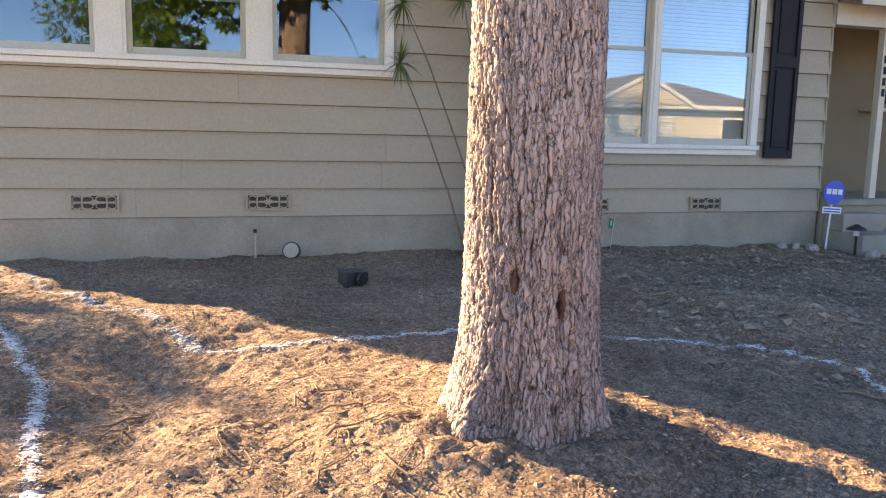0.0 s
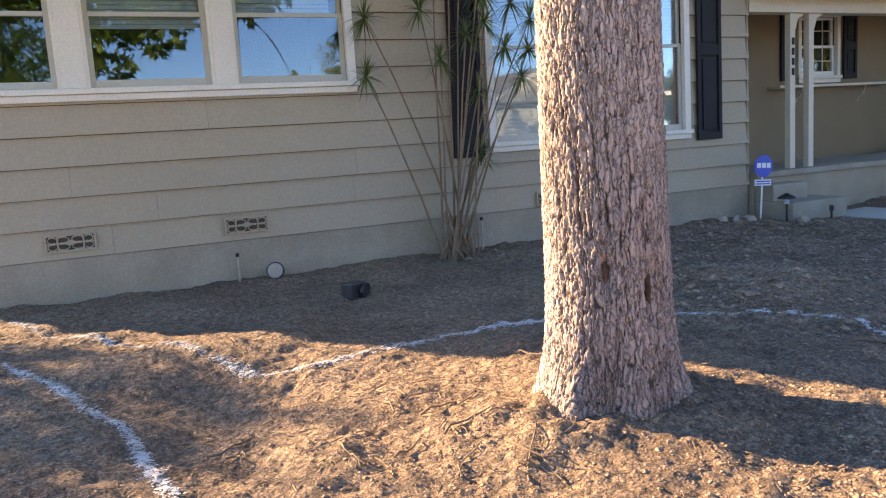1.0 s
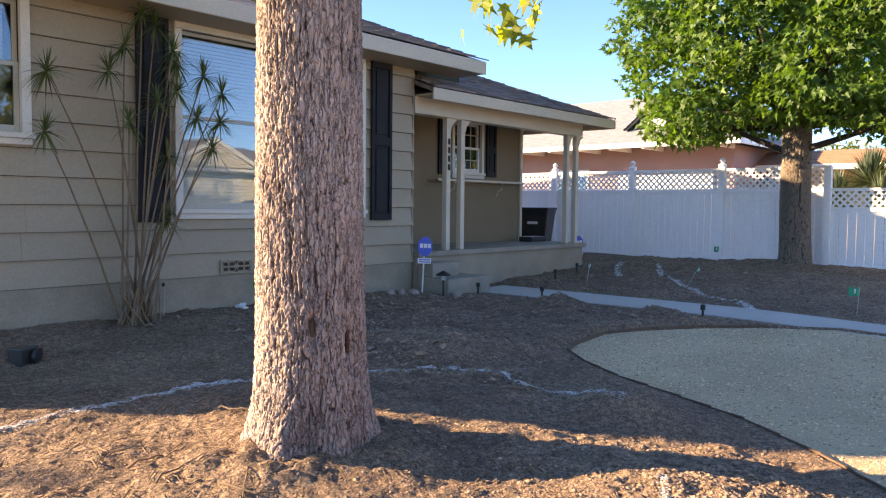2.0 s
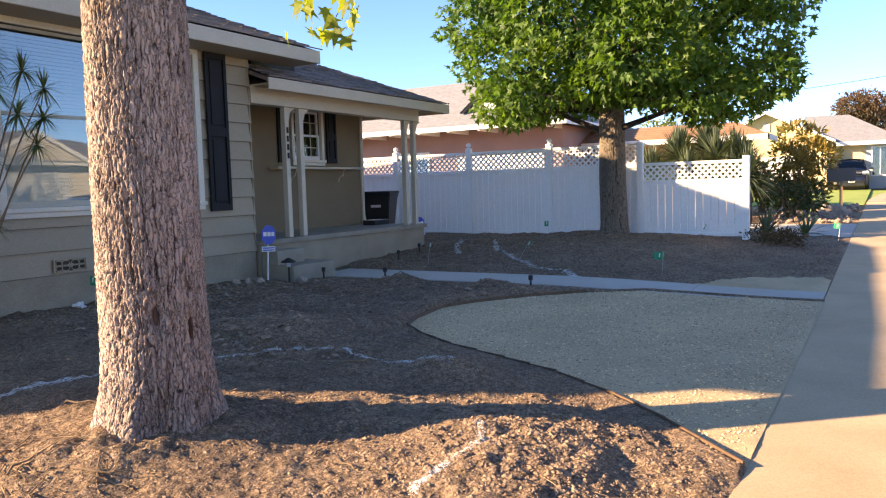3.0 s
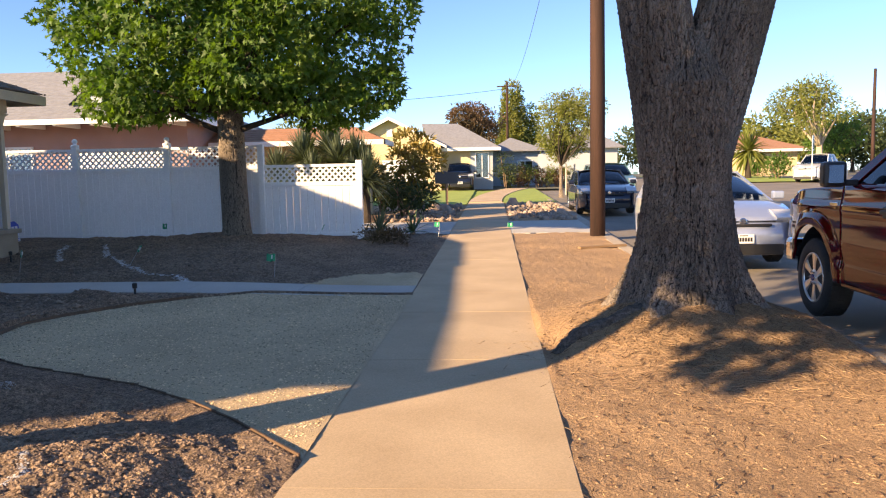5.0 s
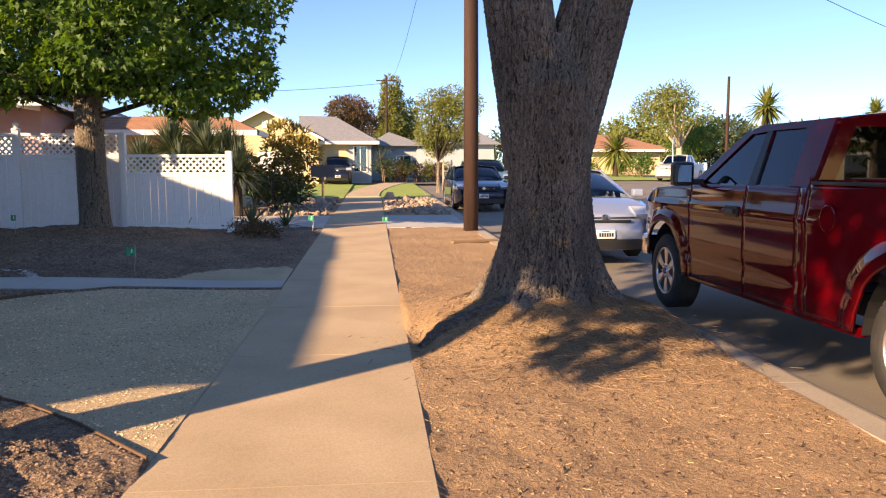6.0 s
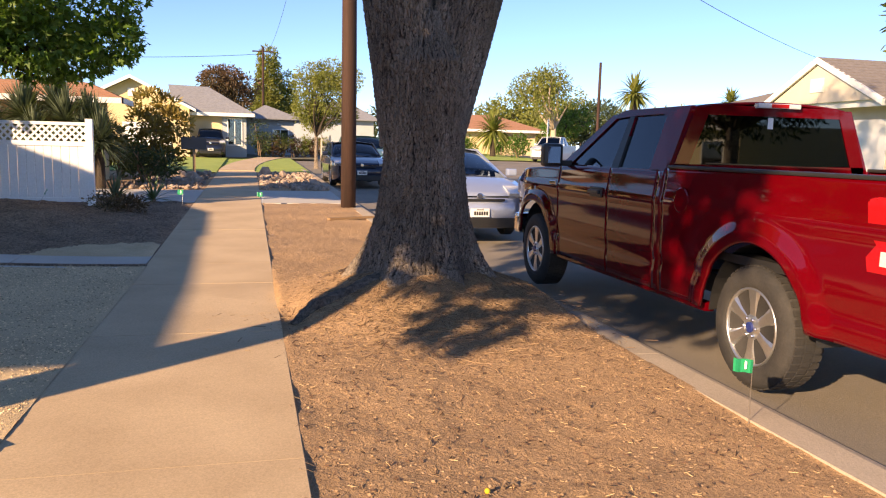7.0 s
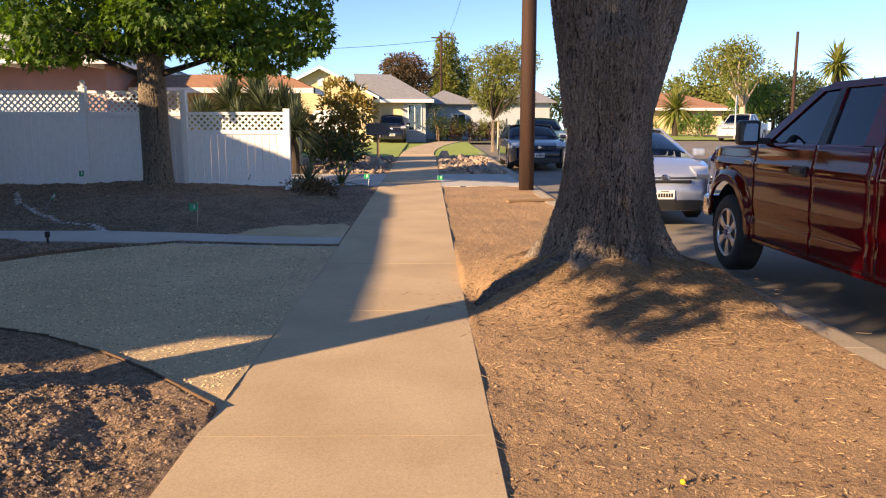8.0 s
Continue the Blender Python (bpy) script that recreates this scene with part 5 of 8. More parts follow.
# ---------------------------------------------------------------- vehicles
def wheel(parent, x, y, z, r, w, side, spokes=6, rim=0.62, cap=None):
    """Tyre with tread blocks, dished rim with spokes, bolts and cap. side: +1 faces +y."""
    m = pose(x, y, z, -90 * side, 0, 0)
    bm = bmesh.new()
    rr = r * rim
    lathe(bm, [(rr * 0.97, -w), (rr + 0.02, -w), (r * 0.9, -w), (r - 0.012, -w + 0.025), (r, -w + 0.05), (r, -0.05), (r - 0.012, -0.025), (r * 0.92, 0.0), (rr + 0.03, 0.006), (rr, -0.004), (rr * 0.97, -0.02)], 48, m)
    tyre = part("tyre", bm, RUBBER, parent, smooth=True)
    bm = bmesh.new()
    for k in range(44):
        a = 2 * math.pi * k / 44
        for o, dz in ((0.0, -w + 0.06), (0.05, -w / 2), (0.0, -0.06)):
            box(bm, r - 0.008, r + 0.003, -0.02, 0.02, dz - 0.03, dz + 0.03, m=m @ Matrix.Rotation(a + o, 4, "Z"))
    part("tread", bm, RUBBER, tyre)
    bm = bmesh.new()
    lathe(bm, [(rr * 0.99, -0.1), (rr * 0.99, -0.004), (rr * 0.95, 0.004), (rr * 0.92, -0.012), (rr * 0.9, -0.1)], 40, m)
    rimo = part("rim", bm, METAL, parent, smooth=True)
    bm = bmesh.new()
    for k in range(spokes):
        a = 2 * math.pi * (k + 0.5) / spokes
        q = m @ Matrix.Rotation(a, 4, "Z")
        vs = []
        for d, wid, h in ((0.07, 0.045, -0.018), (rr * 0.55, 0.044, -0.012), (rr * 0.93, 0.066, -0.008)):
            vs.append([bm.verts.new(q @ Vector((d, s * wid, h - e))) for s, e in ((-1, 0.012), (-0.55, 0), (0.55, 0), (1, 0.012), (1, 0.05), (-1, 0.05))])
        for p, s in zip(vs, vs[1:]):
            for i in range(6):
                bm.faces.new((p[i], p[(i + 1) % 6], s[(i + 1) % 6], s[i]))
    bmesh.ops.recalc_face_normals(bm, faces=bm.faces)
    part("spokes", bm, METAL, rimo)
    bm = bmesh.new()
    lathe(bm, [(0.085, -0.05), (0.085, -0.018), (0.05, -0.006)], 20, m)
    part("hub", bm, METAL, rimo)
    bm = bmesh.new()
    lathe(bm, [(0.036, -0.008), (0.036, 0.004), (0.03, 0.008)], 18, m)
    part("hub_cap", bm, cap or BLACKP, rimo)
    for k in range(6):
        a = 2 * math.pi * k / 6
        bm = bmesh.new()
        lathe(bm, [(0.011, -0.02), (0.011, 0.004), (0.006, 0.01)], 8, m @ Matrix.Translation((0.062 * math.cos(a), 0.062 * math.sin(a), 0)))
        part("lug_nut", bm, CHROME, rimo)
    bm = bmesh.new()
    lathe(bm, [(rr * 0.88, -w * 0.75), (rr * 0.88, -0.11), (0.02, -0.1)], 24, m)
    part("brake_drum", bm, BLACKP, rimo)


def skin(name, xs, bottom, top, yfun, mat, parent, rows=14, side=1, thick=0.03, label=""):
    """A body panel over stations xs, from bottom(x) to top(x), bulging by yfun(x, z), folded inwards at its edges."""
    V, F = [], []
    n = rows + 1
    for x in xs:
        b, t = bottom(x), top(x)
        for i in range(n):
            z = b + (t - b) * i / rows
            V.append((x, side * yfun(x, z), z))
    m = len(xs)
    for j in range(m - 1):
        for i in range(rows):
            a = j * n + i
            F.append((a, a + 1, a + n + 1, a + n))
    ob = from_data(name, V, F, mat, parent, label, True)
    mod = ob.modifiers.new("thickness", "SOLIDIFY")
    mod.thickness, mod.offset = thick, -1.0
    bm = bmesh.new()
    bm.from_mesh(ob.data)
    bmesh.ops.recalc_face_normals(bm, faces=bm.faces)
    want = side
    if sum(f.normal.y for f in bm.faces) * want < 0:
        bmesh.ops.reverse_faces(bm, faces=bm.faces)
    bm.to_mesh(ob.data)
    bm.free()
    return ob


def shear_side(bm, y0, z0, slope, curve=0.0):
    """Leans a flat side panel inwards above z0."""
    for v in bm.verts:
        d = max(0.0, v.co.z - z0)
        s = 1 if v.co.y > 0 else -1
        v.co.y -= s * (slope * d + curve * d * d)
    return bm


NAVYCAP = material("blue_cap", (0.02, 0.035, 0.16), 0.35, (0.015, 0.03, 0.13), 4, 40, 0.2, 0.0)


def pickup_truck():
    t = thing("pickup_truck", "dusty dark red extended-cab pickup truck parked at the kerb", "truck", (0, -5.235, -0.035))
    R, XR, XF = 0.412, 2.97, 6.95
    HZ = R
    X0, X1 = 1.80, 7.88
    AR = 0.545

    def bottom(x):
        b = 0.44 if x > 3.4 else 0.50
        for c in (XR, XF):
            d = abs(x - c)
            if d < AR:
                b = max(b, HZ + math.sqrt(AR * AR - d * d) * 1.03)
        if x > XF + 0.5:
            b = max(b, 0.56)
        return b

    def belt(x):
        if x < 4.18:
            return 1.43
        if x < 6.05:
            return 1.40
        return 1.40 - 0.05 * (x - 6.05) - 0.10 * max(0, x - 7.2) ** 2 * 4

    def yfun(x, z):
        y = 1.0 - 0.10 * max(0, (0.75 - z)) ** 1.3 - 0.05 * max(0, z - 1.18) ** 1.2 * 3
        y += 0.012 * math.exp(-((z - 1.16) / 0.05) ** 2) - 0.016 * math.exp(-((z - 0.68) / 0.06) ** 2)
        for c in (XR, XF):
            d = math.hypot(x - c, z - HZ)
            y += 0.035 * max(0.0, min(1.0, (AR + 0.19 - d) / 0.10)) if d < AR + 0.19 else 0
        if x > 7.2:
            y -= 0.28 * (x - 7.2) ** 1.7
        return y

    def stations(a, b):
        n = max(3, int((b - a) / 0.028))
        return [a + (b - a) * i / n for i in range(n + 1)]
    g = 0.005
    for side in (1, -1):
        skin("bed_side", stations(X0, 4.15 - g), bottom, belt, yfun, REDPAINT, t, 26, side)
        skin("cab_corner", stations(4.17, 4.28 - g), bottom, belt, yfun, REDPAINT, t, 20, side)
        skin("rear_door", stations(4.28, 5.12 - g), bottom, belt, yfun, REDPAINT, t, 20, side)
        skin("front_door", stations(5.12, 6.28 - g), bottom, belt, yfun, REDPAINT, t, 20, side)
        skin("fender", stations(6.28, X1), bottom, belt, yfun, REDPAINT, t, 26, side)
        part("bed_rail_cap", boxes((X0, 4.13, *sorted((side * 0.91, side * 0.985)), 1.425, 1.452), bevel=0.01), BLACKP, t, "black plastic bed rail cap")
        part("running_sill", boxes((3.55, 6.38, *sorted((side * 0.86, side * 0.945)), 0.39, 0.46), bevel=0.015), REDPAINT, t)
        # greenhouse frame
        bm = bmesh.new()
        top_in = 1.93
        y0, y1 = (0.925, 0.965) if side > 0 else (-0.965, -0.925)
        polys = [[(4.17, 1.38), (4.46, 1.38), (4.50, 1.84), (4.58, 1.88), (4.2, 1.93)],
                 [(5.02, 1.38), (5.16, 1.38), (5.16, 1.86), (5.06, 1.86)],
                 [(4.2, 1.93), (4.5, 1.875), (5.06, 1.875), (5.42, 1.86), (5.45, 1.90), (5.3, 1.935)],
                 [(5.42, 1.865), (6.14, 1.385), (6.36, 1.385), (5.52, 1.90)],
                 [(4.3, 1.37), (6.3, 1.37), (6.3, 1.41), (4.3, 1.41)]]
        for p in polys:
            prism(bm, p, y0, y1, "y")
        shear_side(bm, 0, 1.38, 0.30, 0.12)
        part("cab_frame", bm, REDPAINT, t)
        bm = bmesh.new()
        for p in ([(4.44, 1.40), (5.04, 1.40), (5.08, 1.875), (4.5, 1.875)], [(5.14, 1.40), (6.16, 1.395), (5.42, 1.875), (5.14, 1.875)]):
            prism(bm, p, y0 + 0.017, y1 - 0.017, "y")
        shear_side(bm, 0, 1.38, 0.30, 0.12)
        wg = part("side_glass", bm, CARGLASS, t)
        wg.visible_shadow = False
        bm = bmesh.new()
        prism(bm, [(5.015, 1.40), (5.15, 1.40), (5.15, 1.87), (5.065, 1.87)], y0 - 0.0035 * side if side < 0 else y0 + 0.004, y1 + 0.0035, "y")
        shear_side(bm, 0, 1.38, 0.30, 0.12)
        part("door_pillar_cover", bm, BLACKP, t)
        # mirror
        bm = bmesh.new()
        box(bm, 6.03, 6.17, *sorted((side * 1.06, side * 1.27)), 1.38, 1.62, bevel=0.04)
        box(bm, 6.05, 6.13, *sorted((side * 0.95, side * 1.08)), 1.39, 1.45, bevel=0.015)
        mir = part("mirror", bm, BLACKP, t, "black folding door mirror")
        part("mirror_glass", boxes((6.022, 6.028, *sorted((side * 1.10, side * 1.235)), 1.42, 1.585)), CHROME, mir)
        # handles and fuel flap
        for hx in (5.24,):
            hy = yfun(hx, 1.17)
            part("door_handle", boxes((hx - 0.02, hx + 0.2, *sorted((side * (hy + 0.012), side * (hy + 0.045))), 1.15, 1.19), (hx - 0.03, hx + 0.21, *sorted((side * (hy - 0.01), side * (hy + 0.014))), 1.12, 1.215), bevel=0.008), BLACKP, t, "black door handle")
        wheel(t, XR, side * 0.985, R, R, 0.27, side, 6, 0.65, NAVYCAP)
        wheel(t, XF, side * 0.985, R, R, 0.27, side, 6, 0.65, NAVYCAP)
        # wheel housings
        for c in (XR, XF):
            bm = bmesh.new()
            lathe(bm, [(AR + 0.01, 0), (AR + 0.01, 0.42), (0.05, 0.43)], 28, pose(c, side * 0.93, HZ, 90 * side, 0, 0))
            bmesh.ops.delete(bm, geom=[v for v in bm.verts if v.co.z < 0.36], context="VERTS")
            part("wheel_housing", bm, BLACKP, t)
        # lamps
        bm = bmesh.new()
        prism(bm, [(X0 - 0.01, 0.93), (X0 + 0.22, 0.93), (X0 + 0.24, 1.02), (X0 + 0.18, 1.09), (X0 + 0.24, 1.16), (X0 + 0.26, 1.32), (X0 + 0.2, 1.34), (X0 - 0.01, 1.34)], *sorted((side * 0.9, side * 1.005)), axis="y")
        bmesh.ops.bevel(bm, geom=bm.edges[:], offset=0.012, segments=2, affect="EDGES")
        tl = part("tail_lamp", bm, LENSR, t, "red tail lamp")
        part("reverse_lens", boxes((X0 + 0.02, X0 + 0.13, *sorted((side * 0.99, side * 1.01)), 0.98, 1.06), bevel=0.006), LENSW, tl)
        part("head_lamp", boxes((7.62, 7.86, *sorted((side * 0.62, side * 0.9)), 1.0, 1.22), bevel=0.04), LENSW, t)
    bm = bmesh.new()
    lathe(bm, [(0.1, 0), (0.1, 0.006), (0.09, 0.01)], 28, pose(3.86, 1.003, 1.19, -90, 0, 0))
    part("fuel_flap", bm, REDPAINT, t)
    part("badge", boxes((6.35, 6.52, 1.0, 1.012, 1.19, 1.225), bevel=0.004), CHROME, t)
    # roof, windscreen, bonnet, rear glass
    def cap(name, xs, half, zf, mat, cols=16):
        V, F = [], []
        for x in xs:
            h = half(x)
            for i in range(cols + 1):
                y = -h + 2 * h * i / cols
                V.append((x, y, zf(x, y / h)))
        n = cols + 1
        for j in range(len(xs) - 1):
            for i in range(cols):
                a = j * n + i
                F.append((a, a + n, a + n + 1, a + 1))
        o = from_data(name, V, F, mat, t, "", True)
        mod = o.modifiers.new("thickness", "SOLIDIFY")
        mod.thickness = 0.02
        return o
    cap("roof_panel", np.linspace(4.17, 5.42, 12), lambda x: 0.76, lambda x, u: 1.985 - 0.055 * u * u - 0.05 * max(0, x - 4.7) ** 2 - 0.05 * max(0, abs(u) - 0.85) * 4 - 0.03 * max(0, 4.4 - x), REDPAINT)
    ws = cap("windscreen", np.linspace(5.42, 6.34, 8), lambda x: 0.75 + 0.17 * (x - 5.42), lambda x, u: 1.94 - (x - 5.42) * 0.60 - 0.05 * u * u, CARGLASS)
    ws.visible_shadow = False
    cap("bonnet", np.linspace(6.3, 7.84, 16), lambda x: 0.93 - 0.28 * max(0, x - 7.2) ** 1.7, lambda x, u: 1.395 - 0.05 * (x - 6.3) - 0.14 * max(0, x - 7.3) ** 2 - 0.03 * u ** 4 + 0.02 * math.exp(-((abs(u) - 0.55) / 0.12) ** 2), REDPAINT)
    bm = bmesh.new()
    for r in ((4.165, 4.19, -0.93, -0.8, 1.40, 1.92), (4.165, 4.19, 0.8, 0.93, 1.40, 1.92), (4.165, 4.19, -0.8, 0.8, 1.86, 1.94), (4.165, 4.19, -0.93, 0.93, 0.9, 1.46)):
        box(bm, *r)
    shear_side(bm, 0, 1.38, 0.30, 0.12)
    part("cab_back", bm, REDPAINT, t)
    bm = bmesh.new()
    box(bm, 4.172, 4.18, -0.83, 0.83, 1.45, 1.885)
    shear_side(bm, 0, 1.38, 0.22, 0.1)
    rg = part("rear_glass", bm, DARKGLASS, t, "tinted rear window")
    rg.visible_shadow = False
    sticker = part("sticker", boxes((4.166, 4.1685, 0.02, 0.07, 1.76, 1.85), bevel=0.0), WHITE, rg, "small white window sticker")
    hl = part("high_brake_lamp", boxes((4.12, 4.19, -0.2, 0.2, 1.925, 1.965), bevel=0.008), LENSW, t)
    part("red_lens", boxes((4.115, 4.121, -0.08, 0.08, 1.93, 1.96)), LENSR, hl)
    # inside
    part("cab_floor", boxes((4.2, 6.3, -0.9, 0.9, 0.55, 0.6)), BLACKP, t)
    part("dashboard", boxes((5.95, 6.3, -0.88, 0.88, 1.0, 1.38), bevel=0.05), BLACKP, t)
    for y in (-0.42, 0.42):
        s = part("seat", boxes((5.0, 5.5, y - 0.25, y + 0.25, 0.8, 1.0), (4.85, 5.02, y - 0.25, y + 0.25, 0.9, 1.5), bevel=0.04), BLACKP, t)
        part("headrest", boxes((4.84, 4.96, y - 0.13, y + 0.13, 1.53, 1.72), bevel=0.04), BLACKP, s)
    bm = bmesh.new()
    for k in range(20):
        a, b = 2 * math.pi * k / 20, 2 * math.pi * (k + 1) / 20
        tube(bm, [(5.75 + 0.06 * math.sin(q), 0.42 + 0.19 * math.cos(q), 1.30 + 0.18 * math.sin(q)) for q in (a, b)], 0.016, 6, False)
    part("steering_wheel", bm, BLACKP, t)
    part("bed_floor", boxes((X0, 4.15, -0.93, 0.93, 0.8, 0.86)), BLACKP, t)
    part("tailgate", boxes((X0 - 0.02, X0 + 0.04, -0.9, 0.9, 0.86, 1.43), bevel=0.012), REDPAINT, t)
    part("rear_bumper", boxes((X0 - 0.14, X0 + 0.02, -0.96, 0.96, 0.55, 0.76), bevel=0.03), CHROME, t)
    part("front_bumper", boxes((X1 - 0.12, X1 + 0.08, -0.9, 0.9, 0.5, 0.76), bevel=0.05), CHROME, t)
    part("grille", boxes((X1 - 0.1, X1 + 0.02, -0.62, 0.62, 0.82, 1.22), bevel=0.03), BLACKP, t)
    part("frame_rail", boxes((1.9, 7.6, -0.5, -0.38, 0.42, 0.58), (1.9, 7.6, 0.38, 0.5, 0.42, 0.58)), BLACKP, t)
    bm = bmesh.new()
    for c in (XR, XF):
        tube(bm, [(c, -0.8, R), (c, 0.8, R)], 0.06, 10)
    part("axle", bm, BLACKP, t)
    return t


pickup_truck()


def road_car(name, label, at, turn, L, W, H, paint, nose=0.9, hood_z=0.72, screen=0.95, cowl=1.0, tail=0.5, R=0.31, pickup=False):
    """A parked car. Its own x runs from the nose (0) to the tail (L)."""
    c = thing(name, label, "car", at, turn)
    XA, XB = 0.17 * L + 0.15, 0.79 * L

    def halfw(x):
        u = x / L
        return W / 2 * (1 - 0.20 * max(0, 1 - u / 0.16) ** 2 - 0.16 * max(0, (u - 0.86) / 0.14) ** 2)

    def bottom(x):
        b = 0.2 + 0.1 * max(0, 1 - x / 0.3)
        for a in (XA, XB):
            d = abs(x - a)
            if d < R + 0.06:
                b = max(b, R + math.sqrt((R + 0.06) ** 2 - d * d))
        return b

    def belt(x):
        if x < nose:
            return hood_z - 0.16 * (1 - x / nose) ** 1.6 + (cowl - hood_z) * (x / nose) * 0.6
        e = min(1, (x - nose) / 0.5)
        return hood_z + (cowl - hood_z) * (0.6 + 0.4 * e) - (0.08 * max(0, (x - L + 0.5) / 0.5) ** 2)

    def yfun(x, z):
        h = halfw(x)
        return h - 0.10 * max(0, 0.55 - z) ** 1.3 - 0.14 * max(0, z - 0.72) ** 1.3 + 0.01 * math.exp(-((z - 0.66) / 0.05) ** 2)
    xs = [L * i / 110 for i in range(111)]
    for side in (1, -1):
        skin("body_side", xs, bottom, belt, yfun, paint, c, 16, side)
        for a in (XA, XB):
            wheel(c, a, side * (W / 2 - 0.02), R, R, 0.2, side, 7, 0.66)
    # nose, bonnet
    def strip(nm, rows_, mat, solid=0.012):
        V, F = [], []
        n = 13
        for x, h, z, crown_ in rows_:
            for i in range(n):
                u = -1 + 2 * i / (n - 1)
                V.append((x + 0.0 + 0.10 * abs(u) ** 3 * (1 if x < 0.3 else 0), u * h, z - crown_ * u * u))
        for j in range(len(rows_) - 1):
            for i in range(n - 1):
                a = j * n + i
                F.append((a, a + 1, a + n + 1, a + n))
        o = from_data(nm, V, F, mat, c, "", True)
        md = o.modifiers.new("thickness", "SOLIDIFY")
        md.thickness = solid
        return o
    strip("front_panel", [(0.10, halfw(0.1) * 0.97, 0.2, 0), (0.0, halfw(0.0) * 1.0, 0.34, 0), (-0.02, halfw(0.0), 0.48, 0), (0.02, halfw(0.0), hood_z - 0.17, 0.01)], paint)
    strip("bonnet", [(x, yfun(x, belt(x)) + 0.004, belt(x) + 0.035 * min(1, x / 0.4) + 0.005, 0.035 * min(1, x / 0.4)) for x in np.linspace(0.02, nose + 0.12, 9)], paint)
    ws = strip("windscreen", [(nose + 0.1 + (screen) * k, (W / 2 - 0.09) - 0.15 * k, cowl + 0.02 + (H - cowl - 0.05) * k ** 0.85, 0.06) for k in np.linspace(0, 1, 6)], CARGLASS)
    ws.visible_shadow = False
    x_r = nose + 0.1 + screen
    x_e = (L - tail) if not pickup else x_r + 1.0
    strip("roof_panel", [(x_r + (x_e - x_r) * k, W / 2 - 0.24, H - 0.03 + 0.03 * math.sin(math.pi * min(1, k + 0.25)) - 0.10 * max(0, k - 0.6), 0.06) for k in np.linspace(0, 1, 8)], paint)
    rg = strip("rear_glass", [(x_e + 0.42 * k * (0.2 if pickup else 1), W / 2 - 0.24 + 0.13 * k, H - 0.08 - (H - cowl - 0.06) * k, 0.05) for k in np.linspace(0, 1, 4)], CARGLASS)
    strip("tail_panel", [(L - 0.05 + 0.05 * math.sin(k * 3.0), halfw(L) * 0.98, cowl - 0.05 - k * (cowl - 0.3), 0) for k in np.linspace(0, 1, 5)], paint)
    if not pickup:
        strip("boot_lid", [(x_e + 0.4, W / 2 - 0.14, cowl + 0.0, 0.02), (L - 0.04, halfw(L) * 0.97, cowl - 0.06, 0.02)], paint)
    for side in (1, -1):
        bm = bmesh.new()
        prism(bm, [(nose + 0.2, cowl + 0.0), (x_e + 0.36, cowl + 0.0), (x_e - 0.05, H - 0.09), (x_r + 0.02, H - 0.09)], *sorted((side * (W / 2 - 0.11), side * (W / 2 - 0.10))), axis="y")
        shear_side(bm, 0, cowl, 0.28)
        gg = part("side_glass", bm, CARGLASS, c)
        gg.visible_shadow = False
        bm = bmesh.new()
        for p in ([(nose + 0.04, cowl - 0.02), (nose + 0.2, cowl - 0.02), (x_r + 0.08, H - 0.09), (x_r, H - 0.05)], [(x_r, H - 0.1), (x_e, H - 0.1), (x_e + 0.02, H - 0.03), (x_r, H - 0.03)],
                  [((x_r + x_e) / 2, cowl - 0.02), ((x_r + x_e) / 2 + 0.08, cowl - 0.02), ((x_r + x_e) / 2 + 0.08, H - 0.08), ((x_r + x_e) / 2, H - 0.08)], [(x_e + 0.1, cowl - 0.02), (x_e + 0.5, cowl - 0.02), (x_e + 0.02, H - 0.05), (x_e - 0.12, H - 0.1)]):
            prism(bm, p, *sorted((side * (W / 2 - 0.12), side * (W / 2 - 0.085))), axis="y")
        shear_side(bm, 0, cowl, 0.28)
        part("cab_frame", bm, paint, c)
        hz = hood_z - 0.12
        bm = bmesh.new()
        prism(bm, [(0.10, hz - 0.07), (0.02, hz + 0.02), (0.36, hz + 0.13), (0.52, hz + 0.12), (0.34, hz - 0.03)], *sorted((side * (halfw(0.2) - 0.27), side * (halfw(0.25) + 0.015))), axis="y")
        for v in bm.verts:
            v.co.x += 0.30 * max(0, abs(v.co.y) - (halfw(0.2) - 0.2)) if v.co.x < 0.2 else 0
        part("head_lamp", bm, LENSW, c)
        bm = bmesh.new()
        box(bm, nose + 0.28, nose + 0.42, *sorted((side * (W / 2 + 0.0), side * (W / 2 + 0.18))), cowl + 0.0, cowl + 0.13, bevel=0.03)
        part("mirror", bm, paint, c)
        part("fog_lamp_recess", boxes((0.015, 0.07, *sorted((side * (W / 2 - 0.45), side * (W / 2 - 0.25))), 0.27, 0.36), bevel=0.01), BLACKP, c)
    part("grille", boxes((-0.035, 0.03, -W * 0.34, W * 0.34, 0.21, 0.37), bevel=0.012), BLACKP, c)
    part("upper_grille", boxes((-0.03, 0.03, -W * 0.24, W * 0.24, hood_z - 0.225, hood_z - 0.185), bevel=0.01), BLACKP, c)
    bm = bmesh.new()
    lathe(bm, [(0.055, 0), (0.055, 0.012), (0.04, 0.02)], 20, pose(-0.01, 0, hood_z - 0.15, 0, -90, 0))
    part("badge", bm, CHROME, c)
    pl = part("number_plate", boxes((-0.055, -0.035, -0.155, 0.155, 0.385, 0.52), bevel=0.004), WHITE, c, "white number plate with dark bars")
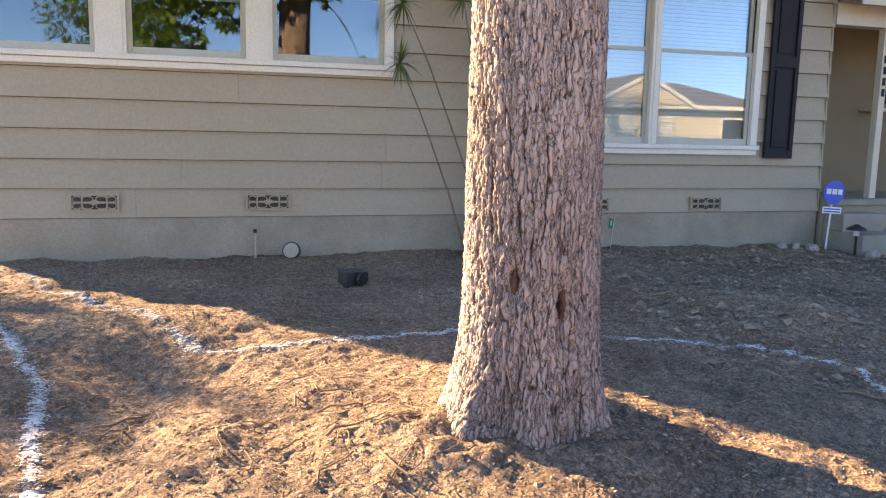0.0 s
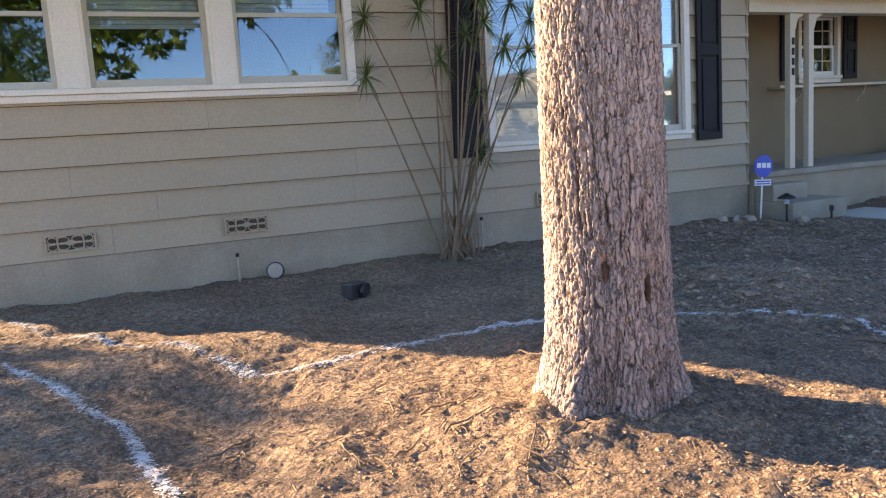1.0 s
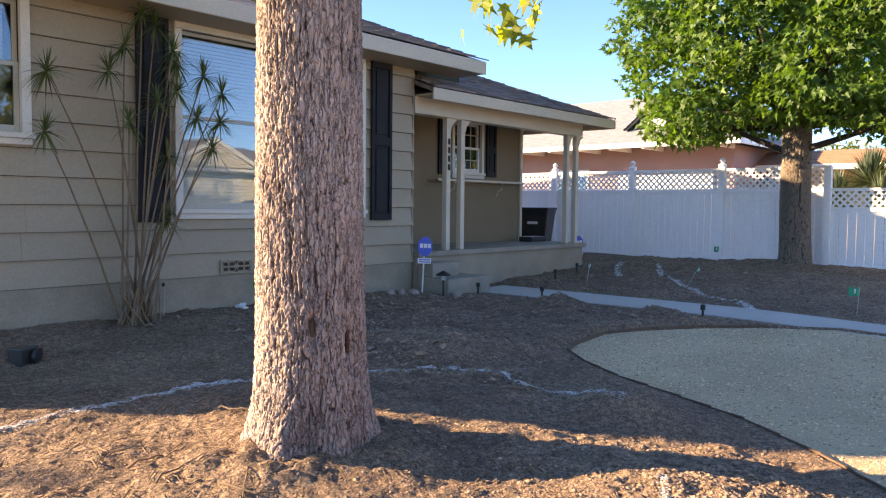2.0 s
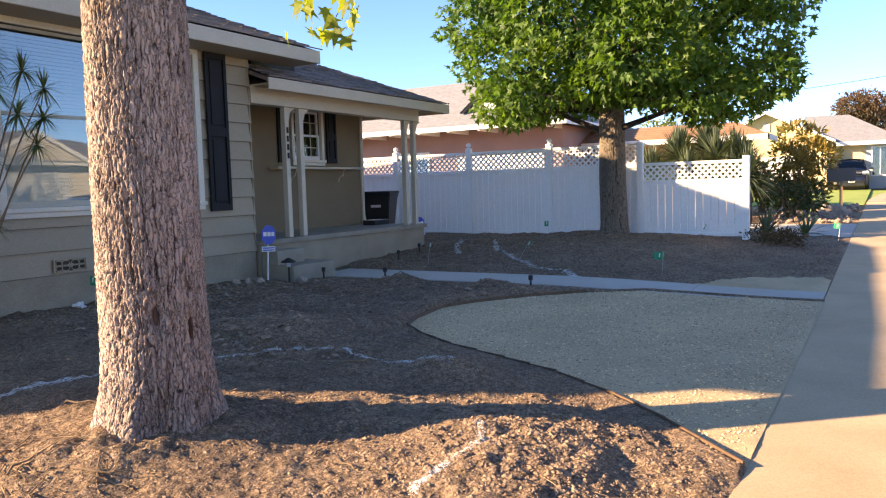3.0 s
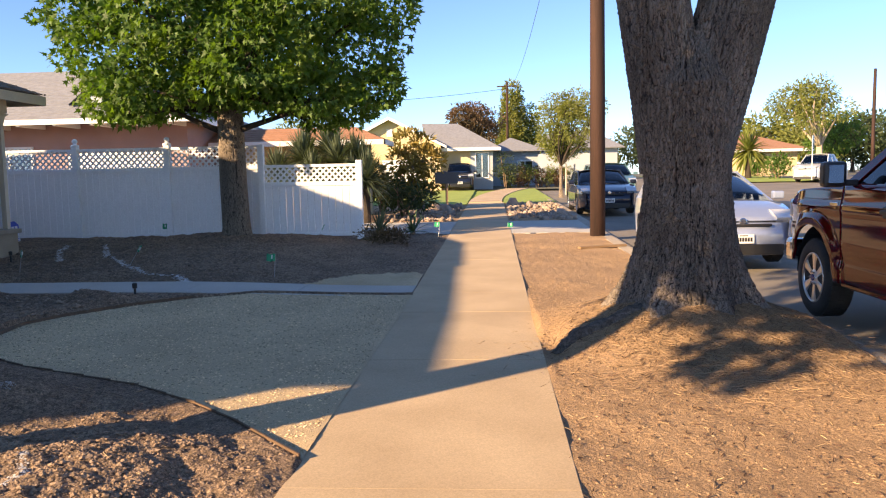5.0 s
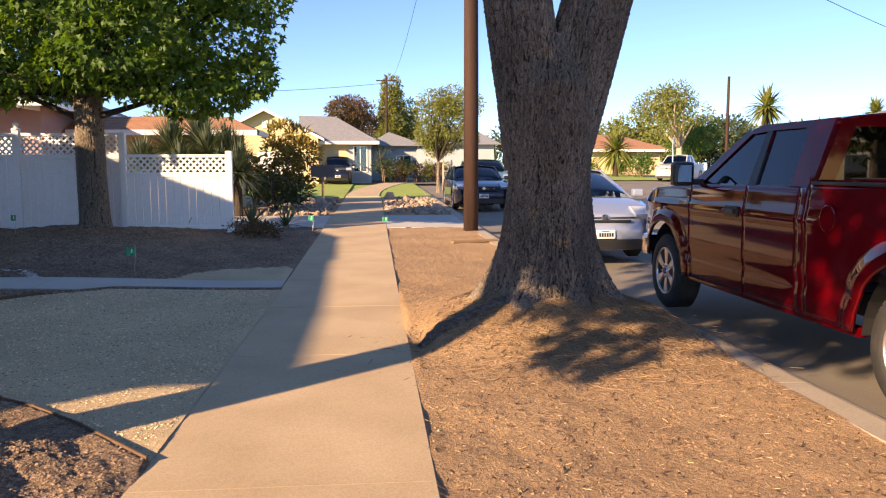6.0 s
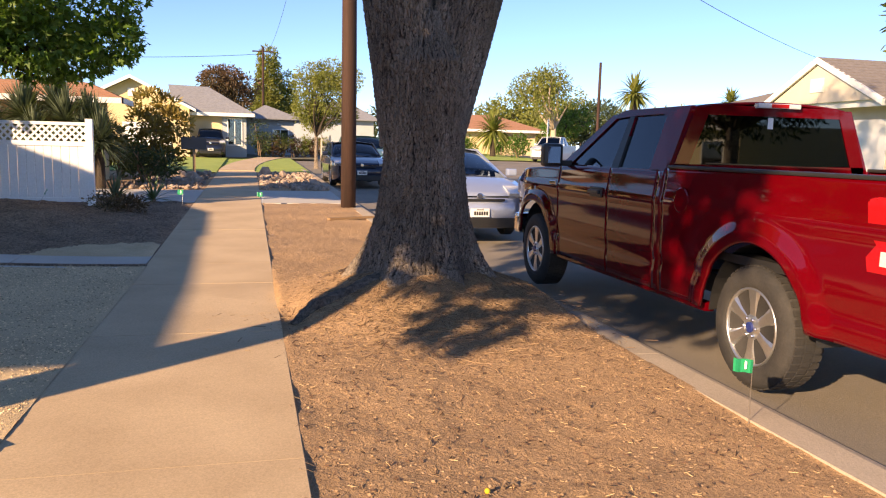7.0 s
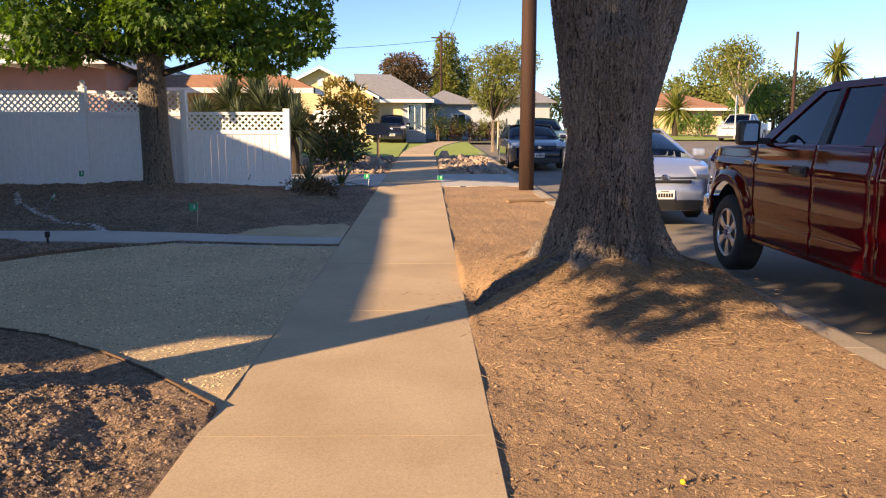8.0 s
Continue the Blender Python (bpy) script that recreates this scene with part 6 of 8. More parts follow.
    part("plate_bar", boxes(*[(-0.06, -0.0555, y, y + 0.028, 0.415, 0.475) for y in (-0.125, -0.085, -0.045, -0.005, 0.035, 0.075)], (-0.06, -0.0555, -0.06, 0.06, 0.495, 0.508)), BLACKP, pl)
    part("under_tray", boxes((0.2, L - 0.2, -W / 2 + 0.25, W / 2 - 0.25, 0.2, 0.3)), BLACKP, c)
    part("dashboard", boxes((nose + 0.25, nose + 0.7, -W / 2 + 0.2, W / 2 - 0.2, 0.75, cowl - 0.02), bevel=0.03), BLACKP, c)
    for y in (-0.36, 0.36):
        part("seat", boxes((x_r + 0.25, x_r + 0.4, y - 0.22, y + 0.22, 0.5, 1.1), (x_r + 0.26, x_r + 0.37, y - 0.11, y + 0.11, 1.12, 1.3), bevel=0.03), BLACKP, c)
    part("cabin_floor", boxes((nose + 0.2, L - 0.5, -W / 2 + 0.2, W / 2 - 0.2, 0.3, 0.4)), BLACKP, c)
    return c


road_car("hatchback_car", "pale silver-blue hatchback car parked behind the big tree", (10.35, -4.6, 0.05), 0, 4.45, 1.745, 1.49, SILVERBLUE, 0.95, 0.86, 1.35, 1.0, 0.75, 0.31)
road_car("dark_car", "dark navy sedan parked beyond the utility pole", (22.6, -4.45, 0.24), 0, 4.8, 1.83, 1.43, NAVY, 1.25, 0.84, 0.95, 0.95, 0.95, 0.32)
road_car("parked_van", "pale teal van parked behind the dark sedan", (30.2, -5.85, 0.36), 0, 4.9, 1.85, 1.62, material("teal_paint", (0.10, 0.2, 0.21), 0.3, (0.09, 0.18, 0.19), 2, 50, 0.2, 0, coat=0.9), 1.0, 0.95, 0.9, 1.1, 0.4, 0.33)
road_car("driveway_suv", "dark blue wagon parked in a far driveway", (44.0, 1.1, 0.7), 3, 4.2, 1.7, 1.65, NAVY, 1.1, 0.95, 0.7, 1.05, 0.4, 0.35)
road_car("white_pickup", "white pickup truck parked across the far street", (50.3, -21.2, 0.72), -42, 5.4, 1.95, 1.85, WHITECAR, 1.3, 1.05, 0.6, 1.2, 0.6, 0.38, pickup=True)

# ---------------------------------------------------------------- neighbouring houses
def far_window(parent, x, y0, y1, z0, z1, axis="x"):
    """A framed window on a wall that faces -x."""
    w = part("window", boxes((x - 0.05, x - 0.001, y0 - 0.07, y1 + 0.07, z1, z1 + 0.07), (x - 0.05, x - 0.001, y0 - 0.07, y1 + 0.07, z0 - 0.07, z0), (x - 0.049, x - 0.001, y0 - 0.07, y0, z0, z1), (x - 0.049, x - 0.001, y1, y1 + 0.07, z0, z1),
                             (x - 0.045, x - 0.001, (y0 + y1) / 2 - 0.025, (y0 + y1) / 2 + 0.025, z0, z1)), WHITE, parent)
    part("pane", boxes((x - 0.02, x - 0.006, y0, y1, z0, z1)), PANE, w)
    part("dark_room", boxes((x - 0.005, x - 0.002, y0, y1, z0, z1)), DARKROOM, w)
    return w


def roof_courses(parent, quad, mat, thick=0.05, step=0.16):
    """A roof face of stepped courses; quad runs eave-left, eave-right, top-right, top-left."""
    a, b, c, d = (Vector(q) for q in quad)
    n = max(3, int(((d - a).length) / step))
    bm = bmesh.new()
    up = (b - a).cross(d - a).normalized()
    if up.z < 0:
        up = -up
    k = up * 0.014
    lines = [(a - up * thick, b - up * thick)]
    for i in range(n):
        p, q = i / n, (i + 1) / n
        lines += [(a.lerp(d, p) + k, b.lerp(c, p) + k), (a.lerp(d, q) + k * 0.1, b.lerp(c, q) + k * 0.1)]
    lines.append((d - up * thick, c - up * thick))
    vs = [(bm.verts.new(l), bm.verts.new(r)) for l, r in lines]
    for (l0, r0), (l1, r1) in zip(vs, vs[1:] + vs[:1]):
        bm.faces.new((l0, r0, r1, l1))
    bmesh.ops.recalc_face_normals(bm, faces=bm.faces)
    return part("roof", bm, mat, parent)


# pink house behind the fence
ph = thing("pink_house", "pink stucco house with pale grey shingle roof behind the fence", "house")
Z0 = 0.35
part("wall", boxes((21.35, 27.4, 8.3, 24.0, 0.1, 3.3)), PINK, ph)
EZ2 = 3.38
roof_courses(ph, [(20.0, 24.5, EZ2), (20.0, 7.7, EZ2), (24.0, 12.0, 5.3), (24.0, 22.0, 5.3)], GREYROOF)
roof_courses(ph, [(20.0, 7.7, EZ2), (28.0, 7.7, EZ2), (24.02, 12.0, 5.3), (23.98, 12.0, 5.3)], GREYROOF)
roof_courses(ph, [(28.0, 7.7, EZ2), (28.0, 24.5, EZ2), (24.0, 22.0, 5.3), (24.0, 12.0, 5.3)], GREYROOF)
part("fascia", boxes((19.94, 19.985, 7.66, 24.5, EZ2 - 0.16, EZ2 - 0.01), (19.94, 28.0, 7.64, 7.685, EZ2 - 0.16, EZ2 - 0.01)), WHITE, ph)
for k in range(14):
    y = 8.3 + k * 1.1
    part("rafter_tail", boxes((20.0, 21.34, y, y + 0.09, EZ2 - 0.2, EZ2 - 0.07)), WHITE, ph)
part("soffit", boxes((20.0, 21.34, 7.7, 24.4, EZ2 - 0.065, EZ2 - 0.05)), PINK, ph)
bm = bmesh.new()
prism(bm, [(9.2, 3.9), (11.3, 3.9), (10.25, 4.75)], 20.9, 22.8, "x")
part("gablet", bm, BLUEGREY, ph, "small grey gable on the roof")
roof_courses(ph, [(20.75, 8.9, 3.85), (23.2, 8.9, 4.3), (23.2, 10.25, 4.95), (20.75, 10.25, 4.95)], GREYROOF)
roof_courses(ph, [(20.75, 11.6, 3.85), (23.2, 11.6, 4.3), (23.2, 10.25, 4.95), (20.75, 10.25, 4.95)], GREYROOF)
part("garage_door", boxes((21.27, 21.348, 8.9, 12.0, 0.3, 2.45), bevel=0.01), WHITE, ph)
far_window(ph, 21.35, 13.2, 14.6, 1.5, 2.6)

# low front wing with a red roof beside it
th = thing("tan_house", "low tan house wing with a red shingle roof", "house")
part("wall", boxes((23.3, 24.4, 3.2, 7.6, 0.2, 2.72)), CREAM, th)
roof_courses(th, [(22.8, 8.2, 2.74), (22.8, 2.55, 2.74), (23.8, 3.6, 3.2), (23.8, 8.2, 3.2)], REDROOF)
roof_courses(th, [(22.8, 2.55, 2.74), (24.8, 2.55, 2.74), (23.82, 3.6, 3.2), (23.78, 3.6, 3.2)], REDROOF)
roof_courses(th, [(24.8, 8.2, 2.74), (24.8, 2.55, 2.74), (23.8, 3.6, 3.2), (23.8, 8.2, 3.2)], REDROOF)
part("fascia", boxes((22.75, 22.795, 2.5, 8.2, 2.58, 2.74), (22.75, 24.8, 2.5, 2.545, 2.58, 2.74)), WHITE, th)
far_window(th, 23.3, 4.0, 5.0, 1.3, 2.3)

# cream gabled house with a blue-grey wing
ch = thing("cream_house", "cream gabled house with a blue-grey wing and grey roof", "house")
bm = bmesh.new()
prism(bm, [(2.35, 0.4), (8.6, 0.4), (8.6, 3.5), (5.48, 5.05), (2.35, 3.5)], 46.0, 58.0, "x")
part("wall", bm, CREAM, ch)
roof_courses(ch, [(45.5, 2.0, 3.42), (58.4, 2.0, 3.42), (58.4, 5.48, 5.18), (45.5, 5.48, 5.18)], GREYROOF, 0.08, 0.2)
roof_courses(ch, [(45.5, 8.95, 3.42), (58.4, 8.95, 3.42), (58.4, 5.48, 5.18), (45.5, 5.48, 5.18)], GREYROOF, 0.08, 0.2)
bm = bmesh.new()
prism(bm, [(1.95, 3.26), (5.48, 5.04), (9.0, 3.26), (9.0, 3.42), (5.48, 5.22), (1.95, 3.42)], 45.44, 45.5, "x")
part("barge_board", bm, WHITE, ch)
part("gable_vent", boxes((45.94, 45.998, 5.3, 5.66, 4.05, 4.5)), WHITE, ch)
part("garage_door", boxes((45.93, 45.998, 3.4, 6.0, 0.5, 2.6), bevel=0.01), WHITE, ch)
part("wing_wall", boxes((47.0, 60.0, 0.56, 2.34, 0.4, 3.35)), CREAM, ch)
part("wing_wall", boxes((46.9, 60.0, -0.85, 0.55, 0.4, 3.35)), BLUEGREY, ch)
roof_courses(ch, [(46.4, 3.2, 3.3), (46.4, -1.3, 3.3), (50.5, 1.5, 5.05), (50.5, 3.9, 5.1)], GREYROOF, 0.06, 0.2)
roof_courses(ch, [(46.4, -1.3, 3.3), (61.0, -1.3, 3.3), (59.0, 1.5, 5.05), (50.5, 1.5, 5.05)], GREYROOF, 0.06, 0.2)
roof_courses(ch, [(50.5, 3.9, 5.1), (59.0, 3.9, 5.1), (59.0, 1.5, 5.05), (50.5, 1.5, 5.05)], GREYROOF, 0.06, 0.2)
part("fascia", boxes((46.34, 46.39, -1.35, 3.2, 3.1, 3.3), (46.34, 61.0, -1.36, -1.31, 3.1, 3.3)), WHITE, ch)
far_window(ch, 46.9, -0.55, 0.2, 1.45, 2.95)
part("wing_wall", boxes((53.0, 64.0, -4.0, -0.46, 0.4, 3.2)), BLUEGREY, ch)
roof_courses(ch, [(52.3, -0.5, 3.25), (52.3, -4.6, 3.25), (56, -2.2, 4.3), (56, -2.1, 4.3)], GREYROOF, 0.06, 0.2)
roof_courses(ch, [(52.3, -4.6, 3.25), (65.0, -4.6, 3.25), (62, -2.2, 4.3), (56, -2.2, 4.3)], GREYROOF, 0.06, 0.2)
far_window(ch, 53.0, -3.6, -2.6, 1.4, 2.5)

# house across the corner, orange roof
oh = thing("orange_roof_house", "pale house with an orange-brown shingle roof across the corner", "house")
part("wall", boxes((72.0, 84.0, -29.0, -20.5, 0.5, 3.5)), CREAM, oh)
roof_courses(oh, [(71.2, -19.8, 3.5), (71.2, -29.8, 3.5), (76.5, -26.0, 5.1), (76.5, -19.8, 5.1)], REDROOF, 0.08, 0.3)
roof_courses(oh, [(71.2, -29.8, 3.5), (84.8, -29.8, 3.5), (79.5, -26.0, 5.1), (76.5, -26.0, 5.1)], REDROOF, 0.08, 0.3)
part("fascia", boxes((71.1, 71.18, -29.9, -19.8, 3.25, 3.5)), WHITE, oh)
gh = thing("white_garage_house", "far white house with a low grey roof behind the poles", "house")
part("wall", boxes((75.0, 85.0, -13.0, -5.0, 0.5, 4.1)), BLUEGREY, gh)
roof_courses(gh, [(74.2, -4.4, 4.1), (74.2, -13.6, 4.1), (79, -11.0, 6.0), (79, -7.0, 6.0)], GREYROOF, 0.08, 0.3)


GREYBROWN = material("roof_grey_brown", (0.24, 0.215, 0.20), 0.95, (0.17, 0.15, 0.14), 8, 70, 0.7, 0.4)


def facing_house(name, label, x0, x1, yw, base, wall, gx, roofm):
    """A house across the street: its front faces +y, with a white-trimmed gable."""
    h = thing(name, label, "house")
    part("wall", boxes((x0, x1, yw - 9, yw, base - 0.2, base + 2.75)), wall, h)
    ez = base + 2.75
    roof_courses(h, [(x0 - 0.6, yw + 0.7, ez), (x1 + 0.6, yw + 0.7, ez), (x1 - 2.5, yw - 4.5, ez + 1.5), (x0 + 2.5, yw - 4.5, ez + 1.5)], roofm, 0.08, 0.25)
    roof_courses(h, [(x0 - 0.6, yw - 9.7, ez), (x0 - 0.6, yw + 0.7, ez), (x0 + 2.5, yw - 4.5, ez + 1.5), (x0 + 2.5, yw - 4.52, ez + 1.5)], roofm, 0.08, 0.25)
    part("fascia", boxes((x0 - 0.65, x1 + 0.65, yw + 0.7, yw + 0.75, ez - 0.2, ez)), WHITE, h)
    bm = bmesh.new()
    prism(bm, [(gx - 2.4, ez), (gx + 2.4, ez), (gx, ez + 1.25)], yw - 3.5, yw + 0.9, "y")
    part("gable", bm, TRIM, h)
    bm = bmesh.new()
    prism(bm, [(gx - 2.9, ez - 0.2), (gx, ez + 1.28), (gx + 2.9, ez - 0.2), (gx + 2.9, ez), (gx, ez + 1.5), (gx - 2.9, ez)], yw + 0.9, yw + 1.0, "y")
    part("barge_board", bm, WHITE, h)
    roof_courses(h, [(gx - 2.9, yw + 1.0, ez - 0.02), (gx - 2.9, yw - 4.0, ez - 0.02), (gx, yw - 4.0, ez + 1.5), (gx, yw + 1.0, ez + 1.5)], roofm, 0.06, 0.25)
    roof_courses(h, [(gx + 2.9, yw + 1.0, ez - 0.02), (gx + 2.9, yw - 4.0, ez - 0.02), (gx, yw - 4.0, ez + 1.5), (gx, yw + 1.0, ez + 1.5)], roofm, 0.06, 0.25)
    part("gable_vent", boxes((gx - 0.3, gx + 0.3, yw + 0.9, yw + 0.93, ez + 0.35, ez + 0.8)), WHITE, h)
    part("garage_door", boxes((gx - 2.2, gx + 2.2, yw + 0.002, yw + 0.05, base, base + 2.2), bevel=0.01), WHITE, h)
    for wx in (x0 + 1.2, x1 - 2.6):
        w = part("window", boxes((wx - 0.1, wx + 1.6, yw + 0.002, yw + 0.05, base + 0.9, base + 2.2)), WHITE, h)
        part("pane", boxes((wx, wx + 1.5, yw + 0.052, yw + 0.06, base + 1.0, base + 2.1)), CARGLASS, w)
    part("vent_pipe", boxes((x0 + 3.5, x0 + 3.7, yw - 4, yw - 3.8, ez + 1.2, ez + 2.0)), METAL, h)
    return h


facing_house("opposite_house", "tan house across the street with white gable trim", 15.5, 28.5, -20.2, 0.55, TRIM, 20.7, GREYBROWN)
facing_house("opposite_house", "white house across the street with gable trim", -9.0, 4.0, -20.5, 0.0, WHITE, 1.0, GREYROOF)
facing_house("opposite_house", "tan house further down the street", -32.0, -18.0, -20.5, 0.0, CREAM, -25.0, GREYROOF)

# ---------------------------------------------------------------- poles, wires, street sign
def pole(x, y, z, h, r, label, arm=True, wire_to=None):
    p = thing("utility_pole", label, "pole", (x, y, z))
    bm = bmesh.new()
    tube(bm, [(0, 0, -0.3), (0.005, 0, h * 0.3), (0, 0.01, h * 0.65), (0, 0, h)], [r, r * 0.97, r * 0.88, r * 0.75], 20)
    part("shaft", bm, POLEWOOD, p, smooth=True)
    if arm:
        part("crossarm", boxes((-0.06, 0.06, -1.2, 1.2, h - 0.6, h - 0.46), bevel=0.01), POLEWOOD, p)
    return p


pole(15.34, -3.12, 0.17, 10.5, 0.165, "brown weathered wooden utility pole at the kerb")
pole(91.0, -2.6, 1.2, 11.4, 0.16, "distant wooden utility pole with crossarm")
pole(85.0, -41.9, 1.2, 11.0, 0.2, "distant plain wooden pole", False)


def wire(pts, r, label="thin black overhead wire"):
    w = thing("overhead_wire", label, "wire")
    bm = bmesh.new()
    a, b = Vector(pts[0]), Vector(pts[1])
    sag = pts[2]
    tube(bm, [a.lerp(b, k / 16) - Vector((0, 0, sag * 4 * (k / 16) * (1 - k / 16))) for k in range(17)], r, 5)
    part("strand", bm, BLACKP, w)


wire(((15.34, -3.1, 10.2), (91, -2.6, 12.2), 2.2), 0.012)
wire(((15.34, -3.1, 9.0), (60, -60, 9.5), 1.5), 0.014)
wire(((91, -2.6, 11.8), (60, 40, 8.5), 1.2), 0.025)
wire(((24, 40, 9.5), (95, 12.0, 11.0), 1.5), 0.022)

sg = thing("speed_sign", "white speed limit sign with black figures", "sign", (49.5, -21.3, 0.85), 60)
part("sign_post", boxes((-0.03, 0.03, -0.03, 0.03, 0, 2.6)), METAL, sg)
part("plate", boxes((-0.05, -0.031, -0.36, 0.36, 1.9, 2.85), bevel=0.004), WHITE, sg)
fc = bpy.data.curves.new("figures", "FONT")
fc.body, fc.size, fc.extrude, fc.align_x = "25", 0.58, 0.004, "CENTER"
fo = new("figures", fc)
fo.matrix_basis = Matrix.Translation((-0.056, 0, 1.98)) @ Euler((radians(90), 0, radians(-90))).to_matrix().to_4x4()
me = bpy.data.meshes.new_from_object(fo)
bpy.data.objects.remove(fo)
me.materials.clear()
me.materials.append(BLACKP)
fo = new("figures", me)
fo.parent = sg
fo.matrix_basis = Matrix.Translation((-0.056, 0, 1.98)) @ Euler((radians(90), 0, radians(-90))).to_matrix().to_4x4()
part("word_bar", boxes((-0.055, -0.051, -0.22, 0.22, 2.68, 2.74), (-0.055, -0.051, -0.2, 0.2, 2.56, 2.62)), BLACKP, sg)

# ---------------------------------------------------------------- plants further along
def blades(name, n, length, width, seed, mat, parent, at=(0, 0, 0), low=0.1, high=1.4, droop=0.35):
    """A rosette of tapering, keeled blades, one mesh."""
    r = random.Random(seed)
    V, F = [], []
    for i in range(n):
        a = r.uniform(0, 2 * math.pi)
        e = r.uniform(low, high)
        L, W = length * r.uniform(0.7, 1.1), width * r.uniform(0.8, 1.2)
        c, s = math.cos(a), math.sin(a)
        k0 = len(V)
        for j in range(5):
            t = j / 4
            d = L * t
            x, z = d * math.cos(e), d * math.sin(e) - droop * L * t * t * math.cos(e)
            w = W * (1 - t ** 1.6) * (0.7 + 0.6 * t if t < 0.4 else 1)
            for u, dz in ((-1, 0.25 * w), (0, 0), (1, 0.25 * w)):
                V.append((at[0] + c * x - s * u * w, at[1] + s * x + c * u * w, at[2] + z + dz))
        for j in range(4):
            for u in range(2):
                p = k0 + j * 3 + u
                F.append((p, p + 1, p + 4, p + 3))
    return from_data(name, V, F, mat, parent)


def agave(name, label, x, y, z, n, L, W, seed, mat=GREYLEAF, high=1.4):
    t = thing(name, label, "plant", (x, y, z))
    blades("rosette", n, L, W, seed, mat, t, (0, 0, 0.05), high=high)
    bm = bmesh.new()
    lathe(bm, [(0.05, -0.05), (0.07, 0.03), (0.04, 0.09)], 10)
    part("crown_base", bm, TWIG, t)
    return t


agave("agave", "small grey-green agave at the dirt edge", 16.12, 1.74, 0.2, 40, 0.78, 0.04, 3)
agave("agave", "small bright green agave beside the sidewalk", 16.15, 0.98, 0.2, 36, 0.66, 0.04, 4, material("agave_green", (0.10, 0.17, 0.06), 0.6, (0.17, 0.22, 0.09), 4, 40, 0.5, 0.1))
for i, (x, y, z, L) in enumerate(((20.2, 3.5, 1.7, 1.35), (20.7, 4.6, 1.8, 1.4), (20.1, 2.7, 1.2, 1.2), (21.0, 3.9, 2.1, 1.3), (20.6, 2.9, 1.6, 1.2), (20.4, 5.3, 1.4, 1.2), (20.0, 4.2, 1.35, 1.0), (21.2, 3.2, 1.9, 1.0), (21.2, 4.7, 1.95, 1.1), (20.0, 3.1, 1.25, 1.0))):
    t = thing("yucca", "large spiky grey-green yucca behind the fence", "plant", (x, y, 0.25), group="yuccas behind the fence")
    bm = bmesh.new()
    tube(bm, [(0, 0, -0.1), (0.03, 0, z * 0.5), (0, 0, z)], [0.12, 0.1, 0.09], 10)
    part("stem", bm, BARK3, t)
    blades("head", 300, L * 0.82, 0.036, 40 + i, GREYLEAF, t, (0, 0, z), -0.5, 1.5, 0.25)


def shrub(name, label, x, y, z, rx, h, n, size, mat, seed, shape=OVAL, stems=7, hang=-0.3):
    t = thing(name, label, "shrub", (0, 0, 0))
    cl = random_clumps(x, y, z + h * 0.52, rx, h * 0.5, 14, seed, 0.42)
    cl = [(a, b, max(c, z + e * 0.9), d, e) for a, b, c, d, e in cl]
    bm = bmesh.new()
    for i in range(stems):
        c = cl[i % len(cl)]
        limb(bm, (x + 0.1 * math.sin(i), y + 0.1 * math.cos(i), z - 0.05), c[:3], 0.03, 0.012, seed + i, 0.1, 6)
    part("branches", bm, TWIG, t)
    leaves("foliage", *crown(cl, n, size, seed, hang=hang), mat, t, shape, seed)
    return t


shrub("variegated_shrub", "tall yellow and green large-leaved shrub in a rock bed", 25.8, 1.85, 0.32, 1.1, 2.7, 190, 0.24, YELLOWLEAF, 61)
shrub("variegated_shrub", "tall yellow and green large-leaved shrub in a rock bed", 25.2, 3.0, 0.33, 0.7, 1.7, 170, 0.24, YELLOWLEAF, 62)
for i in range(7):
    shrub("hedge_shrub", "dry brown and green hedge shrub", 48.3 + 0.15 * i, -1.9 - i * 0.62, 0.7, 0.62, 1.45, 260, 0.13, RUSTLEAF if i % 2 else OLIVELEAF, 80 + i)
shrub("dark_shrub", "dark green climbing shrub at the far house", 46.7, -1.6, 0.65, 0.75, 2.4, 150, 0.15, DARKLEAF, 95)
shrub("weed_pile", "low heap of pulled dry weeds on the dirt", 13.4, 1.25, 0.17, 0.5, 0.24, 420, 0.08, RUSTLEAF, 97, stems=12)
shrub("dark_shrub", "low dark shrub behind the fence", 22.0, 1.8, 0.3, 0.8, 1.1, 150, 0.16, DARKLEAF, 96)
for i, (x, y) in enumerate(((62, -17.5), (66, -20), (60, -23), (69, -24.5))):
    shrub("round_shrub", "green garden shrub before the far house", x, y, 0.8, 1.0, 2.0, 60, 0.3, GREENLEAF, 100 + i)

leafy_tree("slim_street_tree", "slim olive-green young tree on the far lawn", 36.0, -4.15, 0.5, 1.6, 0.085, 0.06, random_clumps(36.1, -4.6, 3.75, 1.75, 1.7, 22, 31, 0.38), 300, 0.14, OLIVELEAF, BARK3, 31, hang=0.1)
ladder = thing("garden_ladder", "small pale wooden step ladder by the slim tree", "ladder", (37.2, -4.7, 0.52), 30)
for y in (-0.25, 0.25):
    part("rail", boxes((-0.03, 0.03, y - 0.03, y + 0.03, 0, 1.5)), TRIM, ladder)
for k in range(4):
    part("rung", boxes((-0.06, 0.06, -0.22, 0.22, 0.25 + k * 0.33, 0.31 + k * 0.33)), TRIM, ladder)
leafy_tree("rust_tree", "far round tree with rust-brown foliage", 84, 1.6, 1.1, 3.5, 0.3, 0.2, random_clumps(84, 1.6, 7.3, 3.3, 2.1, 14, 41, 0.4), 60, 0.34, RUSTLEAF, BARK3, 41)
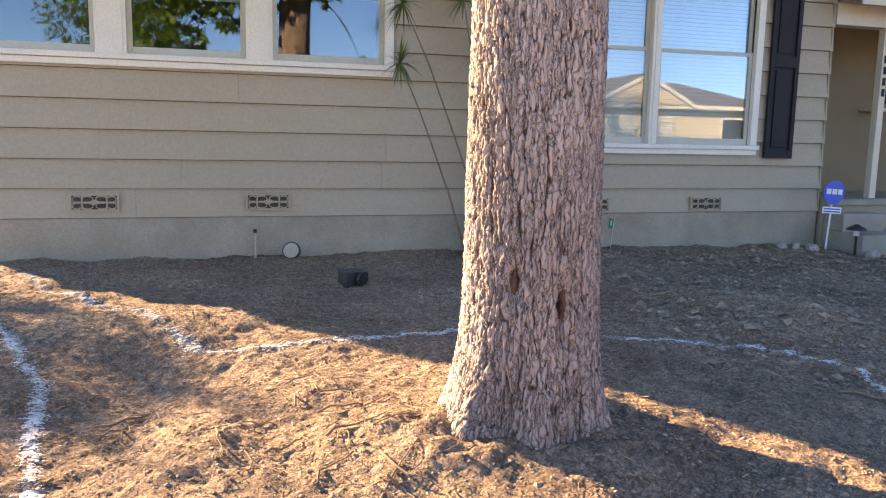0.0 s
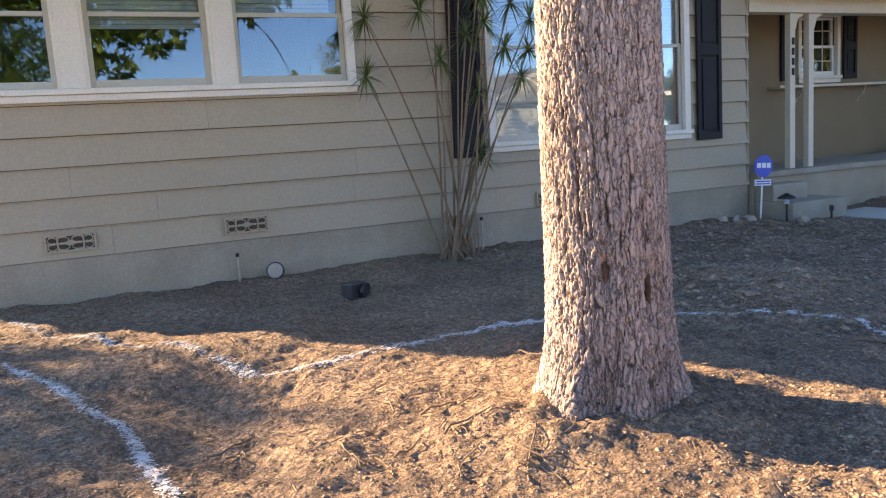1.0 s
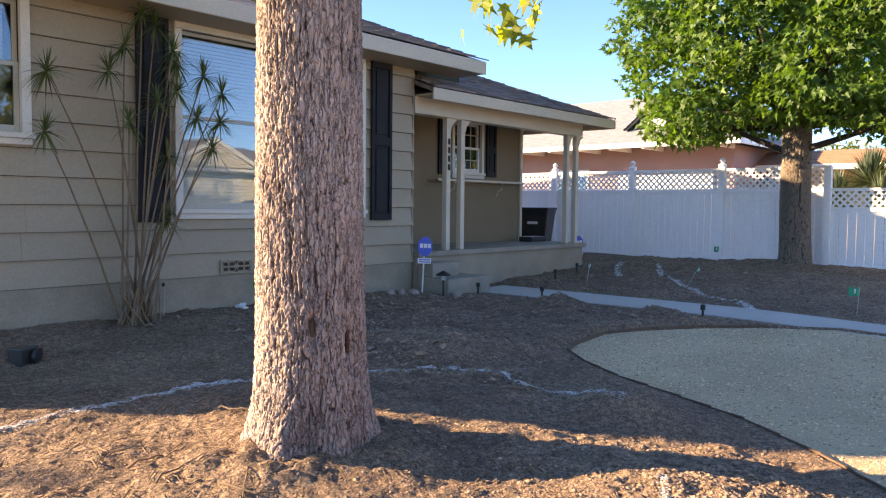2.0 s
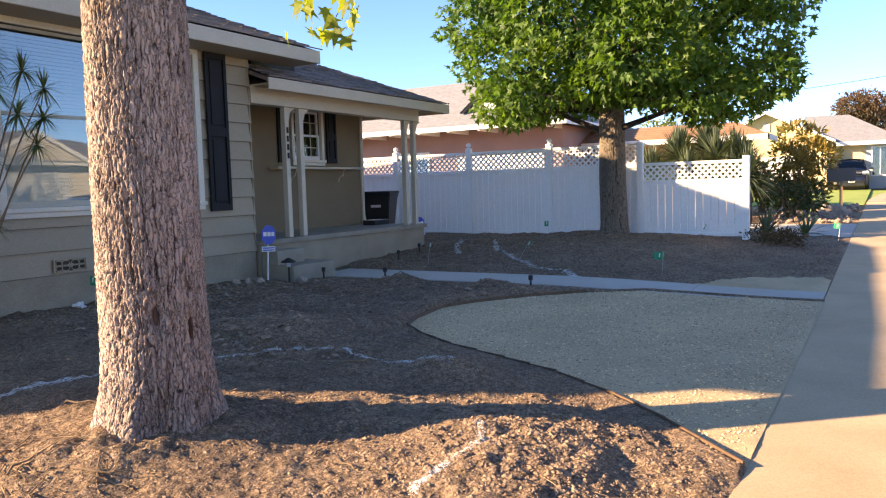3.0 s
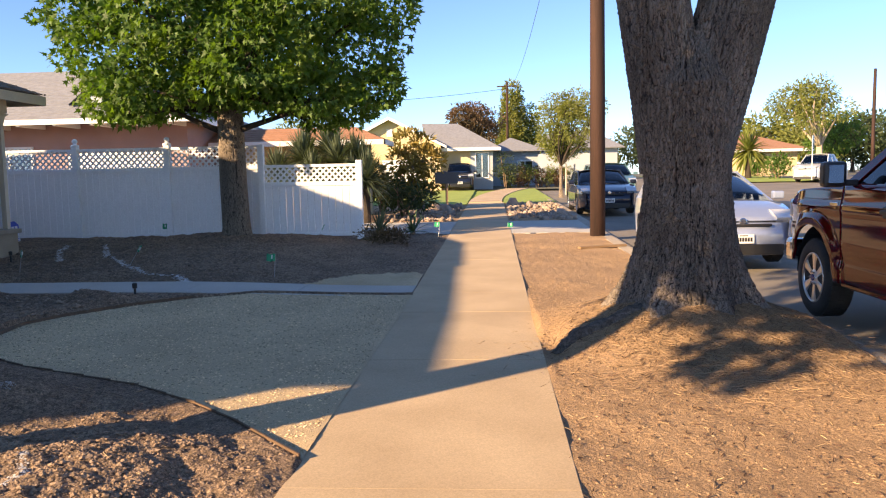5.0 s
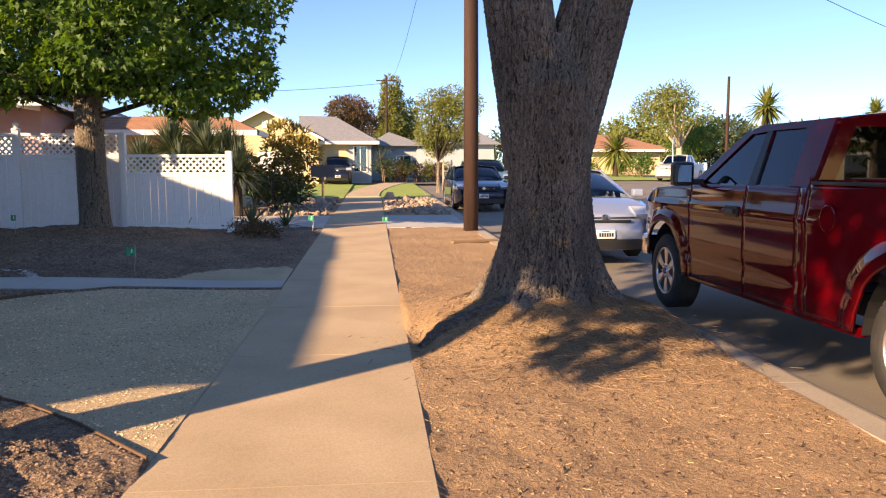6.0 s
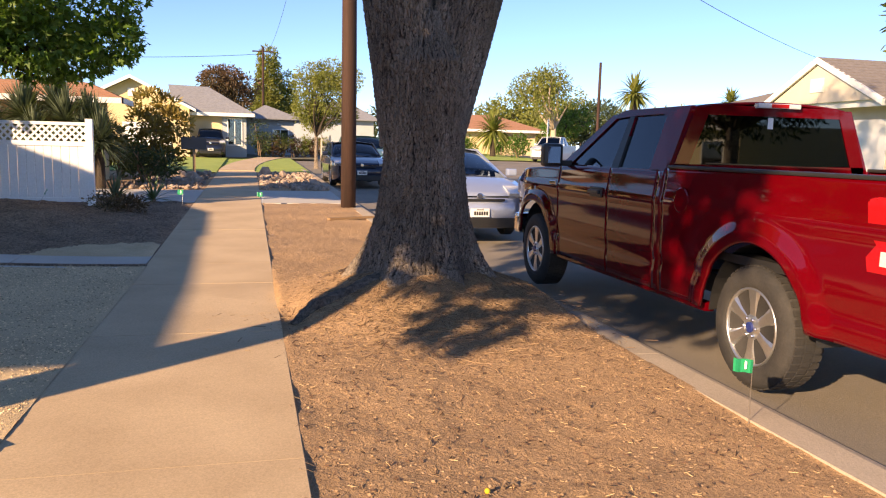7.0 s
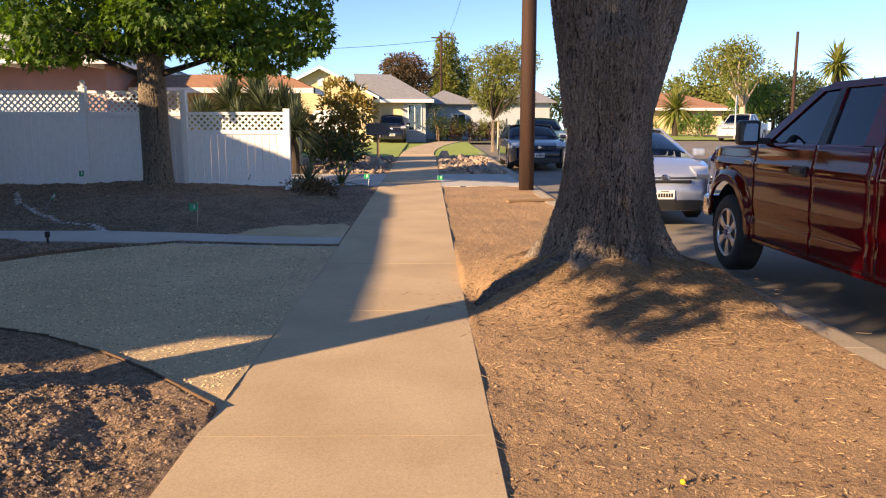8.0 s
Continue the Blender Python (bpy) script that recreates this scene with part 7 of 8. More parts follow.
cyp = [(95, -3.3, 3.0 + k * 1.25, 2.3 - 0.16 * k, 1.3) for k in range(8)] + [(96, -5.6, 2.0 + k * 1.2, 1.5 - 0.1 * k, 1.2) for k in range(7)]
leafy_tree("tall_conifer", "tall dark olive conifer in the distance", 95, -3.3, 1.2, 6.0, 0.3, 0.2, cyp, 110, 0.42, OLIVELEAF, BARK3, 42)
leafy_tree("corner_tree", "tree with pale bare limbs and thin olive leaves", 56.5, -24.6, 0.8, 2.6, 0.28, 0.2, random_clumps(57, -24.2, 6.0, 3.1, 1.9, 15, 51, 0.34), 70, 0.26, OLIVELEAF, material("pale_bark", (0.5, 0.4, 0.28), 0.9, (0.36, 0.28, 0.2), 4, 40, 0.6, 0.4), 51)
leafy_tree("corner_tree", "dense green tree beside the corner house", 62.0, -27.5, 0.8, 2.0, 0.2, 0.15, random_clumps(62, -27.5, 4.4, 2.6, 1.6, 12, 52, 0.4), 60, 0.3, GREENLEAF, BARK3, 52)
for i, (x, y, cz, rx, rz) in enumerate(((105, -40, 5.0, 9, 3), (112, -52, 5.0, 9, 3.2), (110, -24, 5.0, 7, 3.0), (96, -58, 4.5, 7, 2.6), (70, -62, 5, 7, 3), (60, -50, 4, 5, 2.4), (100, 22, 5, 8, 3), (118, -6, 4.5, 8, 2.6))):
    leafy_tree("distant_tree", "hazy grey-green distant tree", x, y, 1.2, 2.5, 0.3, 0.2, random_clumps(x, y, cz, rx, rz, 16, 120 + i, 0.36), 12, 0.7, DARKLEAF if i % 3 else OLIVELEAF, BARK3, 120 + i, group="distant trees", sides=12, rows=8)
for i, (x, y, h) in enumerate(((64, -35.5, 6.0), (88, -62, 7.5), (62.5, -21.5, 2.2))):
    t = thing("palm_tree", "fan palm with a shaggy green head", "tree", (x, y, 0.9))
    bm = bmesh.new()
    tube(bm, [(0, 0, -0.2), (0.1, 0, h * 0.5), (0, 0, h)], [0.28, 0.22, 0.24], 12)
    part("trunk", bm, BARK3, t)
    blades("fronds", 150, 2.5, 0.16, 200 + i, OLIVELEAF, t, (0, 0, h), -0.6, 1.4, 0.45)
# trees on this side, behind the camera, mirrored in the windows
leafy_tree("opposite_tree", "leafy green tree across the street", -3.5, -16.5, 0.0, 2.4, 0.25, 0.2, random_clumps(-3.5, -16.5, 5.0, 2.8, 2.0, 14, 131, 0.4), 70, 0.24, GREENLEAF, BARK3, 131)
leafy_tree("opposite_tree", "leafy green tree across the street", 11.0, -16.0, 0.05, 2.4, 0.25, 0.2, random_clumps(11.0, -16.0, 5.0, 2.6, 1.9, 14, 132, 0.4), 70, 0.24, OLIVELEAF, BARK3, 132)

leafy_tree("opposite_tree", "leafy dark green tree across the street", -13.5, -17.0, 0.0, 2.6, 0.28, 0.2, random_clumps(-13.5, -17.0, 4.6, 3.6, 2.6, 18, 133, 0.4), 60, 0.26, DARKLEAF, BARK3, 133)

# the neighbour's tree that shades the west side of the yard
leafy_tree("neighbour_tree", "round leafy tree beside the west neighbour", -7.5, 11.15, 0.2, 1.5, 0.16, 0.12, random_clumps(-7.5, 11.15, 3.0, 1.4, 0.95, 15, 141, 0.5), 330, 0.14, GREENLEAF, BARK3, 141)

# rocks
def rocks(name, label, x0, x1, y0, y1, n, smin, smax, seed, mat=ROCKMAT, lift=0.03):
    r = random.Random(seed)
    bm = bmesh.new()
    for i in range(n):
        x, y, s = r.uniform(x0, x1), r.uniform(y0, y1), r.uniform(smin, smax) ** 1.0
        q = bmesh.ops.create_icosphere(bm, subdivisions=1, radius=1.0)
        m = Matrix.Translation((x, y, float(grade(x)) + lift + s * 0.25)) @ Euler((r.uniform(0, 6), r.uniform(0, 6), r.uniform(0, 6))).to_matrix().to_4x4() @ Matrix.Diagonal((s * r.uniform(0.7, 1.3), s, s * r.uniform(0.5, 0.9), 1))
        for v in q["verts"]:
            v.co *= r.uniform(0.8, 1.2)
        bmesh.ops.transform(bm, matrix=m, verts=q["verts"])
    ob = part(name, bm, mat)
    return tagged(ob, label, "rocks", kind="stuff")


rocks("bed_stones", "loose tan and grey garden stones in the bed", 20.1, 28.3, -3.2, -1.35, 420, 0.03, 0.11, 5)
rocks("bed_stones", "loose tan and grey garden stones beside the shrub", 20.2, 28.8, 0.3, 2.4, 420, 0.03, 0.11, 6)
for i, (x, y, s) in enumerate(((24.6, 0.75, 0.22), (25.0, 1.1, 0.26), (23.2, 0.5, 0.2), (27.4, -1.6, 0.24), (26.4, -2.2, 0.2), (21.6, -2.9, 0.2))):
    ob = rocks("boulder", "rounded tan garden boulder", x, x + 0.01, y, y + 0.01, 1, s, s + 0.01, 30 + i)
    tagged(ob, "rounded tan garden boulder", "boulder", kind="thing")
board = thing("sign_board", "plain grey sign board on a post in the rock bed", "sign", (25.4, 0.75, 0.33), 12)
part("board_post", boxes((-0.04, 0.04, -0.04, 0.04, 0, 1.1)), TWIG, board)
part("plate", boxes((-0.05, 0.05, -0.4, 0.4, 0.95, 1.35), bevel=0.01), material("grey_plate", (0.12, 0.115, 0.11), 0.7, (0.1, 0.1, 0.1), 2, 40, 0.3, 0.1), board)

# ---------------------------------------------------------------- yard things
def ground_z(x, y):
    return float(yard_relief(np.array([float(x)]), np.array([float(y)]))[0])


def alarm_sign(x, y, turn=0.0, lean=0.0, drop=0.0):
    """Blue eight-sided yard sign over a small white plate, on a white stake."""
    s = thing("alarm_sign", "blue octagonal alarm sign on a white stake", "sign", (x, y, ground_z(x, y) - drop), turn)
    s.matrix_basis = s.matrix_basis @ Matrix.Rotation(radians(lean), 4, "Y")
    bm = bmesh.new()
    tube(bm, [(0, 0, -0.1), (0, 0, 0.75)], 0.011, 8)
    part("stake", bm, WHITE, s)
    bm = bmesh.new()
    prism(bm, [(0.135 * math.cos(a), 0.66 + 0.145 * math.sin(a)) for a in (math.pi / 8 + i * math.pi / 4 for i in range(8))], -0.02, -0.012, "y")
    face = part("octagon", bm, SIGNBLUE, s)
    part("logo_bar", boxes((-0.095, -0.04, -0.024, -0.0205, 0.64, 0.70), (-0.025, 0.03, -0.024, -0.0205, 0.64, 0.70), (0.045, 0.095, -0.024, -0.0205, 0.64, 0.70)), WHITE, face)
    part("text_plate", boxes((-0.115, 0.115, -0.02, -0.012, 0.42, 0.495), bevel=0.002), WHITE, s)
    part("text_bar", boxes((-0.1, 0.1, -0.024, -0.0205, 0.465, 0.48), (-0.1, 0.1, -0.024, -0.0205, 0.435, 0.45)), SIGNBLUE, s)
    return s


alarm_sign(6.80, 7.2, -10, 3)
alarm_sign(11.85, 7.7, -20, -6, 0.22)


def path_light(x, y, h=0.32):
    p = thing("path_light", "small black garden path light on a stake", "lamp", (x, y, ground_z(x, y)), group="path lights")
    bm = bmesh.new()
    tube(bm, [(0, 0, -0.08), (0, 0, h - 0.08)], 0.012, 8)
    part("stake", bm, BLACKP, p)
    bm = bmesh.new()
    lathe(bm, [(0.035, h - 0.1), (0.04, h - 0.03), (0.03, h - 0.03)], 14)
    part("lens", bm, LENSW, p)
    bm = bmesh.new()
    lathe(bm, [(0.11, h - 0.035), (0.10, h - 0.015), (0.05, h + 0.01), (0.015, h + 0.03)], 18)
    part("hood", bm, BLACKP, p)
    return p


path_light(7.0, 6.98)
for x, y in ((7.5, 6.75), (7.5, 5.65), (7.55, 3.45), (7.7, 7.05), (9.75, 6.9), (10.6, 7.0)):
    st = thing("drip_stake", "short black irrigation stake in the dirt", "stake", (x, y, ground_z(x, y)), group="irrigation stakes")
    bm = bmesh.new()
    lathe(bm, [(0.012, -0.1), (0.014, 0.1), (0.028, 0.105), (0.03, 0.16), (0.018, 0.17)], 10)
    part("riser", bm, BLACKP, st)


def wire_flag(x, y, z=None, h=0.38, turn=0.0, tilt=0.0, size=0.12):
    f = thing("marker_flag", "small green marker flag on a wire", "flag", (x, y, ground_z(x, y) if z is None else z), turn, group="marker flags")
    f.matrix_basis = f.matrix_basis @ Matrix.Rotation(radians(tilt), 4, "X")
    bm = bmesh.new()
    tube(bm, [(0, 0, -0.08), (0.002, 0, h)], 0.0025, 5)
    part("wire", bm, METAL, f)
    bm = bmesh.new()
    n = 8
    for o in (0.0, 0.0015):
        vs = [[bm.verts.new((size * i / n, 0.012 * math.sin(i * 1.1) + o, h - 0.01 - size * 0.8 * j / 3 + 0.006 * math.sin(i))) for j in range(4)] for i in range(n + 1)]
        for i in range(n):
            for j in range(3):
                bm.faces.new((vs[i][j], vs[i + 1][j], vs[i + 1][j + 1], vs[i][j + 1]))
    pn = part("pennant", bm, FLAGGREEN, f)
    part("mark", boxes((size * 0.3, size * 0.42, -0.016, 0.016, h - size * 0.62, h - size * 0.2)), WHITE, pn)
    return f


for x, y, tn, tl in ((4.1, 7.3, 80, 5), (9.5, 6.15, 30, 8), (10.1, 4.75, 10, 30), (9.15, 2.2, 80, 10), (13.4, 5.6, 60, 5), (13.9, 2.7, 10, 30), (15.6, 0.35, 60, 10)):
    wire_flag(x, y, None, 0.34, tn, tl, 0.13)
wire_flag(15.7, -1.3, 0.18, 0.3, 80, 10)
wire_flag(2.2, -3.72, 0.04, 0.39, 53, -12, 0.10)
wire_flag(9.6, -3.55, 0.07, 0.45, 60, 8)

# landscape spotlights
sp = thing("spotlight", "small round white spotlight lying against the foundation", "lamp", (0.79, 7.42, ground_z(0.79, 7.42) + 0.05), -20)
bm = bmesh.new()
lathe(bm, [(0.03, -0.1), (0.07, -0.04), (0.085, 0.02), (0.085, 0.05), (0.07, 0.05)], 20, Matrix.Rotation(radians(68), 4, "X"))
part("housing", bm, BLACKP, sp)
bm = bmesh.new()
lathe(bm, [(0.076, 0.045), (0.07, 0.058), (0.02, 0.064)], 20, Matrix.Rotation(radians(68), 4, "X"))
part("lens", bm, KERBCON, sp)
sb = thing("spotlight", "black box spotlight half buried in dirt", "lamp", (1.14, 6.0, ground_z(1.14, 6.0)), 25)
part("housing", boxes((-0.11, 0.06, -0.06, 0.07, -0.05, 0.12), bevel=0.012), BLACKP, sb)
bm = bmesh.new()
lathe(bm, [(0.06, 0), (0.066, 0.03), (0.05, 0.03)], 18, pose(0.02, -0.055, 0.05, 100, 0, 20))
part("lens", bm, BLACKP, sb)
bag = thing("plastic_scrap", "crumpled white and black plastic scrap by the wall", "litter", (3.9, 7.3, ground_z(3.9, 7.3)))
bm = bmesh.new()
bmesh.ops.create_icosphere(bm, subdivisions=3, radius=0.09)
for v in bm.verts:
    v.co *= 0.7 + 0.5 * noise.noise(v.co * 18)
    v.co.z = max(-0.03, v.co.z * 0.8 + 0.03)
part("crumple", bm, WHITE, bag)
for x, y, h in ((0.45, 7.46, 0.24), (3.05, 7.48, 0.3)):
    rd = thing("riser_pipe", "thin grey riser pipe beside the foundation", "pipe", (x, y, ground_z(x, y)))
    bm = bmesh.new()
    tube(bm, [(0, 0, -0.05), (0.004, 0, h)], 0.011, 8)
    part("pipe", bm, KERBCON, rd)
    bm = bmesh.new()
    lathe(bm, [(0.016, h), (0.018, h + 0.03), (0.01, h + 0.035)], 10)
    part("cap", bm, BLACKP, rd)

# rubbish bin beyond the porch
rb = thing("wheelie_bin", "black wheeled rubbish bin beside the porch", "bin", (13.3, 9.7, 0.32), 15)
bm = bmesh.new()
vs = [[bm.verts.new((sx * a, sy * a * 1.05, z)) for sx, sy in ((-1, -1), (1, -1), (1, 1), (-1, 1))] for z, a in ((0.05, 0.22), (0.95, 0.31), (1.0, 0.33), (1.03, 0.33))]
for p, q in zip(vs, vs[1:]):
    for i in range(4):
        bm.faces.new((p[i], p[(i + 1) % 4], q[(i + 1) % 4], q[i]))
bm.faces.new(vs[0][::-1]), bm.faces.new(vs[-1])
bmesh.ops.bevel(bm, geom=bm.edges[:], offset=0.02, segments=2, affect="EDGES")
part("body", bm, BLACKP, rb)
bm = bmesh.new()
box(bm, -0.35, 0.34, -0.36, 0.36, 1.03, 1.09, bevel=0.025)
part("lid", bm, BLACKP, rb)
part("label_bar", boxes((-0.318, -0.312, -0.12, 0.12, 0.72, 0.78)), WHITE, rb)
for y in (-0.26, 0.26):
    bm = bmesh.new()
    lathe(bm, [(0.11, -0.03), (0.11, 0.03)], 18, pose(0.25, y, 0.11, 90, 0, 0))
    part("wheel", bm, RUBBER, rb)
pt = thing("flat_planter", "low black tray on the porch corner", "tray", (11.25, 8.4, 0.75))
part("tray", boxes((-0.25, 0.25, -0.15, 0.15, 0, 0.1), bevel=0.015), BLACKP, pt)

# number strip on the post: plain bars
nb = thing("number_strip", "column of four small dark bars on the porch post", "house number", (7.80, 7.59, 2.0))
for k in range(4):
    part("bar", boxes((-0.022, 0.022, -0.006, 0.0, 0.36 - k * 0.13, 0.45 - k * 0.13)), BLACK, nb)

# chimney
cm = thing("chimney", "short metal capped chimney flue on the roof", "chimney", (10.6, 13.0, 4.3))
part("flue", boxes((-0.2, 0.2, -0.2, 0.2, -0.4, 0.7), bevel=0.02), material("flue_orange", (0.5, 0.28, 0.15), 0.7, (0.4, 0.22, 0.12), 4, 40, 0.4, 0.1), cm)
part("cap", boxes((-0.28, 0.28, -0.28, 0.28, 0.72, 0.8), bevel=0.02), METAL, cm)
sk = thing("skylight_box", "low dark vent box on the porch roof", "vent", (7.9, 8.1, 3.36))
part("curb", boxes((-0.5, 0.5, -0.2, 0.2, -0.1, 0.12), bevel=0.01), BLACKP, sk)

# tall dracaena against the wall
dr = thing("dracaena", "tall leggy dracaena with tufted narrow leaves by the wall", "plant", (2.62, 7.24, ground_z(2.62, 7.24)))
tips = [(1.80, 7.2, 2.6), (1.78, 7.25, 2.06), (2.41, 7.3, 2.7), (2.5, 7.1, 2.2), (2.96, 7.2, 1.88), (3.2, 7.05, 2.3), (3.5, 7.1, 2.28), (3.1, 7.25, 2.85), (2.92, 7.15, 1.25), (2.75, 7.0, 2.4), (2.85, 7.25, 3.2), (2.98, 7.1, 2.95), (3.35, 7.15, 2.75), (3.6, 7.2, 2.6), (2.55, 7.25, 2.95), (2.98, 7.05, 2.55), (3.35, 7.0, 2.0), (2.7, 7.2, 3.3)]
DRACLEAF = leaf_material("dracaena_leaves", (0.10, 0.14, 0.045), (0.16, 0.19, 0.07), 0.25)
for i, (x, y, z) in enumerate(tips):
    r = random.Random(i)
    bm = bmesh.new()
    b = Vector((r.uniform(-0.16, 0.16), r.uniform(-0.08, 0.08), -0.05))
    e = Vector((x - 2.62, y - 7.24, z - dr.location.z))
    mid = b.lerp(e, 0.45) + Vector(((b.x - e.x) * 0.18, 0, -0.05))
    pts = [b.lerp(mid, k / 5).lerp(mid.lerp(e, k / 5), k / 5) + Vector((r.uniform(-0.008, 0.008), r.uniform(-0.008, 0.008), 0)) for k in range(6)]
    tube(bm, pts, [0.013 - 0.0013 * k for k in range(6)], 7)
    stem = part("stem", bm, TWIG, dr)
    blades("leaf_tuft", 50, 0.27, 0.010, 500 + i, DRACLEAF, stem, tuple(pts[-1]), -0.9, 1.5, 0.4)
for k in range(26):
    r = random.Random(900 + k)
    bm = bmesh.new()
    tube(bm, [(r.uniform(-0.22, 0.22), r.uniform(-0.1, 0.1), -0.05), (r.uniform(-0.28, 0.28), r.uniform(-0.12, 0.12), r.uniform(0.2, 0.55))], [0.012, 0.004], 5)
    part("dry_stub", bm, TWIG, dr)

# granite edging
ed = thing("steel_edging", "thin rusty steel edging round the granite bed", "edging", kind="structure")
path = list(zip(EDGE_L, EDGE_Y)) + list(zip(EDGE_R[::-1], EDGE_Y[::-1]))[1:-5]
for (a, b), (c, d) in zip(path, path[1:]):
    n = max(1, int(math.hypot(c - a, d - b) / 0.25))
    for k in range(n):
        p, q = (a + (c - a) * k / n, b + (d - b) * k / n), (a + (c - a) * (k + 1) / n, b + (d - b) * (k + 1) / n)
        L = math.hypot(q[0] - p[0], q[1] - p[1])
        bm = bmesh.new()
        z = float(grade(p[0])) + 0.085 * float(step01(np.array((p[1] - 0.14) / 3.5)))
        box(bm, -0.005, L + 0.005, -0.005, 0.005, -0.05 + z, 0.088 + z, m=pose(p[0], p[1], 0, 0, 0, math.degrees(math.atan2(q[1] - p[1], q[0] - p[0]))))
        part("edging_strip", bm, STEEL, ed)


# chalk lines
def chalk(pts, width, seed, breaks=0.25):
    """A ragged powder line laid over the dirt."""
    r = random.Random(seed)
    V, F = [], []
    for (a, b), (c, d) in zip(pts, pts[1:]):
        L = math.hypot(c - a, d - b)
        n = max(2, int(L / 0.018))
        ux, uy = -(d - b) / L, (c - a) / L
        for k in range(n):
            t = k / n
            m = 0.5 + 0.5 * noise.noise((a * 3 + t * L * 4, b * 3, seed))
            for j in range(int((14 if breaks < 0.5 else 5) + 95 * max(0, m - breaks * 0.6))):
                o = r.gauss(0, width * (0.35 + 0.5 * m))
                s = (0.0015 + 0.0055 * r.random() ** 2) * (0.6 + m) * (2.0 if width > 0.038 else 1.0)
                t2 = t + r.uniform(-1.2, 1.2) / n
                x, y = a + (c - a) * t2 + ux * o, b + (d - b) * t2 + uy * o
                V.append((x, y, s)), F.append(None)
    P_ = np.array(V)
    Z = yard_relief(P_[:, 0], P_[:, 1])
    W, Q = [], []
    for (x, y, s), z in zip(V, Z):
        k0 = len(W)
        q = r.uniform(0, 6)
        for i in range(5):
            an = q + i * 1.2566
            W.append((x + s * math.cos(an) * r.uniform(0.7, 1.3), y + s * math.sin(an) * r.uniform(0.7, 1.3), z + 0.0012))
        W.append((x, y, z + 0.0022 + 0.10 * s))
        Q += [(k0 + i, k0 + (i + 1) % 5, k0 + 5) for i in range(5)]
    ob = from_data("chalk_line", W, Q, CHALK)
    return tagged(ob, "white powdered chalk layout line on the dirt", "chalk line", kind="stuff")


chalk([(-1.4, 6.87), (-0.91, 5.86), (-0.6, 5.45), (-0.16, 4.66), (0.0, 4.34), (0.33, 4.23), (0.66, 4.24), (1.05, 4.32), (1.63, 4.38), (2.1, 4.2), (2.69, 3.85)], 0.035, 1)
chalk([(-1.34, 5.46), (-1.03, 4.78), (-0.85, 4.33), (-0.69, 3.94), (-0.64, 3.59), (-0.6, 3.27), (-0.54, 3.0), (-0.45, 2.5)], 0.028, 2)
chalk([(2.69, 3.85), (2.89, 3.62), (3.12, 3.46), (3.24, 3.12), (3.16, 2.86), (3.26, 2.56), (3.12, 2.26), (3.1, 2.08)], 0.026, 3, 0.35)
chalk([(2.05, 1.36), (1.88, 1.24), (1.63, 1.27), (1.3, 1.31)], 0.018, 4, 0.4)
chalk([(8.25, 2.84), (9.08, 3.61), (9.77, 4.57), (11.02, 5.58), (12.81, 6.57)], 0.04, 5)
chalk([(10.46, 6.09), (11.5, 6.7), (12.9, 7.34)], 0.04, 6)


# clods, twigs, needles
def scatter(name, label, category, n, where, zfun, size, mat, seed, flat=0.7):
    """Many small crumbs with few faces, one mesh."""
    r = np.random.RandomState(seed)
    xs, ys = where(r, n)
    zs = zfun(xs, ys)
    base = np.array([(1, 0, 0), (-0.5, 0.86, 0), (-0.5, -0.86, 0), (0.1, 0.1, 0.9), (0.5, 0.75, 0.35), (-0.8, 0.1, 0.4), (0.3, -0.7, 0.45)])
    tri = np.array([(0, 4, 3), (4, 1, 3), (1, 5, 3), (5, 2, 3), (2, 6, 3), (6, 0, 3), (0, 1, 4), (1, 2, 5), (2, 0, 6)])
    s = size[0] + (size[1] - size[0]) * r.uniform(0, 1, n) ** 3
    a = r.uniform(0, 6.28, n)
    jit = r.uniform(0.7, 1.3, (n, 7, 3))
    v = base[None] * jit * s[:, None, None]
    x = v[..., 0] * np.cos(a)[:, None] - v[..., 1] * np.sin(a)[:, None] + xs[:, None]
    y = v[..., 0] * np.sin(a)[:, None] + v[..., 1] * np.cos(a)[:, None] + ys[:, None]
    z = v[..., 2] * flat + zs[:, None] - 0.15 * s[:, None]
    V = np.stack([x, y, z], -1).reshape(-1, 3)
    F = (np.arange(n)[:, None, None] * 7 + tri[None]).reshape(-1, 3)
    ob = from_data(name, V.tolist(), F.tolist(), mat)
    return tagged(ob, label, category, kind="stuff")


def near_yard(r, n):
    x, y = r.uniform(-1.8, 4.4, n * 3), r.uniform(0.2, 5.2, n * 3)
    k = inside_granite(x, y) < -0.02
    return x[k][:n], y[k][:n]


def exact(fn):
    def f(r, n):
        x, y = fn(r, n)
        while len(x) < n:
            a, b = fn(r, n)
            x, y = np.concatenate([x, a]), np.concatenate([y, b])
        return x[:n], y[:n]
    return f


def mound_area(r, n):
    x, y = r.normal(2.0, 0.55, n * 2), r.normal(1.05, 0.5, n * 2)
    k = (y > 0.16) & (inside_granite(x, y) < -0.01) & (y < 3)
    return x[k], y[k]


def whole_yard(r, n):
    x, y = r.uniform(-2, 14, n * 3), r.uniform(0.2, 7.4, n * 3)
    k = (inside_granite(x, y) < -0.02) & ((x < 7.8) | (x > 8.8))
    return x[k], y[k]


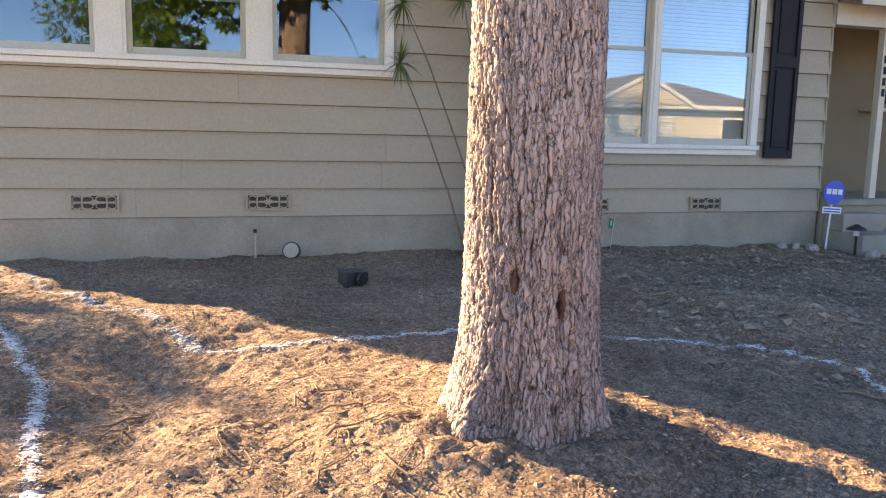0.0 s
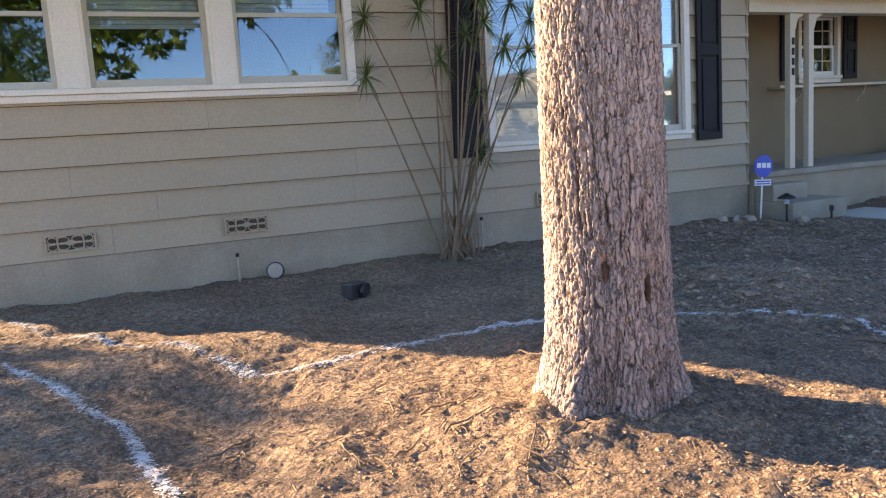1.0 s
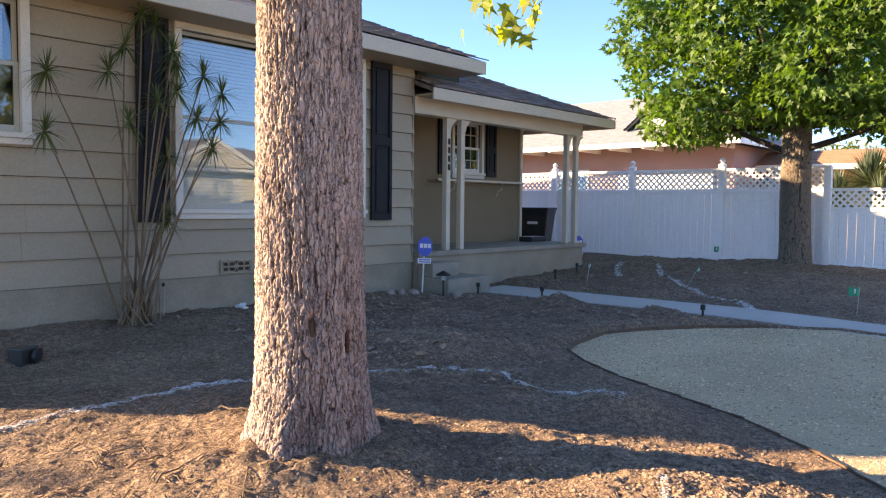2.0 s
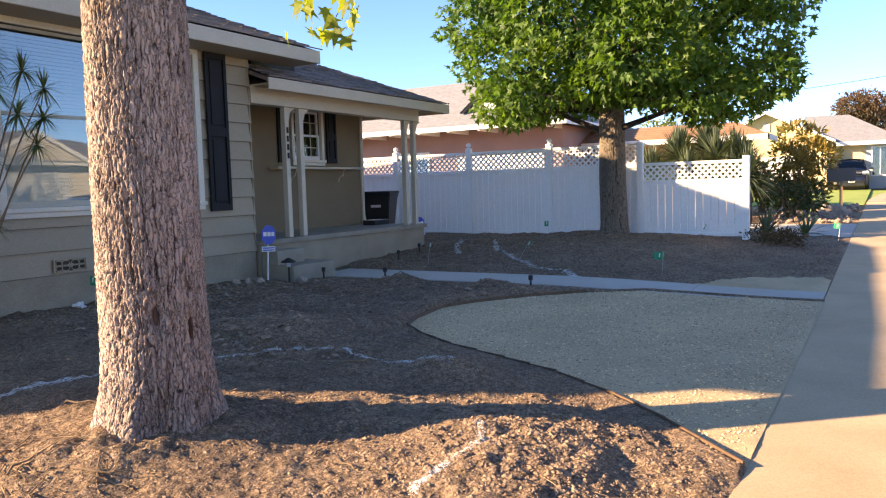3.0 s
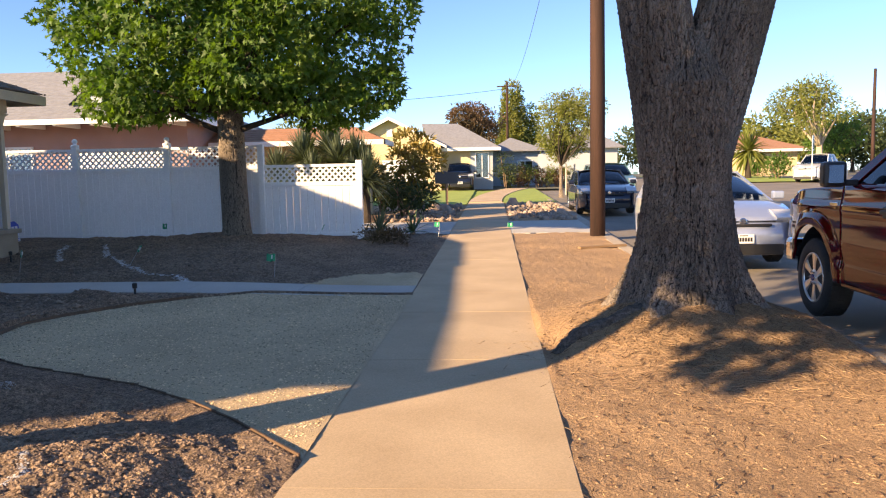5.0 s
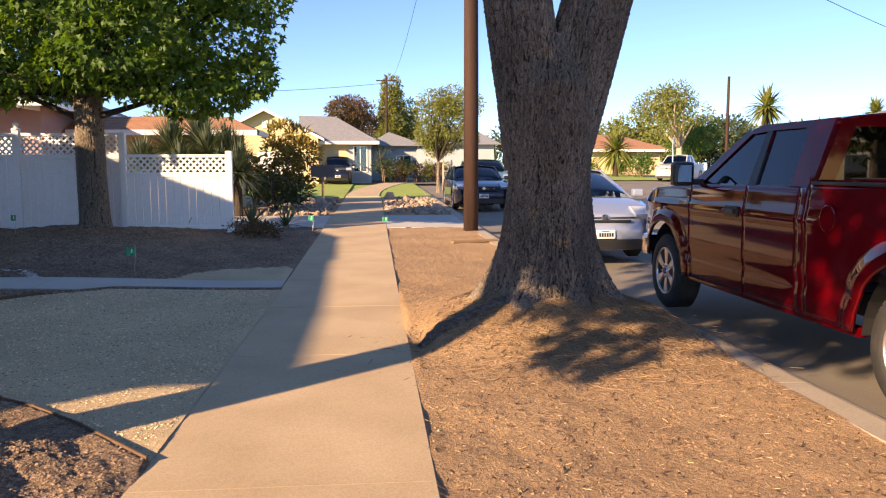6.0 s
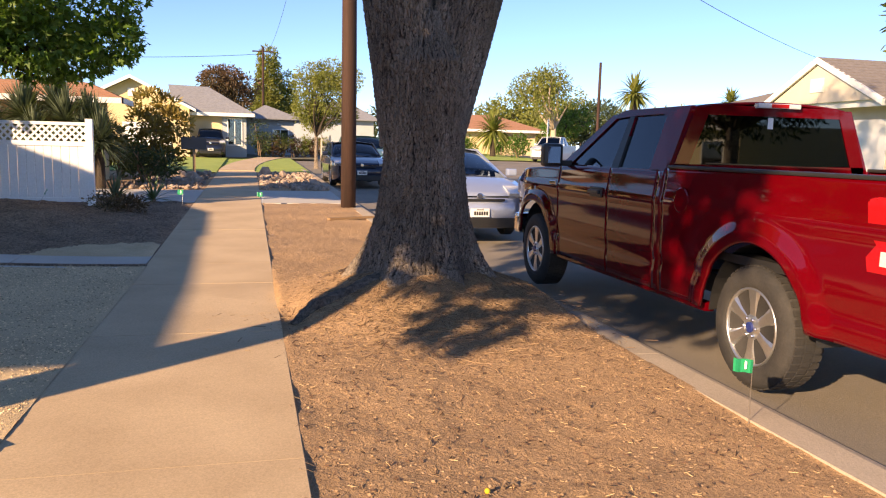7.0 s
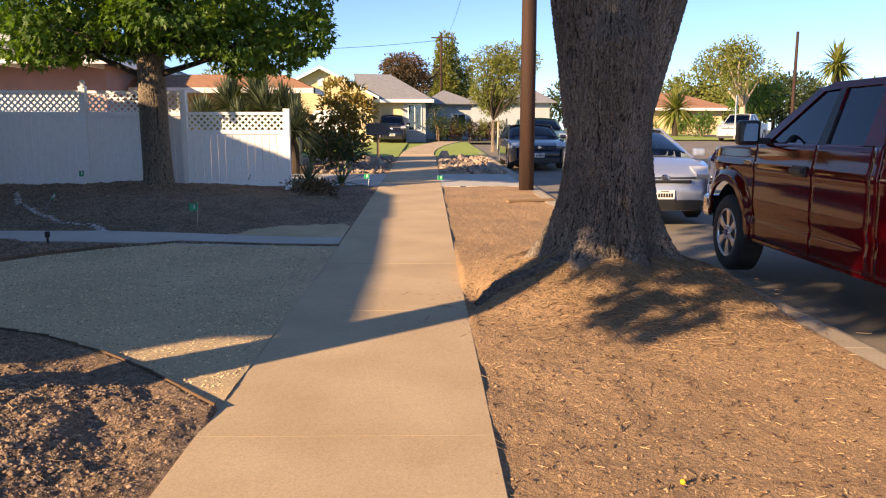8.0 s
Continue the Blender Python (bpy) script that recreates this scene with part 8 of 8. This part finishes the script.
scatter("dirt_clods", "loose brown dirt clods over the yard", "dirt clods", 56000, exact(near_yard), yard_relief, (0.0025, 0.012), CLOD, 1, 0.55)
scatter("dirt_clods", "loose brown dirt clods on the dug mound", "dirt clods", 13000, exact(mound_area), yard_relief, (0.003, 0.020), CLOD, 2, 0.6)
scatter("dirt_clods", "scattered brown clods across the yard", "dirt clods", 9000, exact(lambda r, n: (lambda x, y: (x[x < 2.4], y[x < 2.4]))(*whole_yard(r, n * 3))), yard_relief, (0.003, 0.014), CLOD, 3, 0.55)
scatter("dirt_clods", "dark clods in the turned dirt", "dirt clods", 36000, exact(lambda r, n: (lambda x, y: (x[(x > 2.8) & (y > 2.9)], y[(x > 2.8) & (y > 2.9)]))(*whole_yard(r, n))), yard_relief, (0.005, 0.03), DARKCLOD, 6)
scatter("granite_chips", "fine tan granite chips in the bed", "gravel", 32000, exact(lambda r, n: (lambda x, y: (x[inside_granite(x, y) > 0.03], y[inside_granite(x, y) > 0.03]))(r.uniform(2.4, 8.1, n * 2), r.uniform(0.15, 3.95, n * 2))), granite_relief, (0.004, 0.013), GRAVEL, 4)
scatter("parkway_crumbs", "small dry crumbs and pebbles on the parkway", "crumbs", 19000, exact(lambda r, n: (r.uniform(0.4, 9.0, n), r.uniform(-3.72, -1.30, n))), park_relief, (0.002, 0.014), material("tan_crumb", (0.37, 0.24, 0.135), 0.95, (0.22, 0.14, 0.08), 9, 80, 0.6, 0.3, island=0.45), 5)


def straws(name, label, n, where, zfun, length, mat, seed, w=0.0016, lift=0.004):
    """Loose straight needles and stems, one mesh."""
    r = np.random.RandomState(seed)
    xs, ys = where(r, n)
    V, F = [], []
    L = r.uniform(*length, n)
    a = r.uniform(0, 6.28, n)
    x1, y1 = xs + L * np.cos(a), ys + L * np.sin(a)
    z0, z1 = zfun(xs, ys) + lift, zfun(x1, y1) + lift + r.uniform(0, 0.012, n)
    for i in range(n):
        k = len(V)
        nx, ny = -math.sin(a[i]) * w, math.cos(a[i]) * w
        V += [(xs[i] + nx, ys[i] + ny, z0[i]), (xs[i] - nx, ys[i] - ny, z0[i]), (xs[i], ys[i], z0[i] + 2 * w), (x1[i] + nx, y1[i] + ny, z1[i]), (x1[i] - nx, y1[i] - ny, z1[i]), (x1[i], y1[i], z1[i] + 2 * w)]
        F += [(k, k + 3, k + 5, k + 2), (k + 2, k + 5, k + 4, k + 1), (k + 1, k + 4, k + 3, k)]
    ob = from_data(name, V, F, mat)
    return tagged(ob, label, "straw", kind="stuff")


straws("dry_straw", "dry straw bits in the yard dirt", 1500, exact(near_yard), yard_relief, (0.015, 0.06), STRAW, 11, 0.0008)
straws("dry_straw", "dry needles strewn over the parkway", 1500, exact(lambda r, n: (r.uniform(0.4, 8.0, n), r.uniform(-3.7, -1.26, n))), park_relief, (0.012, 0.06), STRAW, 12, 0.0008)
straws("dry_straw", "thick dry needle litter round the big tree", 3500, exact(lambda r, n: (r.normal(5.0, 0.7, n), r.normal(-2.6, 0.5, n))), park_relief, (0.02, 0.09), STRAW, 13, 0.001)


PALESTRAW = material("pale_straw", (0.62, 0.43, 0.22), 0.85, (0.45, 0.30, 0.15), 8, 90, 0.6, 0.1, island=0.35)
straws("dry_straw", "pale dry straw strewn over the parkway", 550, exact(lambda r, n: (r.uniform(0.4, 5.5, n), r.uniform(-3.7, -1.32, n))), park_relief, (0.012, 0.05), PALESTRAW, 15, 0.0010)
# needle litter laid extra thick, its dark tone standing in for crown shade
straws("dry_straw", "needle litter round the big tree, thickened for crown shade", 9000, exact(lambda r, n: (r.normal(5.15, 0.55, n), r.normal(-2.75, 0.45, n))), park_relief, (0.03, 0.11), STRAW, 16, 0.0018)
straws("bark_bits", "dark bark bits scattered over the parkway", 1300, exact(lambda r, n: (r.uniform(0.4, 6.0, n), r.uniform(-3.7, -1.32, n))), park_relief, (0.008, 0.035), SAPWOOD, 18, 0.0028)
straws("dirt_litter", "pale straw bits in the yard dirt", 300, exact(near_yard), yard_relief, (0.015, 0.06), PALESTRAW, 19, 0.0009)
scatter("dirt_clods", "large dark lumps of turned soil near the porch", "dirt clods", 1500, exact(lambda r, n: (lambda x, y: (x[(x > 2.6) & (y > 3.0)], y[(x > 2.6) & (y > 3.0)]))(*whole_yard(r, n))), yard_relief, (0.02, 0.06), DARKCLOD, 8)
straws("dirt_litter", "dark root and bark bits in the yard dirt", 6000, exact(lambda r, n: (lambda x, y: (x[y > 2.6], y[y > 2.6]))(*whole_yard(r, n))), yard_relief, (0.015, 0.09), TWIG, 14, 0.0018)


def root_bits(name, label, n, where, length, seed):
    """Short curling root ends that lie in the dirt, one mesh."""
    r = random.Random(seed)
    xs, ys = where(np.random.RandomState(seed), n)
    pts = []
    for x, y in zip(xs, ys):
        L, a, bend, w = r.uniform(*length), r.uniform(0, 6.28), r.uniform(-1.6, 1.6), r.uniform(0.0009, 0.0026)
        for k in range(6):
            pts.append((x, y, w * (1.15 - 0.15 * k), (0.0, 0.008, 0.014, 0.01, 0.012, 0.004)[k] * L / 0.1 * r.random()))
            x, y, a = x + L / 5 * math.cos(a), y + L / 5 * math.sin(a), a + bend / 5 + r.uniform(-0.35, 0.35)
    P_ = np.array(pts)
    Z = yard_relief(P_[:, 0], P_[:, 1]) + P_[:, 3] + 0.5 * P_[:, 2]
    V, F = [], []
    for i in range(n):
        for k in range(6):
            q = i * 6 + k
            x, y, w = P_[q, :3]
            p = i * 6 + max(0, k - 1)
            e = i * 6 + min(5, k + 1)
            t = math.atan2(P_[e, 1] - P_[p, 1], P_[e, 0] - P_[p, 0])
            nx, ny = -math.sin(t) * w, math.cos(t) * w
            b = len(V)
            V += [(x + nx, y + ny, Z[q]), (x, y, Z[q] + 1.2 * w), (x - nx, y - ny, Z[q]), (x, y, Z[q] - w)]
            if k:
                F += [(b - 4 + j, b - 4 + (j + 1) % 4, b + (j + 1) % 4, b + j) for j in range(4)]
    return tagged(from_data(name, V, F, TWIG), label, "roots", kind="stuff")


root_bits("root_bits", "torn curling root ends in the yard dirt", 110, exact(near_yard), (0.03, 0.14), 17)


def twig(x, y, L, ang, seed, rad=0.007, zf=ground_z):
    r = random.Random(seed)
    t = thing("twig", "bent dry root twig lying on the dirt", "twig", group="loose root twigs")
    bm = bmesh.new()
    pts, a = [], ang
    px, py = x, y
    for k in range(7):
        pts.append((px, py, zf(px, py) + rad + 0.004 + (0.02 * math.sin(k * 1.3 + seed) if k % 3 == 1 else 0)))
        px, py = px + L / 6 * math.cos(a), py + L / 6 * math.sin(a)
        a += r.uniform(-0.5, 0.5)
    tube(bm, pts, [rad * (1 - 0.1 * k) for k in range(7)], 6)
    part("stick", bm, TWIG, t)


rr_ = random.Random(77)
for i in range(44):
    twig(rr_.gauss(0.35, 0.55), rr_.gauss(3.1, 0.65), rr_.uniform(0.1, 0.42), rr_.uniform(0, 6.28), i, rr_.uniform(0.003, 0.007))
for i in range(16):
    twig(rr_.gauss(1.6, 0.5), rr_.gauss(1.9, 0.35), rr_.uniform(0.08, 0.25), rr_.uniform(0, 6.28), 60 + i, rr_.uniform(0.003, 0.006))
for i in range(22):
    twig(rr_.gauss(3.1, 0.35), rr_.gauss(5.0, 0.25), rr_.uniform(0.2, 0.5), rr_.uniform(0, 6.28), 90 + i, rr_.uniform(0.004, 0.007))
for i in range(30):
    twig(rr_.gauss(13.4, 0.35), rr_.gauss(1.25, 0.25), rr_.uniform(0.2, 0.6), rr_.uniform(0, 6.28), 120 + i, rr_.uniform(0.004, 0.008))
for i in range(14):
    twig(rr_.gauss(6.9, 0.3), rr_.gauss(5.2, 0.2), rr_.uniform(0.2, 0.5), rr_.uniform(0, 6.28), 160 + i, rr_.uniform(0.004, 0.008))


def park_z(x, y):
    return float(park_relief(np.array([float(x)]), np.array([float(y)]))[0])


twig(1.65, -2.1, 0.16, 5.6, 201, 0.009, park_z)
twig(2.2, -1.9, 0.12, 5.8, 202, 0.005, park_z)
twig(2.9, 2.9, 0.35, -0.4, 203, 0.009)
pk = thing("plank", "short pale wooden plank lying on the parkway", "plank", (13.0, -2.9, park_z(13.0, -2.9) + 0.03), 25)
part("board", boxes((-0.05, 0.05, -0.5, 0.5, -0.02, 0.02), bevel=0.004), STRAW, pk)
ft = thing("fruit", "tiny yellow fallen fruit on the dirt", "fruit", (1.62, -2.02, park_z(1.62, -2.02) + 0.012))
bm = bmesh.new()
bmesh.ops.create_icosphere(bm, subdivisions=2, radius=0.013)
part("berry", bm, material("yellow_fruit", (0.7, 0.5, 0.03), 0.5, (0.6, 0.4, 0.02), 9, 40, 0.3, 0.0), ft)
for i, (x, y) in enumerate(((6.35, 7.15), (6.5, 7.05), (6.6, 7.2), (6.25, 7.25), (7.1, 6.8), (6.95, 6.7))):
    ob = rocks("stone", "small dusty stone by the foundation", x, x + 0.01, y, y + 0.01, 1, 0.06, 0.09, 300 + i, lift=ground_z(x, y))
    tagged(ob, "small dusty stone by the foundation", "stone", kind="thing")
